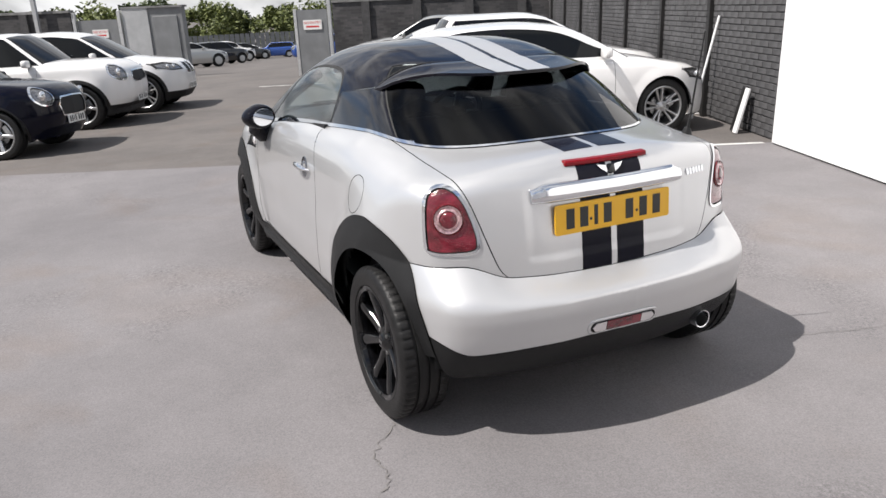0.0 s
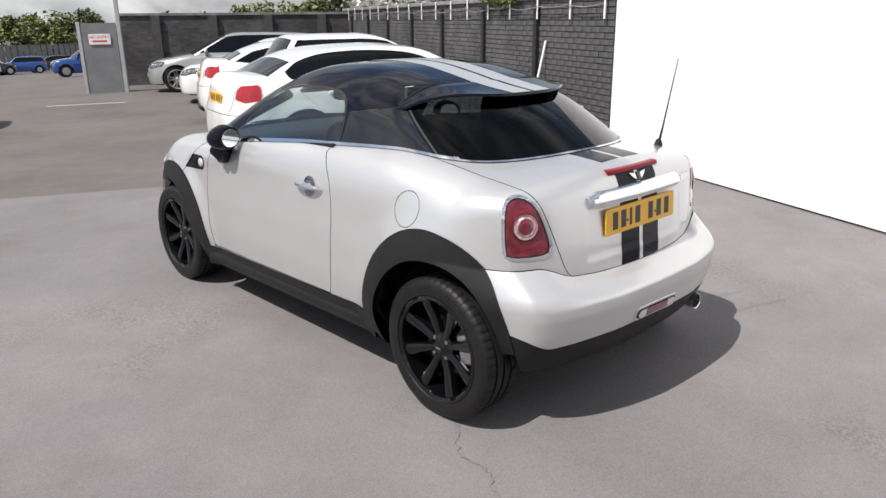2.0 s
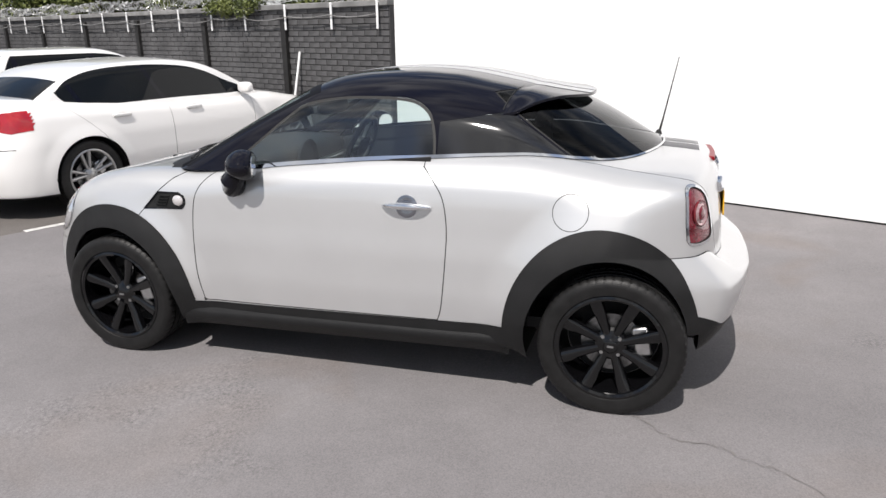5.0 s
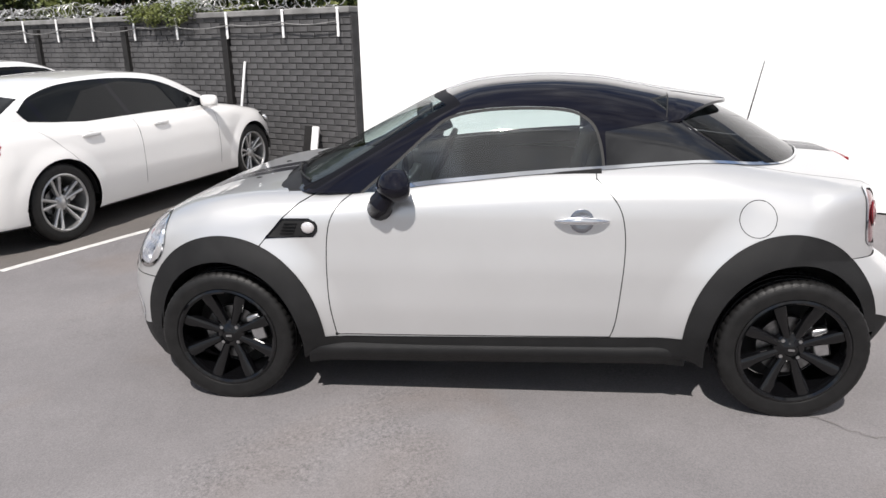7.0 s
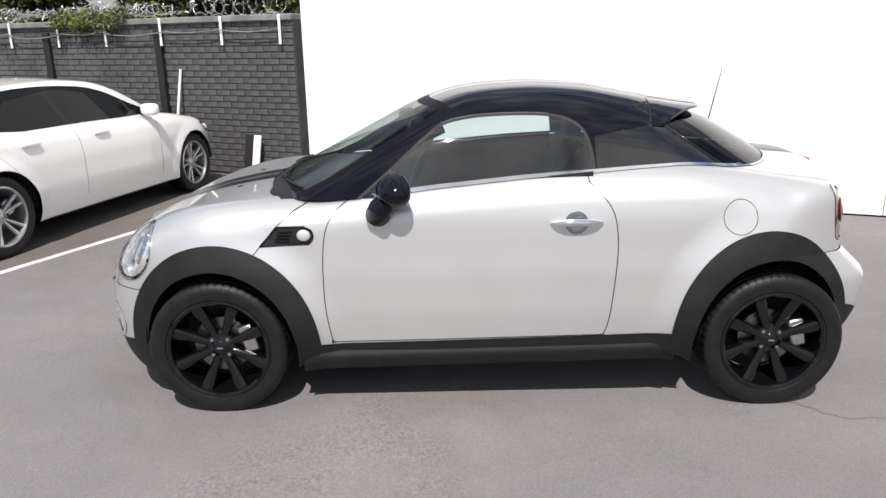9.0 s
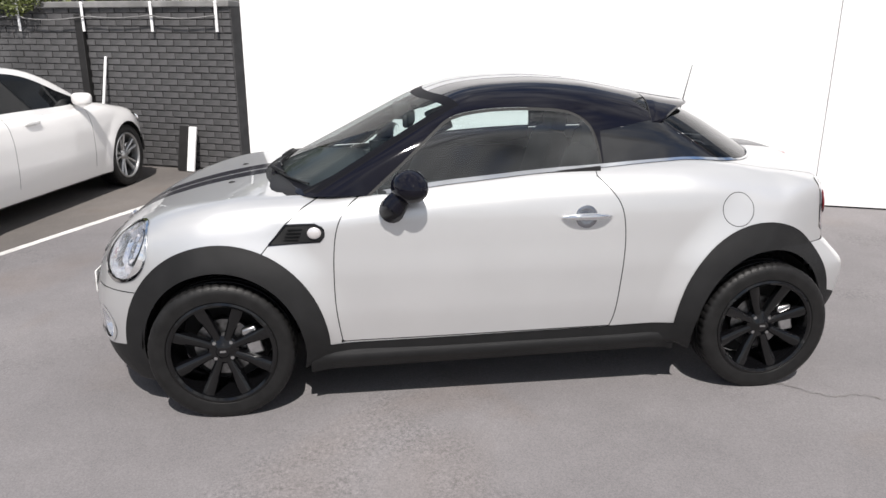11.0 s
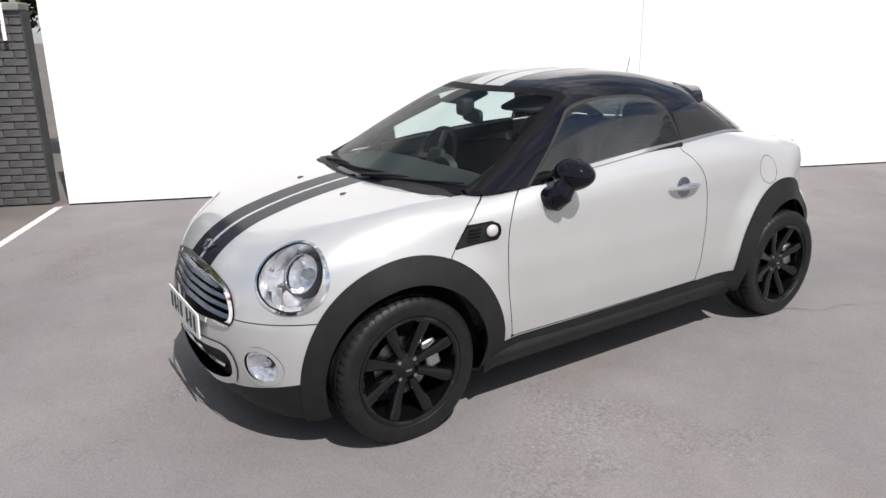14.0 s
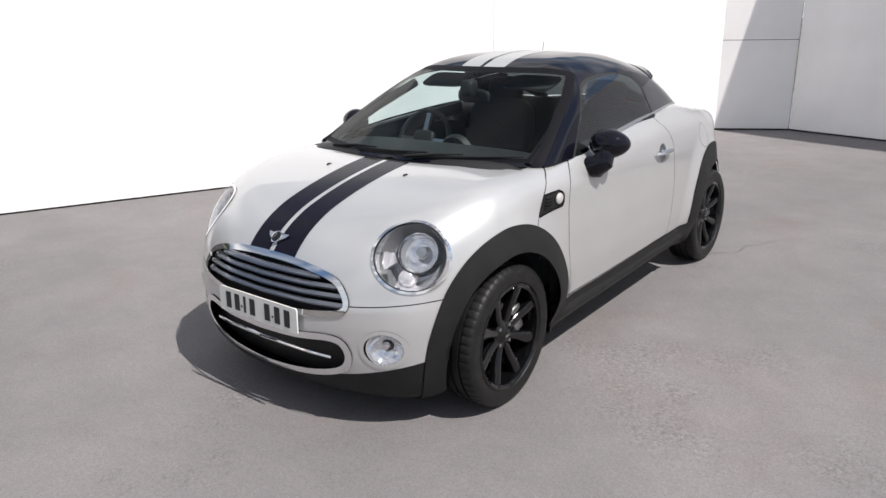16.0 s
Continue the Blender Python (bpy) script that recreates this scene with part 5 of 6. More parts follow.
    pts = [on_skin(body_F, (u, -1.2, 1.016), (0, -1, 0)) for u in np.linspace(-0.185, 0.185, 15)]
    bm = bmesh.new()
    ring = [[bm.verts.new(p + Vector((0, a, b))) for a, b in ((0.02, 0.012), (-0.011, 0.010), (-0.014, -0.009), (0.02, -0.011))] for p in pts]
    for a, b in zip(ring, ring[1:]):
        for i in range(4):
            bm.faces.new((a[i], b[i], b[(i + 1) % 4], a[(i + 1) % 4]))
    bm.faces.new(ring[0])
    bm.faces.new(ring[-1])
    bmesh.ops.recalc_face_normals(bm, faces=bm.faces)
    part("brake_light", bm, BRAKE_RED, boot, "red high brake light", bevel=0.005)
    p = on_skin(body_F, (0, -1.3, 0.982), (0, -1, 0))
    n = out_of(body_F, p)
    b = part("badge", lathe([(0.0, 0.007), (0.016, 0.007), (0.02, 0.004), (0.02, 0)], 24, "z"), GLOSS_BLACK, boot, "round badge with plain chrome wings")
    b.matrix_basis = facing(p, n)
    for s in (-1, 1):
        part("badge_wing", prism([(s * 0.018, 0.014), (s * 0.058, 0.020), (s * 0.045, 0.004), (s * 0.018, -0.014)], 0.006), CHROME, b)
    for k in range(6):
        u = 0.385 + 0.019 * k
        p = on_skin(body_F, (u, -1.2, 0.918), (0, -1, 0))
        t = part("badge_bar", prism(loop_round(0.015, 0.026, 0.005, 2), 0.004), CHROME, boot, "plain chrome bar of the model badge")
        t.matrix_basis = facing(p, out_of(body_F, p))
    # bumper lamp
    p = on_skin(bumper_F, (-0.045, -1.3, 0.447), (0, -1, 0))
    n = out_of(bumper_F, p)
    m = facing(p - n * 0.004, n)
    b = part("bumper_lamp", prism(loop_round(0.31, 0.062, 0.028), 0.008), PAINT_SILVER, bump_r, "long red and clear lamp in the bumper", bevel=0.003)
    b.matrix_basis = m
    part("lamp_frame", prism(loop_round(0.285, 0.044, 0.021), 0.010), SEAM, b)
    part("lamp_red", prism(loop_round(0.15, 0.036, 0.004), 0.013), RED_LENS, b)
    for s in (-1, 1):
        part("lamp_clear", prism([(s * (0.078 + a), c) for a, c in ((0, -0.018), (0.045, -0.017), (0.058, 0), (0.045, 0.017), (0, 0.018))], 0.013), CLEAR_LENS, b)
    # exhaust
    bm = lathe([(0.030, 0.10), (0.031, -0.02), (0.033, -0.045), (0.037, -0.047), (0.038, -0.04), (0.037, 0.10)], 32, "y", m=Matrix.Translation((0.385, -1.715, 0.342)))
    lathe([(0.0, 0.08), (0.031, 0.08)], 32, "y", bm=bm, m=Matrix.Translation((0.385, -1.715, 0.342)))
    part("exhaust", bm, [CHROME], car, "chrome exhaust tip")
    # rear lamp cores
    for s in (-1, 1):
        d = Vector((s * 0.545, -0.84, 0)).normalized()
        p = on_skin(body_F, Vector((s * 0.632, -1.56, 0.866)) - d * 0.25, d, 0.7)
        n = out_of(body_F, p)
        m = facing(p - n * 0.004, n)
        core = part("lamp_core", lathe([(0.0, 0.014), (0.016, 0.013), (0.026, 0.010), (0.030, 0.004)], 32, "z"), RED_LENS, car, "round red lamp core in a clear ring")
        core.matrix_basis = m
        part("lamp_ring", lathe([(0.028, 0.004), (0.033, 0.009), (0.040, 0.004), (0.049, 0.007), (0.052, 0.0)], 36, "z"), RING_LENS, core, "clear reversing ring")
        part("ring_edge", lathe([(0.051, 0.002), (0.053, 0.007), (0.055, 0.006), (0.057, 0.0)], 36, "z"), RED_DEEP, core)
    # aerial
    p = on_skin(body_F, (0.632, -1.35, 0.7), (0, 0, 1))
    a = part("aerial", tube([p, p + Vector((-0.003, -0.02, 0.10)), p + Vector((-0.015, -0.08, 0.43))], [0.008, 0.0045, 0.0022]), TRIM, car, "thin black whip aerial")
    part("aerial_base", lathe([(0.0, 0.035), (0.012, 0.03), (0.020, 0.01), (0.022, -0.01)], 20, "z", m=Matrix.Translation(p)), TRIM, a)
    # roof spoiler
    def roof_F(x, y, z):
        return smax(cheek_f(x, y, z), lid_f(x, y, z), 0.18)

    def fin(x, w, lay):
        u = x / 0.52
        y0, y1 = -0.70 - 0.05 * (1 - u * u), -1.05 + 0.28 * abs(u) ** 2.7
        y = y0 + (y1 - y0) * w
        xx = u * (0.556 - 0.22 * max(0.0, -y - 0.7))
        z = on_skin(roof_F, (xx, y, 0.9), (0, 0, 1), 0.8).z
        z += -0.006 + 0.008 * min(w * 4, 1) + 0.013 * w * w
        return Vector((xx, y, z - lay * (0.012 + 0.028 * (1 - w) * min(w * 6, 1) * (1 - abs(u) ** 4))))

    nu, nv = 40, 16
    bm = bmesh.new()
    grid = [[[bm.verts.new(fin(0.52 * (-1 + 2 * i / nu), j / nv, lay)) for j in range(nv + 1)] for i in range(nu + 1)] for lay in (0, 1)]
    for g in grid:
        for i in range(nu):
            for j in range(nv):
                bm.faces.new((g[i][j], g[i + 1][j], g[i + 1][j + 1], g[i][j + 1]))
    a, b = grid
    for i in range(nu):
        bm.faces.new((a[i][nv], a[i + 1][nv], b[i + 1][nv], b[i][nv]))
        bm.faces.new((a[i][0], a[i + 1][0], b[i + 1][0], b[i][0]))
    for i in (0, nu):
        for j in range(nv):
            bm.faces.new((a[i][j], a[i][j + 1], b[i][j + 1], b[i][j]))
    bmesh.ops.recalc_face_normals(bm, faces=bm.faces)
    under = bmesh.new()
    bmesh.ops.delete(bm, geom=[f for g in (b,) for i in range(nu) for j in range(nv) for f in g[i][j].link_faces if set(f.verts) == {g[i][j], g[i + 1][j], g[i + 1][j + 1], g[i][j + 1]}], context="FACES_ONLY")
    low = [[under.verts.new(fin(0.52 * (-1 + 2 * i / nu), j / nv, 1)) for j in range(nv + 1)] for i in range(nu + 1)]
    for i in range(nu):
        for j in range(nv):
            under.faces.new((low[i][j], low[i][j + 1], low[i + 1][j + 1], low[i + 1][j]))
    sp = part("spoiler", bm, PAINT_BLACK, roof, "black rear roof spoiler")
    part("spoiler_joint", tube([fin(0.5 * (-1 + 2 * k / 40), 0.03, 0) + Vector((0, 0, 0.001)) for k in range(41)], 0.003, 6), SEAM, sp, "dark joint between roof and spoiler")
    part("spoiler_underside", under, MATT_BLACK, sp, "matt black underside of the spoiler")
    for s in (-1, 1):
        bm = bmesh.new()
        rows = [[bm.verts.new(fin(s * (0.013 + 0.129 * k / 4), 0.10 + 0.895 * j / nv, 0) + Vector((0, 0, 0.0018))) for j in range(nv + 1)] for k in range(5)]
        for p, q in zip(rows, rows[1:]):
            for j in range(nv):
                f = (p[j], p[j + 1], q[j + 1], q[j])
                bm.faces.new(f if s < 0 else f[::-1])
        bmesh.ops.recalc_face_normals(bm, faces=bm.faces)
        part("spoiler_stripe", bm, STRIPE_SILVER, sp, "silver stripe on the spoiler")
    # doors: handle and mirror
    for s, door in zip((-1, 1), doors):
        p = on_skin(body_F, (0, -0.345, 0.866), (s, 0, 0))
        n = out_of(body_F, p)
        m = facing(p, n)
        h = part("door_handle", lathe([(0.0, -0.001), (0.03, 0.0005), (0.046, 0.002), (0.05, 0.0)], 32, "z"), SATIN, door, "chrome grip over a round dish")
        h.matrix_basis = m
        pts = [(u, 0.004 * (1 - (u / 0.11) ** 2), 0.004 + 0.026 * (1 - (u / 0.113) ** 4)) for u in np.linspace(-0.11, 0.11, 17)]
        part("grip", tube(pts, [0.004 + 0.012 * (1 - (p[0] / 0.113) ** 2) for p in pts], 10), CHROME, h)
        # mirror
        c = Vector((s * 0.838, 0.422, 1.020))
        turn = Matrix.Translation(c) @ pose(0, 0, 0, 0, 0, -s * 20)

        def lump(p, s=s):
            return Vector((p.x, max(p.y, -0.048), p.z * (1 - 0.18 * (p.x * s > 0) * abs(p.x) / 0.102)))

        mir = part("door_mirror", ball(0.098, 0.078, 0.071, turn, u=32, v=20, squash=lump), PAINT_BLACK, door, "black oval door mirror on a stout foot")
        part("mirror_glass", lathe([(0.0, -0.002), (0.97, -0.002), (1.0, 0.0), (0.97, 0.004)], 40, "y", m=turn @ Matrix.Translation((-s * 0.003, -0.0485, 0)) @ Matrix.Diagonal((0.066, 1, 0.048, 1))), MIRROR, mir)
        foot = on_skin(body_F, (0, 0.49, 0.925), (s, 0, 0))
        pts = [Vector((foot.x - s * 0.015, 0.50, 0.915)), Vector((foot.x + s * 0.03, 0.497, 0.920)), Vector((foot.x + s * 0.055, 0.485, 0.945)), Vector((s * 0.838, 0.455, 0.985)), Vector((s * 0.845, 0.43, 1.01))]
        part("mirror_foot", tube(pts, [0.052, 0.055, 0.052, 0.044, 0.036], 16), PAINT_BLACK, mir)
    # wipers
    for x0, x1 in ((0.42, -0.18), (-0.12, -0.62)):
        a = on_skin(cabin_F, (x0, 0.5, 0.975), (0, 1, 0), 1.0)
        pts = []
        for k in range(13):
            w = k / 12
            x = x0 + (x1 - x0) * w
            z = 0.975 + 0.018 * w
            q = on_skin(cabin_F, (x, 0.4, z), (0, 1, 0), 1.0)
            pts.append(q + out_of(cabin_F, q) * 0.009)
        wp = part("wiper", tube(pts, 0.005), TRIM, car, "black windscreen wiper")
        part("wiper_arm", tube([pts[0] + Vector((0.03, 0.02, 0.0)), pts[3] + Vector((0, 0, 0.012)), pts[6] + Vector((0, 0, 0.012))], [0.009, 0.006, 0.004]), TRIM, wp)
    # cabin inside
    part("cabin_floor", box(1.36, 2.0, 0.05, (0, -0.1, 0.34)), CABIN, car, "black cabin floor")
    part("rear_shelf", box(1.2, 0.70, 0.10, (0, -1.08, 0.90), turn=pose(0, 0, 0, -6)), CABIN, car, "black rear shelf", bevel=0.03)
    part("bulkhead", soft_box(1.25, 0.10, 0.80, 0.3, Matrix.Translation((0, -0.72, 0.70))), CABIN, car, "black bulkhead behind the seats")
    for s in (-1, 1):
        part("roll_hoop", tube([(s * 0.55, -0.72, 0.95), (s * 0.52, -0.74, 1.10), (s * 0.36, -0.74, 1.16), (s * 0.20, -0.74, 1.10), (s * 0.18, -0.72, 0.95)], 0.03, 12), CABIN, car, "black roll-over hoop")
    bm = soft_box(1.34, 0.52, 0.22, 0.4, Matrix.Translation((0, 0.80, 0.875)))
    dash = part("dashboard", bm, CABIN, car, "black dashboard")
    part("dash_band", soft_box(1.2, 0.08, 0.08, 0.4, Matrix.Translation((0, 0.545, 0.84))), STEEL, dash)
    part("speedometer", lathe([(0.0, 0.03), (0.10, 0.03), (0.115, 0.0)], 32, "y", m=Matrix.Translation((0, 0.52, 0.90))), CABIN, dash)
    sw = part("steering_wheel", lathe([(0.175 + 0.016 * math.cos(a), 0.016 * math.sin(a)) for a in np.linspace(0, 2 * math.pi, 11)], 40, "y"), CABIN, car, "black steering wheel")
    sw.matrix_basis = pose(0.36, 0.36, 0.93, 24)
    part("wheel_boss", soft_box(0.15, 0.05, 0.12, 0.5), CABIN, sw)
    for a in (0, 180, 270):
        part("wheel_spoke", box(0.12, 0.02, 0.03, (0.11, 0, 0), turn=None), STEEL, sw).matrix_basis = pose(0, 0, 0, 0, a)
    for s in (-1, 1):
        seat = part("seat", soft_box(0.50, 0.52, 0.18, 0.4, Matrix.Translation((s * 0.36, -0.12, 0.50))), SEAT, car, "black sports seat")
        part("seat_back", soft_box(0.47, 0.14, 0.62, 0.4, pose(s * 0.36, -0.42, 0.80, 14)), SEAT, seat)
        part("headrest", soft_box(0.25, 0.09, 0.17, 0.45, pose(s * 0.36, -0.51, 1.155, 8)), SEAT, seat)
        part("door_card", soft_box(0.06, 1.20, 0.55, 0.3, Matrix.Translation((s * 0.70, 0.1, 0.68))), CABIN, doors[0 if s < 0 else 1], "black door lining")
        part("inner_sill", box(0.05, 0.98, 0.075, (s * 0.685, 0.06, 0.992), turn=pose(0, 0, 0, -4.5)), CABIN, doors[0 if s < 0 else 1])
        part("screen_pillar", tube([(s * 0.655, 0.86, 0.955), (s * 0.605, 0.50, 1.12), (s * 0.53, 0.22, 1.245)], 0.026, 12), MATT_BLACK, car, "black windscreen pillar lining")
        part("sun_visor", soft_box(0.30, 0.17, 0.02, 0.4, pose(s * 0.28, 0.22, 1.27, -20)), SEAT, car, "dark sun visor")
    mp = (0, 0.36, 1.20)
    rv = part("rear_view_mirror", soft_box(0.25, 0.035, 0.075, 0.5, pose(*mp, 0, 0, -14)), CABIN, car, "black rear-view mirror")
    part("mirror_foot", soft_box(0.08, 0.08, 0.09, 0.5, Matrix.Translation((0, 0.405, 1.245))), CABIN, rv)


coupe, *bits = build_coupe()
dress_coupe(coupe, *bits)


# ---- the other cars ----
def plain_car(name, where, label, paint, sp, fine=True, group="", spokes=10, rim_mat=None):
    """A parked car from its side profile: sp gives half width, lengths and the curves of deck and roof."""
    car = thing(name, where, label, "car", group)
    hw, yf, yr, wb = sp["half"], sp["front"], sp["rear"], sp["base"] / 2
    deck, roofc = curve(*sp["deck"]), curve(*sp["roof"])
    r = sp.get("wheel", 0.32)
    belt = sp["belt"]
    fb = curve((0, 0), (hw * 0.4, 0.015), (hw * 0.6, 0.06), (hw * 0.75, 0.14), (hw * 0.9, 0.30), (hw * 1.2, 0.8))
    nose = curve((0.1, -0.12), (0.25, -0.02), (0.4, 0.0), (0.55, -0.01), (0.7, -0.07), (0.85, -0.22), (1.1, -0.5))
    tailc = curve((0.1, -0.12), (0.25, -0.03), (0.45, 0.0), (0.6, -0.01), (0.75, -0.05), (0.95, -0.10), (1.2, -0.25))
    side_in = curve((0.1, 0.07), (0.3, 0.02), (0.5, 0.0), (0.65, 0.0), (belt - 0.1, 0.03), (belt + 0.02, 0.09), (belt + 0.3, 0.3))
    ends = curve((yr - 0.2, 0.12), (yr + 0.35, 0.05), (yr + 1.0, 0.0), (yf - 1.2, 0.0), (yf - 0.35, 0.05), (yf + 0.2, 0.13))

    def wheel_d(y, z):
        return np.minimum(np.hypot(y - wb, z - r), np.hypot(y + wb, z - r))

    def bF(x, y, z):
        X = np.abs(x)
        side = X - (hw - ends(y) - side_in(z) + 0.02 * (1 - step(r + 0.02, r + 0.16, wheel_d(y, z))))
        f = smax(side, y - (yf + nose(z - sp.get("lift", 0.0)) - fb(X)), 0.12)
        f = smax(f, -y - (-yr + tailc(z) - fb(X) * 0.8), 0.12)
        f = smax(f, z - (deck(y) - 0.05 * (X / hw) ** 2), 0.12)
        return smax(f, 0.19 - z, 0.04)

    (ys, ks), (yb, kb) = sp["screen"], sp["back"]

    def gw_(x, y, z):
        return (y - (ys - (z - belt) * ks - 0.25 * x * x)) * 0.5

    def gb_(x, y, z):
        return (-y - (-yb - (z - belt) * kb - 0.2 * x * x)) * (0.5 if kb > 1 else 0.8)

    def gs_(x, y, z):
        return np.abs(x) - (hw - 0.10 - 0.42 * (z - belt) - 0.10 * step(0.2, 2.4, np.abs(y)))

    def gt_(x, y, z):
        return z - (roofc(y) - 0.10 * x * x)

    def cF(x, y, z):
        return smax(smax(smax(gs_(x, y, z), gw_(x, y, z), 0.06), gb_(x, y, z), 0.06), gt_(x, y, z), 0.09)

    k = 1.0 if fine else 0.5
    V, Q = shell(bF, -wb + 0.1, wb - 0.1, 0.58, int(110 * k), int(90 * k), int(56 * k), 180, reach=2.6)

    def fields(V):
        x, y, z = V[:, 0], V[:, 1], V[:, 2]
        X = np.abs(x)
        far = np.full(x.shape, 0.5)
        return {"cab": np.maximum(cF(x, y, z), np.where(np.abs(y) > wb - 0.3, deck(y) - 0.06, belt - 0.12) - z), "well": np.where(X > hw - 0.35, wheel_d(y, z) - r - 0.035, far),
                "low": z - sp.get("low", 0.26), "head2": np.where(y > wb, inside_dist(sp["head"], X, z), far) + 0.016, "grille2": np.where(y > wb, inside_dist(sp["grille"], X, z), far) + 0.018, "head": np.where(y > wb, inside_dist(sp["head"], X, z), far), "tail": np.where(y < yr + 0.36, inside_dist(sp["tail"], X, z), far),
                "grille": np.where(y > wb, inside_dist(sp["grille"], X, z), far), "arch": np.where(X > hw - 0.35, wheel_d(y, z) - r - sp.get("arch", 0.035), far)}

    lines = sp["doors"]

    def joint(V, i):
        y0, lean = lines[i]
        y, z = V[:, 1], V[:, 2]
        return np.where(np.abs(V[:, 0]) > 0.4, y - (y0 + lean * (z - 0.35) - 0.25 * lean * (1 - ((z - 0.65) / 0.3) ** 2) * 0.3), 0.5)

    keys = ["cab", "well", "low", "head", "tail", "grille", "head2", "grille2"] + (["arch"] if "arch" in sp else [])
    for key in keys:
        V, Q = cut(V, Q, fields(V)[key])
    for i in range(len(lines) if fine else 0):
        for o in (-0.0025, 0.0025):
            V, Q = cut(V, Q, joint(V, i) - o)
    N = slope(bF, V)
    C = V[Q].mean(1)
    d = fields(C)
    lab = np.full(len(Q), "body", dtype="<U12")
    if fine:
        for i in range(len(lines)):
            lab[(np.abs(joint(C, i)) < 0.0025) & (C[:, 2] > 0.33)] = "gap%d" % i
    lab[d["low"] < 0] = "low"
    if "arch" in sp:
        lab[d["arch"] < 0] = "low"
    lab[d["grille"] < 0] = "grille_rim"
    lab[d["grille2"] < 0] = "grille"
    lab[d["head"] < 0] = "head_rim"
    lab[d["head2"] < 0] = "head"
    lab[d["tail"] < 0] = "tail"
    lab[(d["cab"] < 0) | (d["well"] < 0) | ((C[:, 2] < 0.215) & (np.abs(C[:, 0]) < hw - 0.2))] = "hole"
    S = lambda q: Q[lab == q]
    body = skin("body", V, N, S("body"), paint, car)
    if fine:
        for i in range(len(lines)):
            for flip in (False, True):
                if (lab == "gap%d" % i).any():
                    skin("door_joint", V, N, S("gap%d" % i), SEAM, body, both=False, flip=flip, push=-0.002)
    for nm, key, m, tag in (("lower_trim", "low", sp.get("low_mat", TRIM), "dark lower trim"), ("front_grille", "grille", SEAM, "dark front grille"), ("grille_rim", "grille_rim", CHROME, "chrome grille frame")):
        if (lab == key).any():
            skin(nm, V, N, S(key), m, car, tag, push={"gap": -0.002, "grille": -0.012, "grille_rim": 0.006}.get(key, 0.0))
    for flip in (False, True):
        if (lab == "head").any():
            lamp = skin("headlamp", V, N, S("head"), LAMP_DEEP, car, "clear headlamp in a bright ring", both=False, flip=flip, push=-0.006)
            skin("lamp_rim", V, N, S("head_rim"), sp.get("ring", SEAM), lamp, both=False, flip=flip, push=0.004)
            cen = np.mean(sp["head"], 0)
            for off in (-0.055, 0.055) if sp.get("ring", SEAM) is SEAM else (0.0,):
                q = on_skin(bF, (cen[0] + off, wb, cen[1]), (0, 1, 0), 2)
                part("lamp_bowl", ball(0.042 if off else 0.07, 0.03, 0.042 if off else 0.07, Matrix.Translation(((1 if flip else -1) * q.x, q.y - 0.014, q.z)), u=16, v=10), REFLECTOR, lamp)
        if (lab == "tail").any():
            lamp = skin("rear_lamp", V, N, S("tail"), TAIL_RED, car, "red rear lamp", both=False, flip=flip, push=0.003)
    if fine:
        # bumper joint, edges of the boot lid and dark lower skirt at the tail
        back = lambda x, z: on_skin(bF, (x, -wb, z), (0, -1, 0), 3) + Vector((0, -0.001, 0))
        part("bumper_joint", tube([back(x, 0.64) for x in np.linspace(-0.76, 0.76, 25)], 0.0035, 6), SEAM, body)
        for e in (-1, 1):
            part("boot_joint", tube([back(e * x, z) for x, z in ((0.50, 0.645), (0.545, 0.72), (0.56, 0.80), (0.565, 0.90))], 0.003, 6), SEAM, body)
        part("rear_skirt", tube([back(x, 0.27) + Vector((0, 0.015, 0)) for x in np.linspace(-0.55, 0.55, 17)], [0.012] + [0.05] * 15 + [0.012], 10), TRIM, body, "dark lower skirt of the rear bumper")
    V, Q = shell(cF, sp["cab"][0], sp["cab"][1], belt - 0.02, int(90 * k), int(60 * k), int(30 * k), 100, reach=2.6)

    def cf(V):
        x, y, z = V[:, 0], V[:, 1], V[:, 2]
        w, b, s, t = gw_(x, y, z), gb_(x, y, z), gs_(x, y, z), gt_(x, y, z)
        bars_ = np.min([np.abs(y - q + sp.get("lean", 0.15) * (z - belt)) - sp.get("pillar", 0.03) for q in sp["pillars"]], axis=0)
        side = np.minimum(np.minimum(s - t - 0.035, s - w - 0.03), np.minimum(s - b - 0.06, z - belt - 0.015))
        if "glass" in sp:
            side = np.where(s > np.maximum(np.maximum(w, b), t) - 0.05, -inside_dist(sp["glass"], y, z), -0.5)
        return {"body": bF(x, y, z), "side": side, "pill": bars_, "screen": np.minimum(w - s - 0.02, w - t - 0.01), "back": np.minimum(b - s - 0.03, b - t - 0.03)}

    for key in ("body", "side", "pill", "screen", "back"):
        V, Q = cut(V, Q, cf(V)[key])
    N = slope(cF, V)
    C = V[Q].mean(1)
    d = cf(C)
    lab = np.full(len(Q), "roof", dtype="<U12")
    lab[d["side"] > 0] = "side"
    lab[(d["side"] > 0) & (d["pill"] < 0)] = "pillar"
    lab[d["screen"] > 0] = "screen"
    lab[d["back"] > 0] = "back"
    lab[(d["body"] < 0) | (C[:, 2] < np.where(np.abs(C[:, 1]) > wb - 0.3, deck(C[:, 1]) - 0.06, belt - 0.1))] = "hole"
    S = lambda q: Q[lab == q]
    skin("roof", V, N, S("roof"), sp.get("roof_mat", paint), car)
    skin("windscreen", V, N, S("screen"), CAR_GLASS, car, "dark windscreen")
    skin("rear_window", V, N, S("back"), CAR_GLASS, car, "dark rear window")
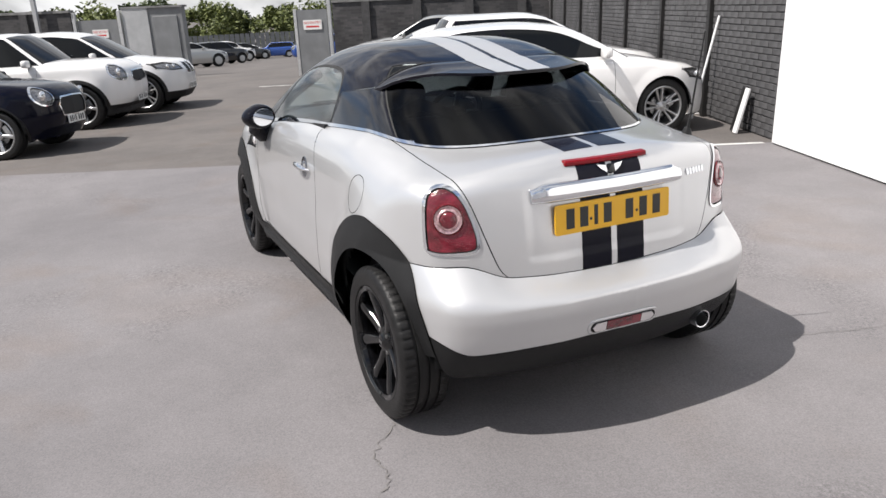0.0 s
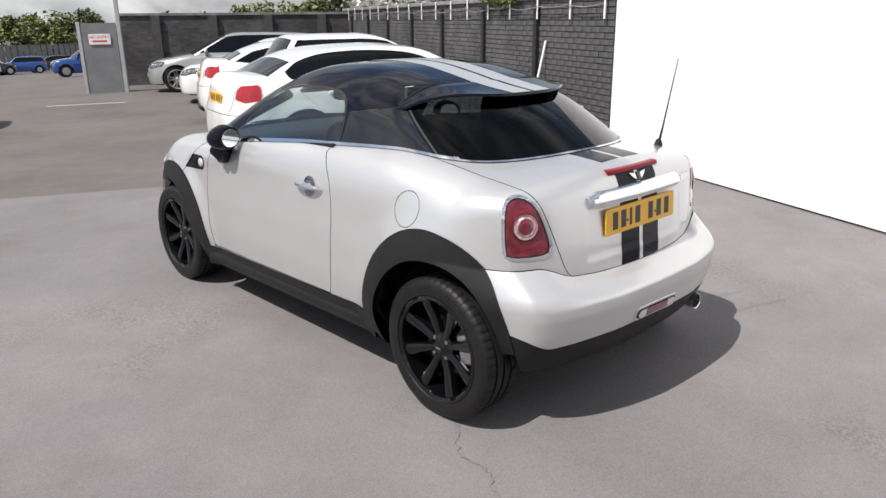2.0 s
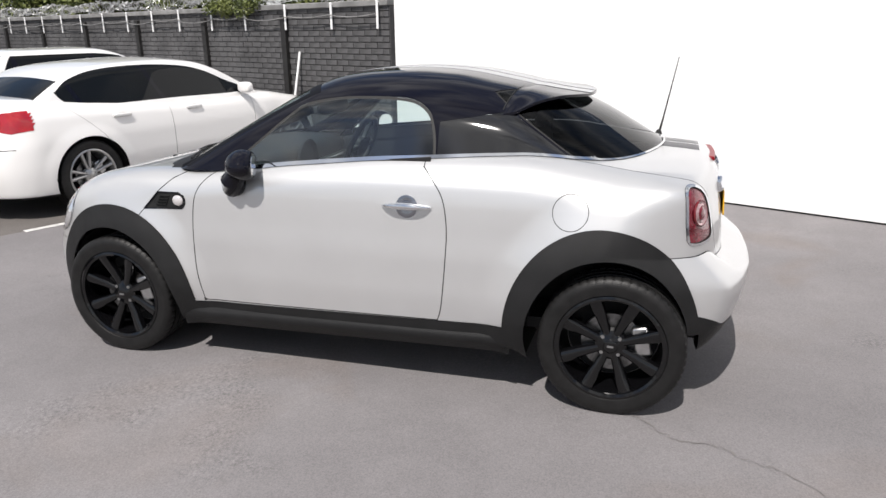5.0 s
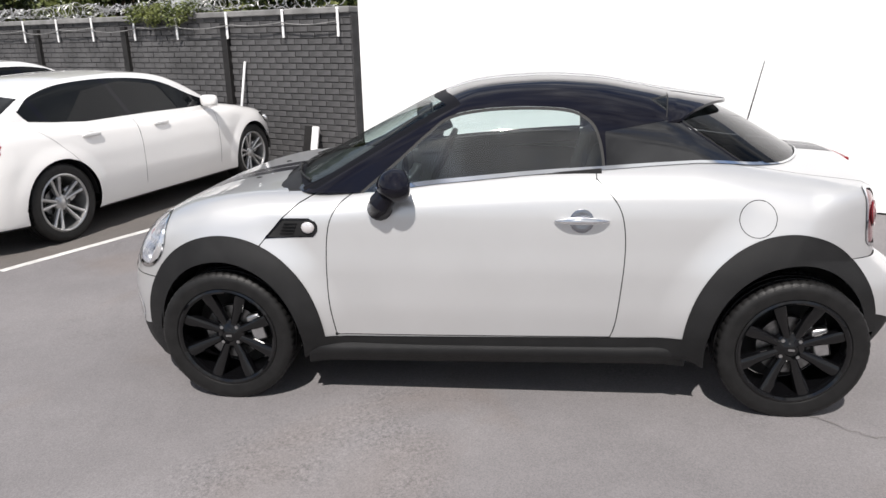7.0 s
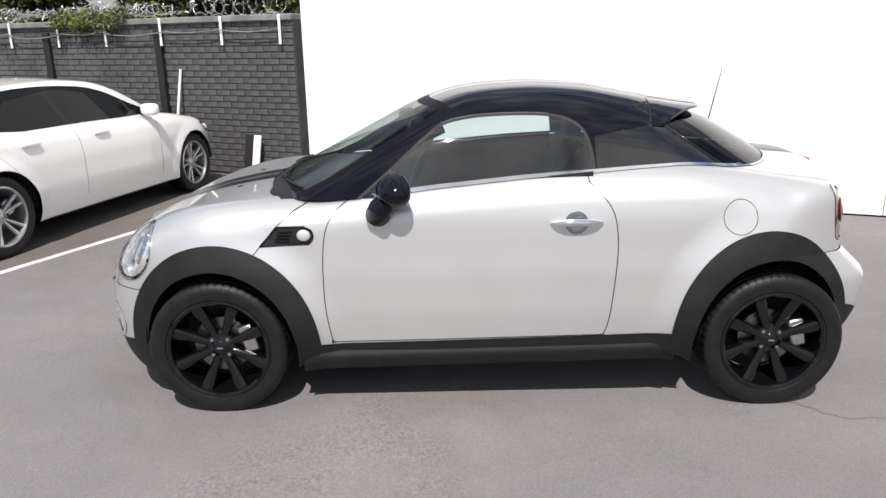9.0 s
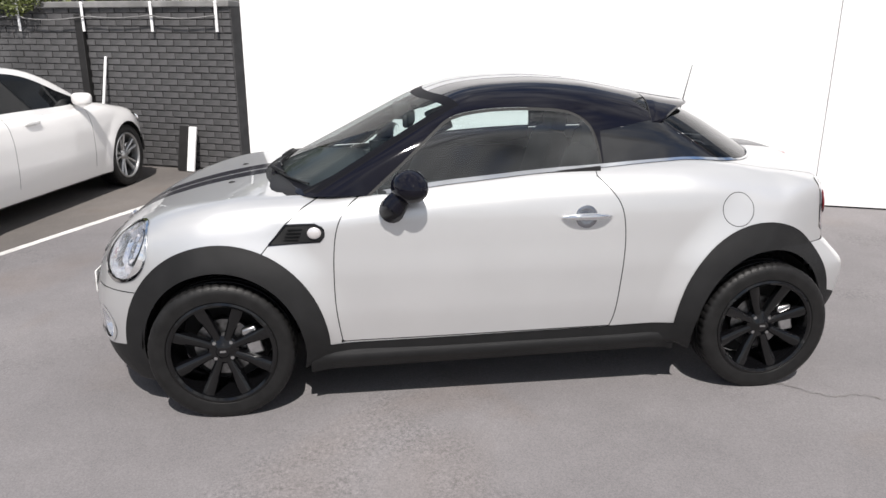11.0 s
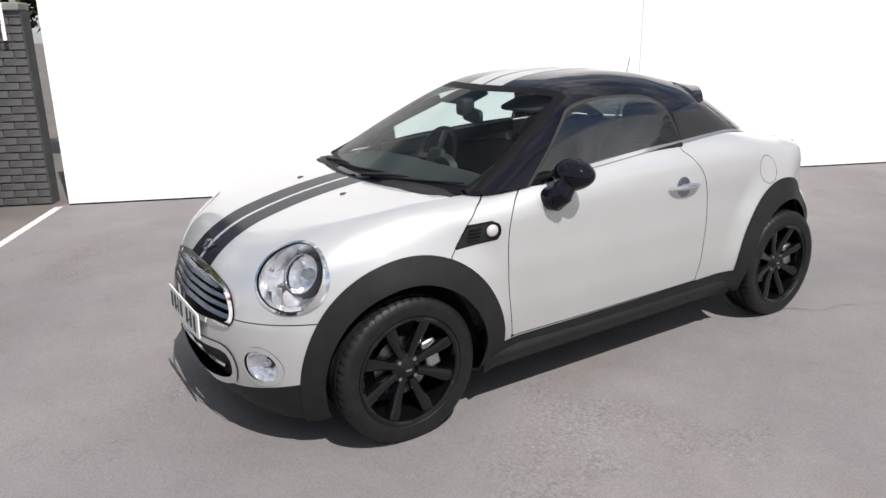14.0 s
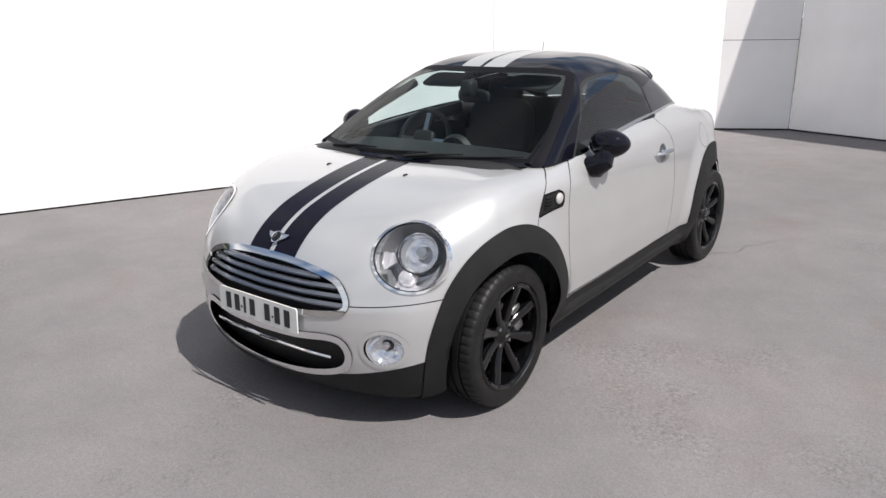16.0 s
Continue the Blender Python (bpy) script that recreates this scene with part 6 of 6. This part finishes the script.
    for flip in (False, True):
        skin("side_window", V, N, S("side"), CAR_GLASS, car, "dark side windows", both=False, flip=flip)
        for q in sp["pillars"]:
            sel = (lab == "pillar") & (np.abs(C[:, 1] - q) < 0.2)
            if sel.any():
                skin("pillar", V, N, Q[sel], PAINT_BLACK, car, "black window pillar", both=False, flip=flip)
    part("underbody", box(hw * 1.5, (yf - yr) * 0.85, 0.16, (0, (yf + yr) / 2, 0.30)), SEAM, car, "dark underbody")
    for s in (-1, 1):
        for y in (wb, -wb):
            if fine:
                build_wheel(car, s * (hw - 0.135), y, 12, rim_mat or ALLOY, spokes, r, r * 0.72, 0.215, r, twin=spokes == 10)
            else:
                w = part("wheel", lathe([(0.0, 0.09), (r * 0.6, 0.10), (r * 0.66, 0.09), (r * 0.72, 0.11), (r * 0.97, 0.10), (r, 0.06), (r, -0.1)], 28), RUBBER, car, "black road wheel")
                w.matrix_basis = pose(s * (hw - 0.14), y, r, 0, 0, 0 if s > 0 else 180)
                part("hub", lathe([(0.0, 0.105), (r * 0.3, 0.112), (r * 0.62, 0.105)], 20), rim_mat or ALLOY, w)
            bm = lathe([(0.0, s * (hw - 0.42)), (r + 0.04, s * (hw - 0.42)), (r + 0.04, s * (hw - 0.03))], 20, arc=180, m=Matrix.Translation((0, y, r)))
            part("wheel_well", bm, SEAM, car)
        m = part("door_mirror", soft_box(0.19, 0.10, 0.12, 0.6, Matrix.Translation((s * (hw + 0.0), sp["mirror"], belt + 0.045))), paint if sp.get("roof_mat", paint) is paint else PAINT_BLACK, car, "door mirror")
        part("mirror_stalk", box(0.12, 0.05, 0.04, (s * (hw - 0.10), sp["mirror"] + 0.01, belt + 0.01)), PAINT_BLACK, m)
        if fine:
            for y in sp["handles"]:
                p = on_skin(bF, (0, y, belt - 0.10), (s, 0, 0), 2)
                h = part("door_handle", soft_box(0.035, 0.20, 0.035, 0.5, Matrix.Translation(p + Vector((s * 0.012, 0, 0)))), paint, car, "painted door handle")
                part("handle_dish", soft_box(0.01, 0.11, 0.07, 0.8, Matrix.Translation(p)), paint, h)
    for y, z, m in ((yf - 0.02, 0.42, PLATE_WHITE), (yr + sp.get("plate_in", 0.06), sp.get("plate_z", 0.72), PLATE_YELLOW)):
        sgn = 1 if y > 0 else -1
        p = on_skin(bF, (0, 0, z), (0, sgn, 0), 3)
        plate(car, facing(p + Vector((0, sgn * 0.004, 0)), (0, sgn, 0.02)), m)
    return car


HEAD = [(0.45, 0.60), (0.50, 0.70), (0.72, 0.76), (0.84, 0.76), (0.84, 0.66), (0.70, 0.60)]
TAIL = [(0.585, 0.81), (0.59, 0.90), (0.635, 0.95), (0.76, 0.965), (0.86, 0.94), (0.87, 0.81), (0.72, 0.775)]
GRILL = [(0.03, 0.56), (0.03, 0.72), (0.20, 0.73), (0.26, 0.66), (0.22, 0.56)]
SALOON = dict(half=0.905, front=2.14, rear=-2.37, base=2.76, belt=0.95, wheel=0.33, deck=((2.4, 0.55), (2.14, 0.70), (1.9, 0.80), (1.5, 0.88), (0.95, 0.96), (0, 0.97), (-1.2, 1.02), (-1.7, 1.07), (-2.1, 1.08), (-2.36, 1.06), (-2.5, 0.95)),
              roof=((1.2, 1.16), (0.6, 1.26), (0.2, 1.33), (-0.3, 1.365), (-0.9, 1.345), (-1.4, 1.27), (-2.0, 1.12)), screen=(1.05, 1.95), back=(-1.98, 1.90), cab=(-1.3, 0.4), head=HEAD, tail=TAIL, grille=GRILL, doors=((0.74, 0.0), (-0.42, 0.0), (-1.02, -0.80)), pillars=(-0.42,), mirror=0.62, handles=(-0.12, -1.0), plate_z=0.80, low=0.215)
GLASS_LINE = loop_curve([(0.70, 0.955), (0.45, 1.095), (0.15, 1.22), (-0.15, 1.275), (-0.6, 1.295), (-1.05, 1.27), (-1.34, 1.20), (-1.48, 1.12), (-1.52, 1.08), (-1.46, 1.0), (-1.36, 0.955), (-0.3, 0.955)], 6)
ESTATE = dict(SALOON, rear=-2.4, deck=((2.4, 0.55), (2.14, 0.70), (1.9, 0.80), (1.5, 0.88), (0.95, 0.96), (0, 0.98), (-1.2, 1.0), (-2.0, 1.02), (-2.4, 1.02), (-2.6, 0.9)), roof=((1.2, 1.22), (0.6, 1.33), (0.2, 1.42), (-0.3, 1.47), (-1.2, 1.46), (-2.0, 1.42), (-2.4, 1.36)), back=(-2.36, 0.65), cab=(-1.7, 0.4), pillars=(-0.22, -1.15))
COUPE4 = dict(SALOON, roof=((1.2, 1.18), (0.6, 1.28), (0.2, 1.34), (-0.3, 1.375), (-0.9, 1.34), (-1.4, 1.25), (-2.0, 1.10)), pillars=(-0.55,))
SUV = dict(SALOON, half=0.90, front=2.12, rear=-2.25, belt=1.03, wheel=0.35, deck=((2.4, 0.68), (2.12, 0.82), (1.9, 0.92), (1.5, 0.98), (0.95, 1.04), (0, 1.05), (-1.5, 1.08), (-2.2, 1.08), (-2.4, 0.95)), roof=((1.2, 1.28), (0.6, 1.42), (0.2, 1.50), (-0.3, 1.545), (-1.2, 1.53), (-2.0, 1.47), (-2.4, 1.40)), screen=(1.12, 1.7), back=(-2.2, 0.7), cab=(-1.6, 0.45), low=0.36,
           head=[(0.42, 0.74), (0.47, 0.84), (0.70, 0.90), (0.84, 0.88), (0.84, 0.79), (0.70, 0.74)], grille=[(0.03, 0.66), (0.03, 0.86), (0.20, 0.87), (0.26, 0.80), (0.22, 0.66)], pillars=(-0.3, -1.2), arch=0.09, lift=0.12)
ring = [(0.61 + 0.14 * math.cos(a), 0.86 + 0.135 * math.sin(a)) for a in np.linspace(0, 2 * math.pi, 20, endpoint=False)]
COUNTRY = dict(SUV, half=0.89, front=2.06, lift=0.20, deck=((2.3, 0.84), (2.06, 0.97), (1.75, 1.04), (1.4, 1.08), (0.95, 1.10), (0, 1.08), (-1.5, 1.08), (-2.05, 1.08), (-2.3, 0.95)), rear=-2.05, base=2.595, head=ring, ring=CHROME, grille=[(-0.1, 0.68), (-0.1, 0.88), (0.30, 0.87), (0.37, 0.79), (0.33, 0.69)], screen=(1.0, 1.35), roof=((1.0, 1.36), (0.5, 1.52), (0.1, 1.55), (-0.6, 1.55), (-1.4, 1.53), (-2.1, 1.48)), pillars=(-0.2, -1.1))
ring2 = [(0.57 + 0.13 * math.cos(a), 0.74 + 0.125 * math.sin(a)) for a in np.linspace(0, 2 * math.pi, 20, endpoint=False)]
HATCH = dict(SALOON, half=0.86, front=1.92, rear=-1.90, base=2.495, belt=0.95, wheel=0.31, deck=((2.2, 0.66), (1.92, 0.80), (1.7, 0.88), (1.3, 0.95), (0.9, 0.98), (0, 0.97), (-1.5, 1.0), (-1.9, 1.0), (-2.1, 0.9)), roof=((1.0, 1.26), (0.5, 1.38), (0.1, 1.41), (-0.6, 1.41), (-1.3, 1.38), (-1.9, 1.32)), screen=(0.98, 1.3), back=(-1.85, 0.5), cab=(-1.3, 0.4), head=ring2, ring=CHROME, lift=0.12, grille=[(-0.1, 0.46), (-0.1, 0.73), (0.32, 0.72), (0.40, 0.62), (0.34, 0.47)], doors=((0.7, 0.0), (-0.5, 0.0)), handles=(-0.35,), pillars=(-0.45,), arch=0.06)

def settle(x, y, a, half=1.35):
    """A pose on the falling ground for a car at x, y heading along a."""
    d = Vector((-math.sin(radians(a)), math.cos(radians(a)), 0))
    e = Vector((d.y, -d.x, 0))
    f, r = fall(x + d.x * half, y + d.y * half), fall(x - d.x * half, y - d.y * half)
    u, v = fall(x + e.x * 0.75, y + e.y * 0.75), fall(x - e.x * 0.75, y - e.y * 0.75)
    pitch, roll = math.degrees(math.atan2(f - r, 2 * half)), math.degrees(math.atan2(v - u, 1.5))
    return pose(x, y, (f + r) / 2, 0, 0, a) @ pose(0, 0, 0, pitch, roll, 0)


plain_car("saloon_car", settle(3.35, 4.24, -103.2), "white four-door saloon parked nose to the brick wall", CAR_WHITE, dict(SALOON, rear=-2.2, glass=GLASS_LINE, lean=0.42, pillar=0.026, pillars=(-0.42, -1.30)))
SHORT = dict(ESTATE, front=1.95, rear=-1.75, base=2.5, back=(-1.70, 0.75), cab=(-1.1, 0.4))
plain_car("estate_car", settle(4.51, 6.05, -109), "white estate car parked nose to the brick wall", CAR_WHITE, SHORT)
SPORT = dict(COUPE4, rear=-2.25)
plain_car("coupe_car", settle(5.12, 8.16, -113), "white coupe parked nose to the brick wall", CAR_WHITE, SPORT)
plain_car("white_car", settle(6.32, 11.79, 62), "white car parked nose out by the wall", CAR_WHITE, SALOON, fine=False)
plain_car("silver_estate_car", settle(7.1, 15.4, 62), "silver estate car parked nose out by the far wall", CAR_SILVER, ESTATE)
plain_car("navy_hatchback", settle(-3.64, 8.0, -112), "dark navy small hatchback in a bay", CAR_NAVY, HATCH, spokes=5)
plain_car("white_crossover", settle(-2.74, 10.62, -110), "white crossover with black wheel arches in a bay", CAR_WHITE, COUNTRY, spokes=5)
plain_car("white_suv", settle(-1.745, 12.40, -110), "white sport utility car in a bay", CAR_WHITE, SUV)


# ---- far side of the yard ----
FAR_A, FAR_B = Vector((11.46, 16.02, 0)), Vector((5.45, 19.40, 0))
far_d = (FAR_B - FAR_A).normalized()
far_ang = math.degrees(math.atan2(far_d.y, far_d.x))


def far_at(u, z=0.0):
    """A place u metres along the far wall from its corner."""
    return FAR_A + far_d * u + Vector((0, 0, z))


def slab(name, u0, u1, h, m, label, thick=0.2, z0=0.0, out=0.0, kind="structure", bevel=0.0):
    ob = part(name, box(u1 - u0, thick, h, ((u1 - u0) / 2, 0, z0 + h / 2)), m, None, bevel=bevel)
    n = Vector((far_d.y, -far_d.x, 0))
    ob.matrix_basis = Matrix.Translation(far_at(u0) - n * out) @ pose(0, 0, 0, 0, 0, far_ang)
    return tagged(ob, label, "wall", kind=kind)


LW = (FAR_B - FAR_A).length
slab("wall_far", -0.3, LW - 0.22, 2.33, BRICK_FAR, "dark grey brick wall at the far end", 0.22, -0.55)
for u in (0.7, 2.3, 3.9, 5.5):
    slab("wall_pier", u, u + 0.25, 2.33, MORTAR, "dark brick pier", 0.12, -0.55, out=0.14)
slab("wall_cap", -0.3, LW - 0.22, 0.07, COPING, "grey coping of the far wall", 0.30, 1.78)
slab("gate_leaf", LW - 0.58, LW + 0.28, 1.80, CABIN_GREY, "grey sheet steel gate leaf standing open", 0.06, -0.2, out=2.6)
slab("gate_frame", LW + 0.28, LW + 0.36, 1.85, GALV, "pale steel gate frame", 0.09, -0.22, out=2.6)
slab("gate_post", LW - 0.70, LW - 0.60, 4.2, PALE_STEEL, "tall pale gate post", 0.10, -0.4, bevel=0.01, out=2.6)


def notice(u, z, out=0.06):
    n = Vector((far_d.y, -far_d.x, 0))
    s = thing("notice", facing(far_at(u, z) - n * out, -n), "small white notice with red lettering on a steel gate", "sign")
    part("panel", prism(loop_round(0.52, 0.26, 0.02), 0.008), SIGN_WHITE, s)
    words = bpy.data.curves.new("words", "FONT")
    words.body, words.size, words.align_x, words.align_y, words.extrude = "NO ENTRY", 0.098, "CENTER", "CENTER", 0.001
    words.materials.append(SIGN_RED)
    w = new("words", words)
    w.parent = s
    w.matrix_basis = Matrix.Translation((0, 0.05, 0.010))
    part("bar", box(0.36, 0.045, 0.002, (0, -0.05, 0.009)), SIGN_RED, s)
    return s


notice(LW - 0.16, 1.20, 2.65)
# beyond the gate opening: grey cabin, and brick wall behind the bays
O = LW + 4.62
slab("wall_cabin", O, O + 1.1, 2.45, CABIN_GREY, "grey site cabin beside the gate", 0.30, -0.6, out=-0.15)
slab("cabin_roof", O - 0.05, O + 1.95, 0.06, COPING, "flat cabin roof", 0.42, 1.85, out=-0.15)
slab("cabin_wing", O + 1.1, O + 1.95, 2.45, PALE_STEEL, "pale grey steel side of the cabin", 0.34, -0.6, out=-0.13)
slab("cabin_door", O + 0.16, O + 0.94, 2.0, CABIN_GREY, "grey steel cabin door", 0.04, -0.4, out=0.02, bevel=0.01)
slab("gate_leaf", O + 2.1, O + 3.45, 2.2, CABIN_GREY, "grey sheet steel gate leaf", 0.06, -0.65)
slab("gate_post", O + 1.98, O + 2.08, 2.5, GALV, "galvanised gate post", 0.1, -0.7, out=0.05)
slab("gate_post", O + 3.47, O + 3.57, 2.5, PALE_STEEL, "galvanised gate post", 0.1, -0.7, out=0.05)
notice(O + 2.72, 1.13, 0.05)
slab("lamp_post", O + 4.55, O + 4.67, 4.5, PALE_STEEL, "pale steel lamp post by the wall", 0.12, -0.7, out=0.3)
slab("wall_far_2", O + 3.6, O + 20, 2.6, BRICK_FAR, "dark grey brick wall behind the parking bays", 0.22, -0.8)
slab("wall_cap", O + 3.6, O + 20, 0.08, COPING, "grey coping of the wall", 0.30, 1.8)
for u in (5.0, 7.0, 9.0, 11.0, 13.0):
    slab("wall_pier", O + u, O + u + 0.25, 2.6, MORTAR, "dark brick pier", 0.12, -0.8, out=0.14)
# boundary fence of the far car park
bm = bmesh.new()
for k in range(160):
    box(0.50, 0.03, 2.4, (-35 + k * 0.6, 88 + 0.02 * math.sin(k), -1.9), bm)
box(96, 0.04, 0.06, (12, 88.05, -1.2), bm)
tagged(part("far_fence", bm, CABIN_GREY, smooth=False), "grey palisade fence of the far car park", "fence", kind="stuff")
for x, y, a, m, sp, hue in (
        (3.35, 38.0, -75, CAR_SILVER, SALOON, "silver"), (6.2, 45.8, -72, CAR_BLACK, HATCH, "black"), (8.1, 53.6, -76, CAR_WHITE, SUV, "white"),
        (11.4, 63.3, -80, CAR_BLACK, ESTATE, "black"), (13.2, 70.3, -80, CAR_WHITE, SALOON, "white"), (14.7, 66.3, 75, CAR_BLUE, HATCH, "blue"),
        (17.2, 76.0, 82, CAR_GREY, SUV, "grey"), (20.9, 79.0, 85, CAR_WHITE, SALOON, "white"), (18.4, 71.5, 80, CAR_BLACK, ESTATE, "black"),
        (11.25, 39.3, 78, CAR_BLUE, HATCH, "bright blue")):
    plain_car("far_car", settle(x, y, a), hue + " car parked beyond the open gate", m, sp, fine=False, group="cars beyond the gate")


# ---- trees and ivy ----
def leaf_cloud(blobs, n, size, seed, m):
    """Many small leaves in and on a set of uneven lumps."""
    r = random.Random(seed)
    verts, faces = [], []
    for _ in range(n):
        c, q = blobs[r.randrange(len(blobs))]
        d = Vector((r.gauss(0, 1), r.gauss(0, 1), r.gauss(0, 1))).normalized() * q * (r.random() ** 0.35) * r.uniform(0.8, 1.12)
        p = Vector(c) + Vector((d.x, d.y, d.z * 0.85))
        u = Vector((r.gauss(0, 1), r.gauss(0, 1), r.gauss(0, 0.6))).normalized()
        v = u.cross(Vector((r.gauss(0, 1), r.gauss(0, 1), r.gauss(0, 1)))).normalized()
        s = size * r.uniform(0.6, 1.4)
        i = len(verts)
        verts += [p - u * s, p + v * s * 0.5, p + u * s, p - v * s * 0.5]
        faces.append((i, i + 1, i + 2, i + 3))
    me = bpy.data.meshes.new("crown")
    me.from_pydata([tuple(v) for v in verts], [], faces)
    me.materials.append(m)
    return me


def tree(at, h, spread, n, size, seed, m, label, group, low=0.45, lumps=11):
    r = random.Random(seed)
    t = thing("tree", Matrix.Translation(at), label, "tree", group)
    bm = tube([(0, 0, -0.05), (0.05 * spread, 0, h * 0.3), (0, 0.06 * spread, h * 0.55), (0.1, 0, h * 0.85)], [0.06 * h * 0.4, 0.05 * h * 0.4, 0.035 * h * 0.4, 0.01], 8)
    blobs = []
    for k in range(lumps):
        a = r.uniform(0, 2 * math.pi)
        q = Vector((math.cos(a) * spread * r.uniform(0.2, 0.8), math.sin(a) * spread * r.uniform(0.2, 0.8), h * r.uniform(low, 0.95)))
        blobs.append((q, spread * r.uniform(0.28, 0.5)))
        tube([(0, 0, h * r.uniform(0.25, 0.5)), q * 0.6 + Vector((0, 0, h * 0.2)), q], [0.02 * h * 0.3, 0.012 * h * 0.3, 0.004], 6, bm)
    part("trunk", bm, BARK, t)
    c = new("crown", leaf_cloud(blobs, n, size, seed, m))
    c.parent = t
    return t


rng = random.Random(11)
for k in range(16):
    s = 1.2 + k * 1.0
    p = along(s + rng.uniform(-0.3, 0.3), -1.5 - rng.uniform(0, 1.6))
    tree(p + Vector((0, 0, fall(p.x, p.y))), rng.uniform(3.0, 3.8) + 0.7 * (k > 5), rng.uniform(1.2, 1.65) + 0.3 * (k > 5), 4200, 0.065, 50 + k, LEAF if k % 3 else LEAF_DARK, "leafy green bush rising behind the brick wall", "bushes behind the wall")
for k in range(4):
    p = far_at(k * 0.9 - 1.6) + Vector((far_d.y, -far_d.x, 0)) * rng.uniform(2, 4)
    tree(p + Vector((0, 0, fall(p.x, p.y))), rng.uniform(2.5, 3.2), rng.uniform(1.0, 1.5), 1900, 0.09, 80 + k, LEAF if k % 2 else LEAF_DARK, "leafy green bush behind the far wall", "bushes behind the far wall")
for k in range(26):
    x = -50 + k * 4.6
    y = 96 + rng.uniform(-3, 8)
    tree((x + rng.uniform(-1, 1), y, fall(x, y)), rng.uniform(5.6, 7.8), rng.uniform(3.2, 4.4), 3400, 0.30, 120 + k, LEAF if k % 3 else LEAF_DARK, "distant green tree behind the far car park", "far trees", 0.10, 18)
# hedge along the far fence
r = random.Random(9)
blobs = [((-40 + 1.15 * k, 92 + r.uniform(-1.5, 1.5), -3.0 + r.uniform(0.2, 3.6)), r.uniform(1.2, 2.0)) for k in range(90)]
hedge = new("hedge", leaf_cloud(blobs, 16000, 0.24, 8, LEAF))
tagged(hedge, "dense green hedge behind the far fence", "hedge", kind="stuff")
# ivy over the coping
r = random.Random(3)
blobs = [(along(2.55 + 0.16 * k, 0.06 + r.uniform(-0.03, 0.05), 2.0 - 0.05 * (k % 3)), 0.16) for k in range(8)]
ivy = new("ivy", leaf_cloud(blobs, 2200, 0.024, 5, LEAF))
tagged(ivy, "green ivy trailing over the wall top", "ivy", kind="stuff")

# ---- bricks of the side wall ----
brick_me = bpy.data.meshes.new("brick")
bm = box(0.024, 0.212, 0.063)
bmesh.ops.bevel(bm, geom=[e for e in bm.edges], offset=0.003, segments=1, affect="EDGES")
bm.to_mesh(brick_me)
bm.free()
brick_me.materials.append(BRICK)
rb = random.Random(21)
verts, faces = [], []
base = [v.co.copy() for v in brick_me.vertices]
polys = [tuple(p.vertices) for p in brick_me.polygons]
turn = pose(0, 0, 0, 0, 0, TURN_WALL)
inv = wall.matrix_basis.inverted()
for row in range(25):
    z = 0.045 + row * 0.0752
    for k in range(76):
        s = -0.118 + 0.1125 + (k + (0.5 if row % 2 else 0)) * 0.2245
        if s > LEN - 0.3:
            continue
        m = inv @ Matrix.Translation(along(s, -0.005 + rb.uniform(-0.003, 0.003), z + rb.uniform(-0.0015, 0.0015))) @ turn @ pose(0, 0, 0, 0, 0, rb.uniform(-0.5, 0.5))
        if s < 2.6:
            o = new("brick", brick_me)
            o.parent = wall
            o.matrix_basis = m
        else:
            i = len(verts)
            verts += [tuple(m @ v) for v in base]
            faces += [tuple(i + q for q in f) for f in polys]
me = bpy.data.meshes.new("bricks")
me.from_pydata(verts, [], faces)
me.materials.append(BRICK)
half_me = brick_me.copy()
for v in half_me.vertices:
    v.co.y *= 0.47
for row in range(1, 25, 2):
    o = new("brick", half_me)
    o.parent = wall
    o.matrix_basis = inv @ Matrix.Translation(along(-0.062, 0.001, 0.045 + row * 0.0752)) @ turn
rest = new("bricks", me)
rest.parent = wall
tagged(rest, "painted bricks farther along the wall", kind="stuff")
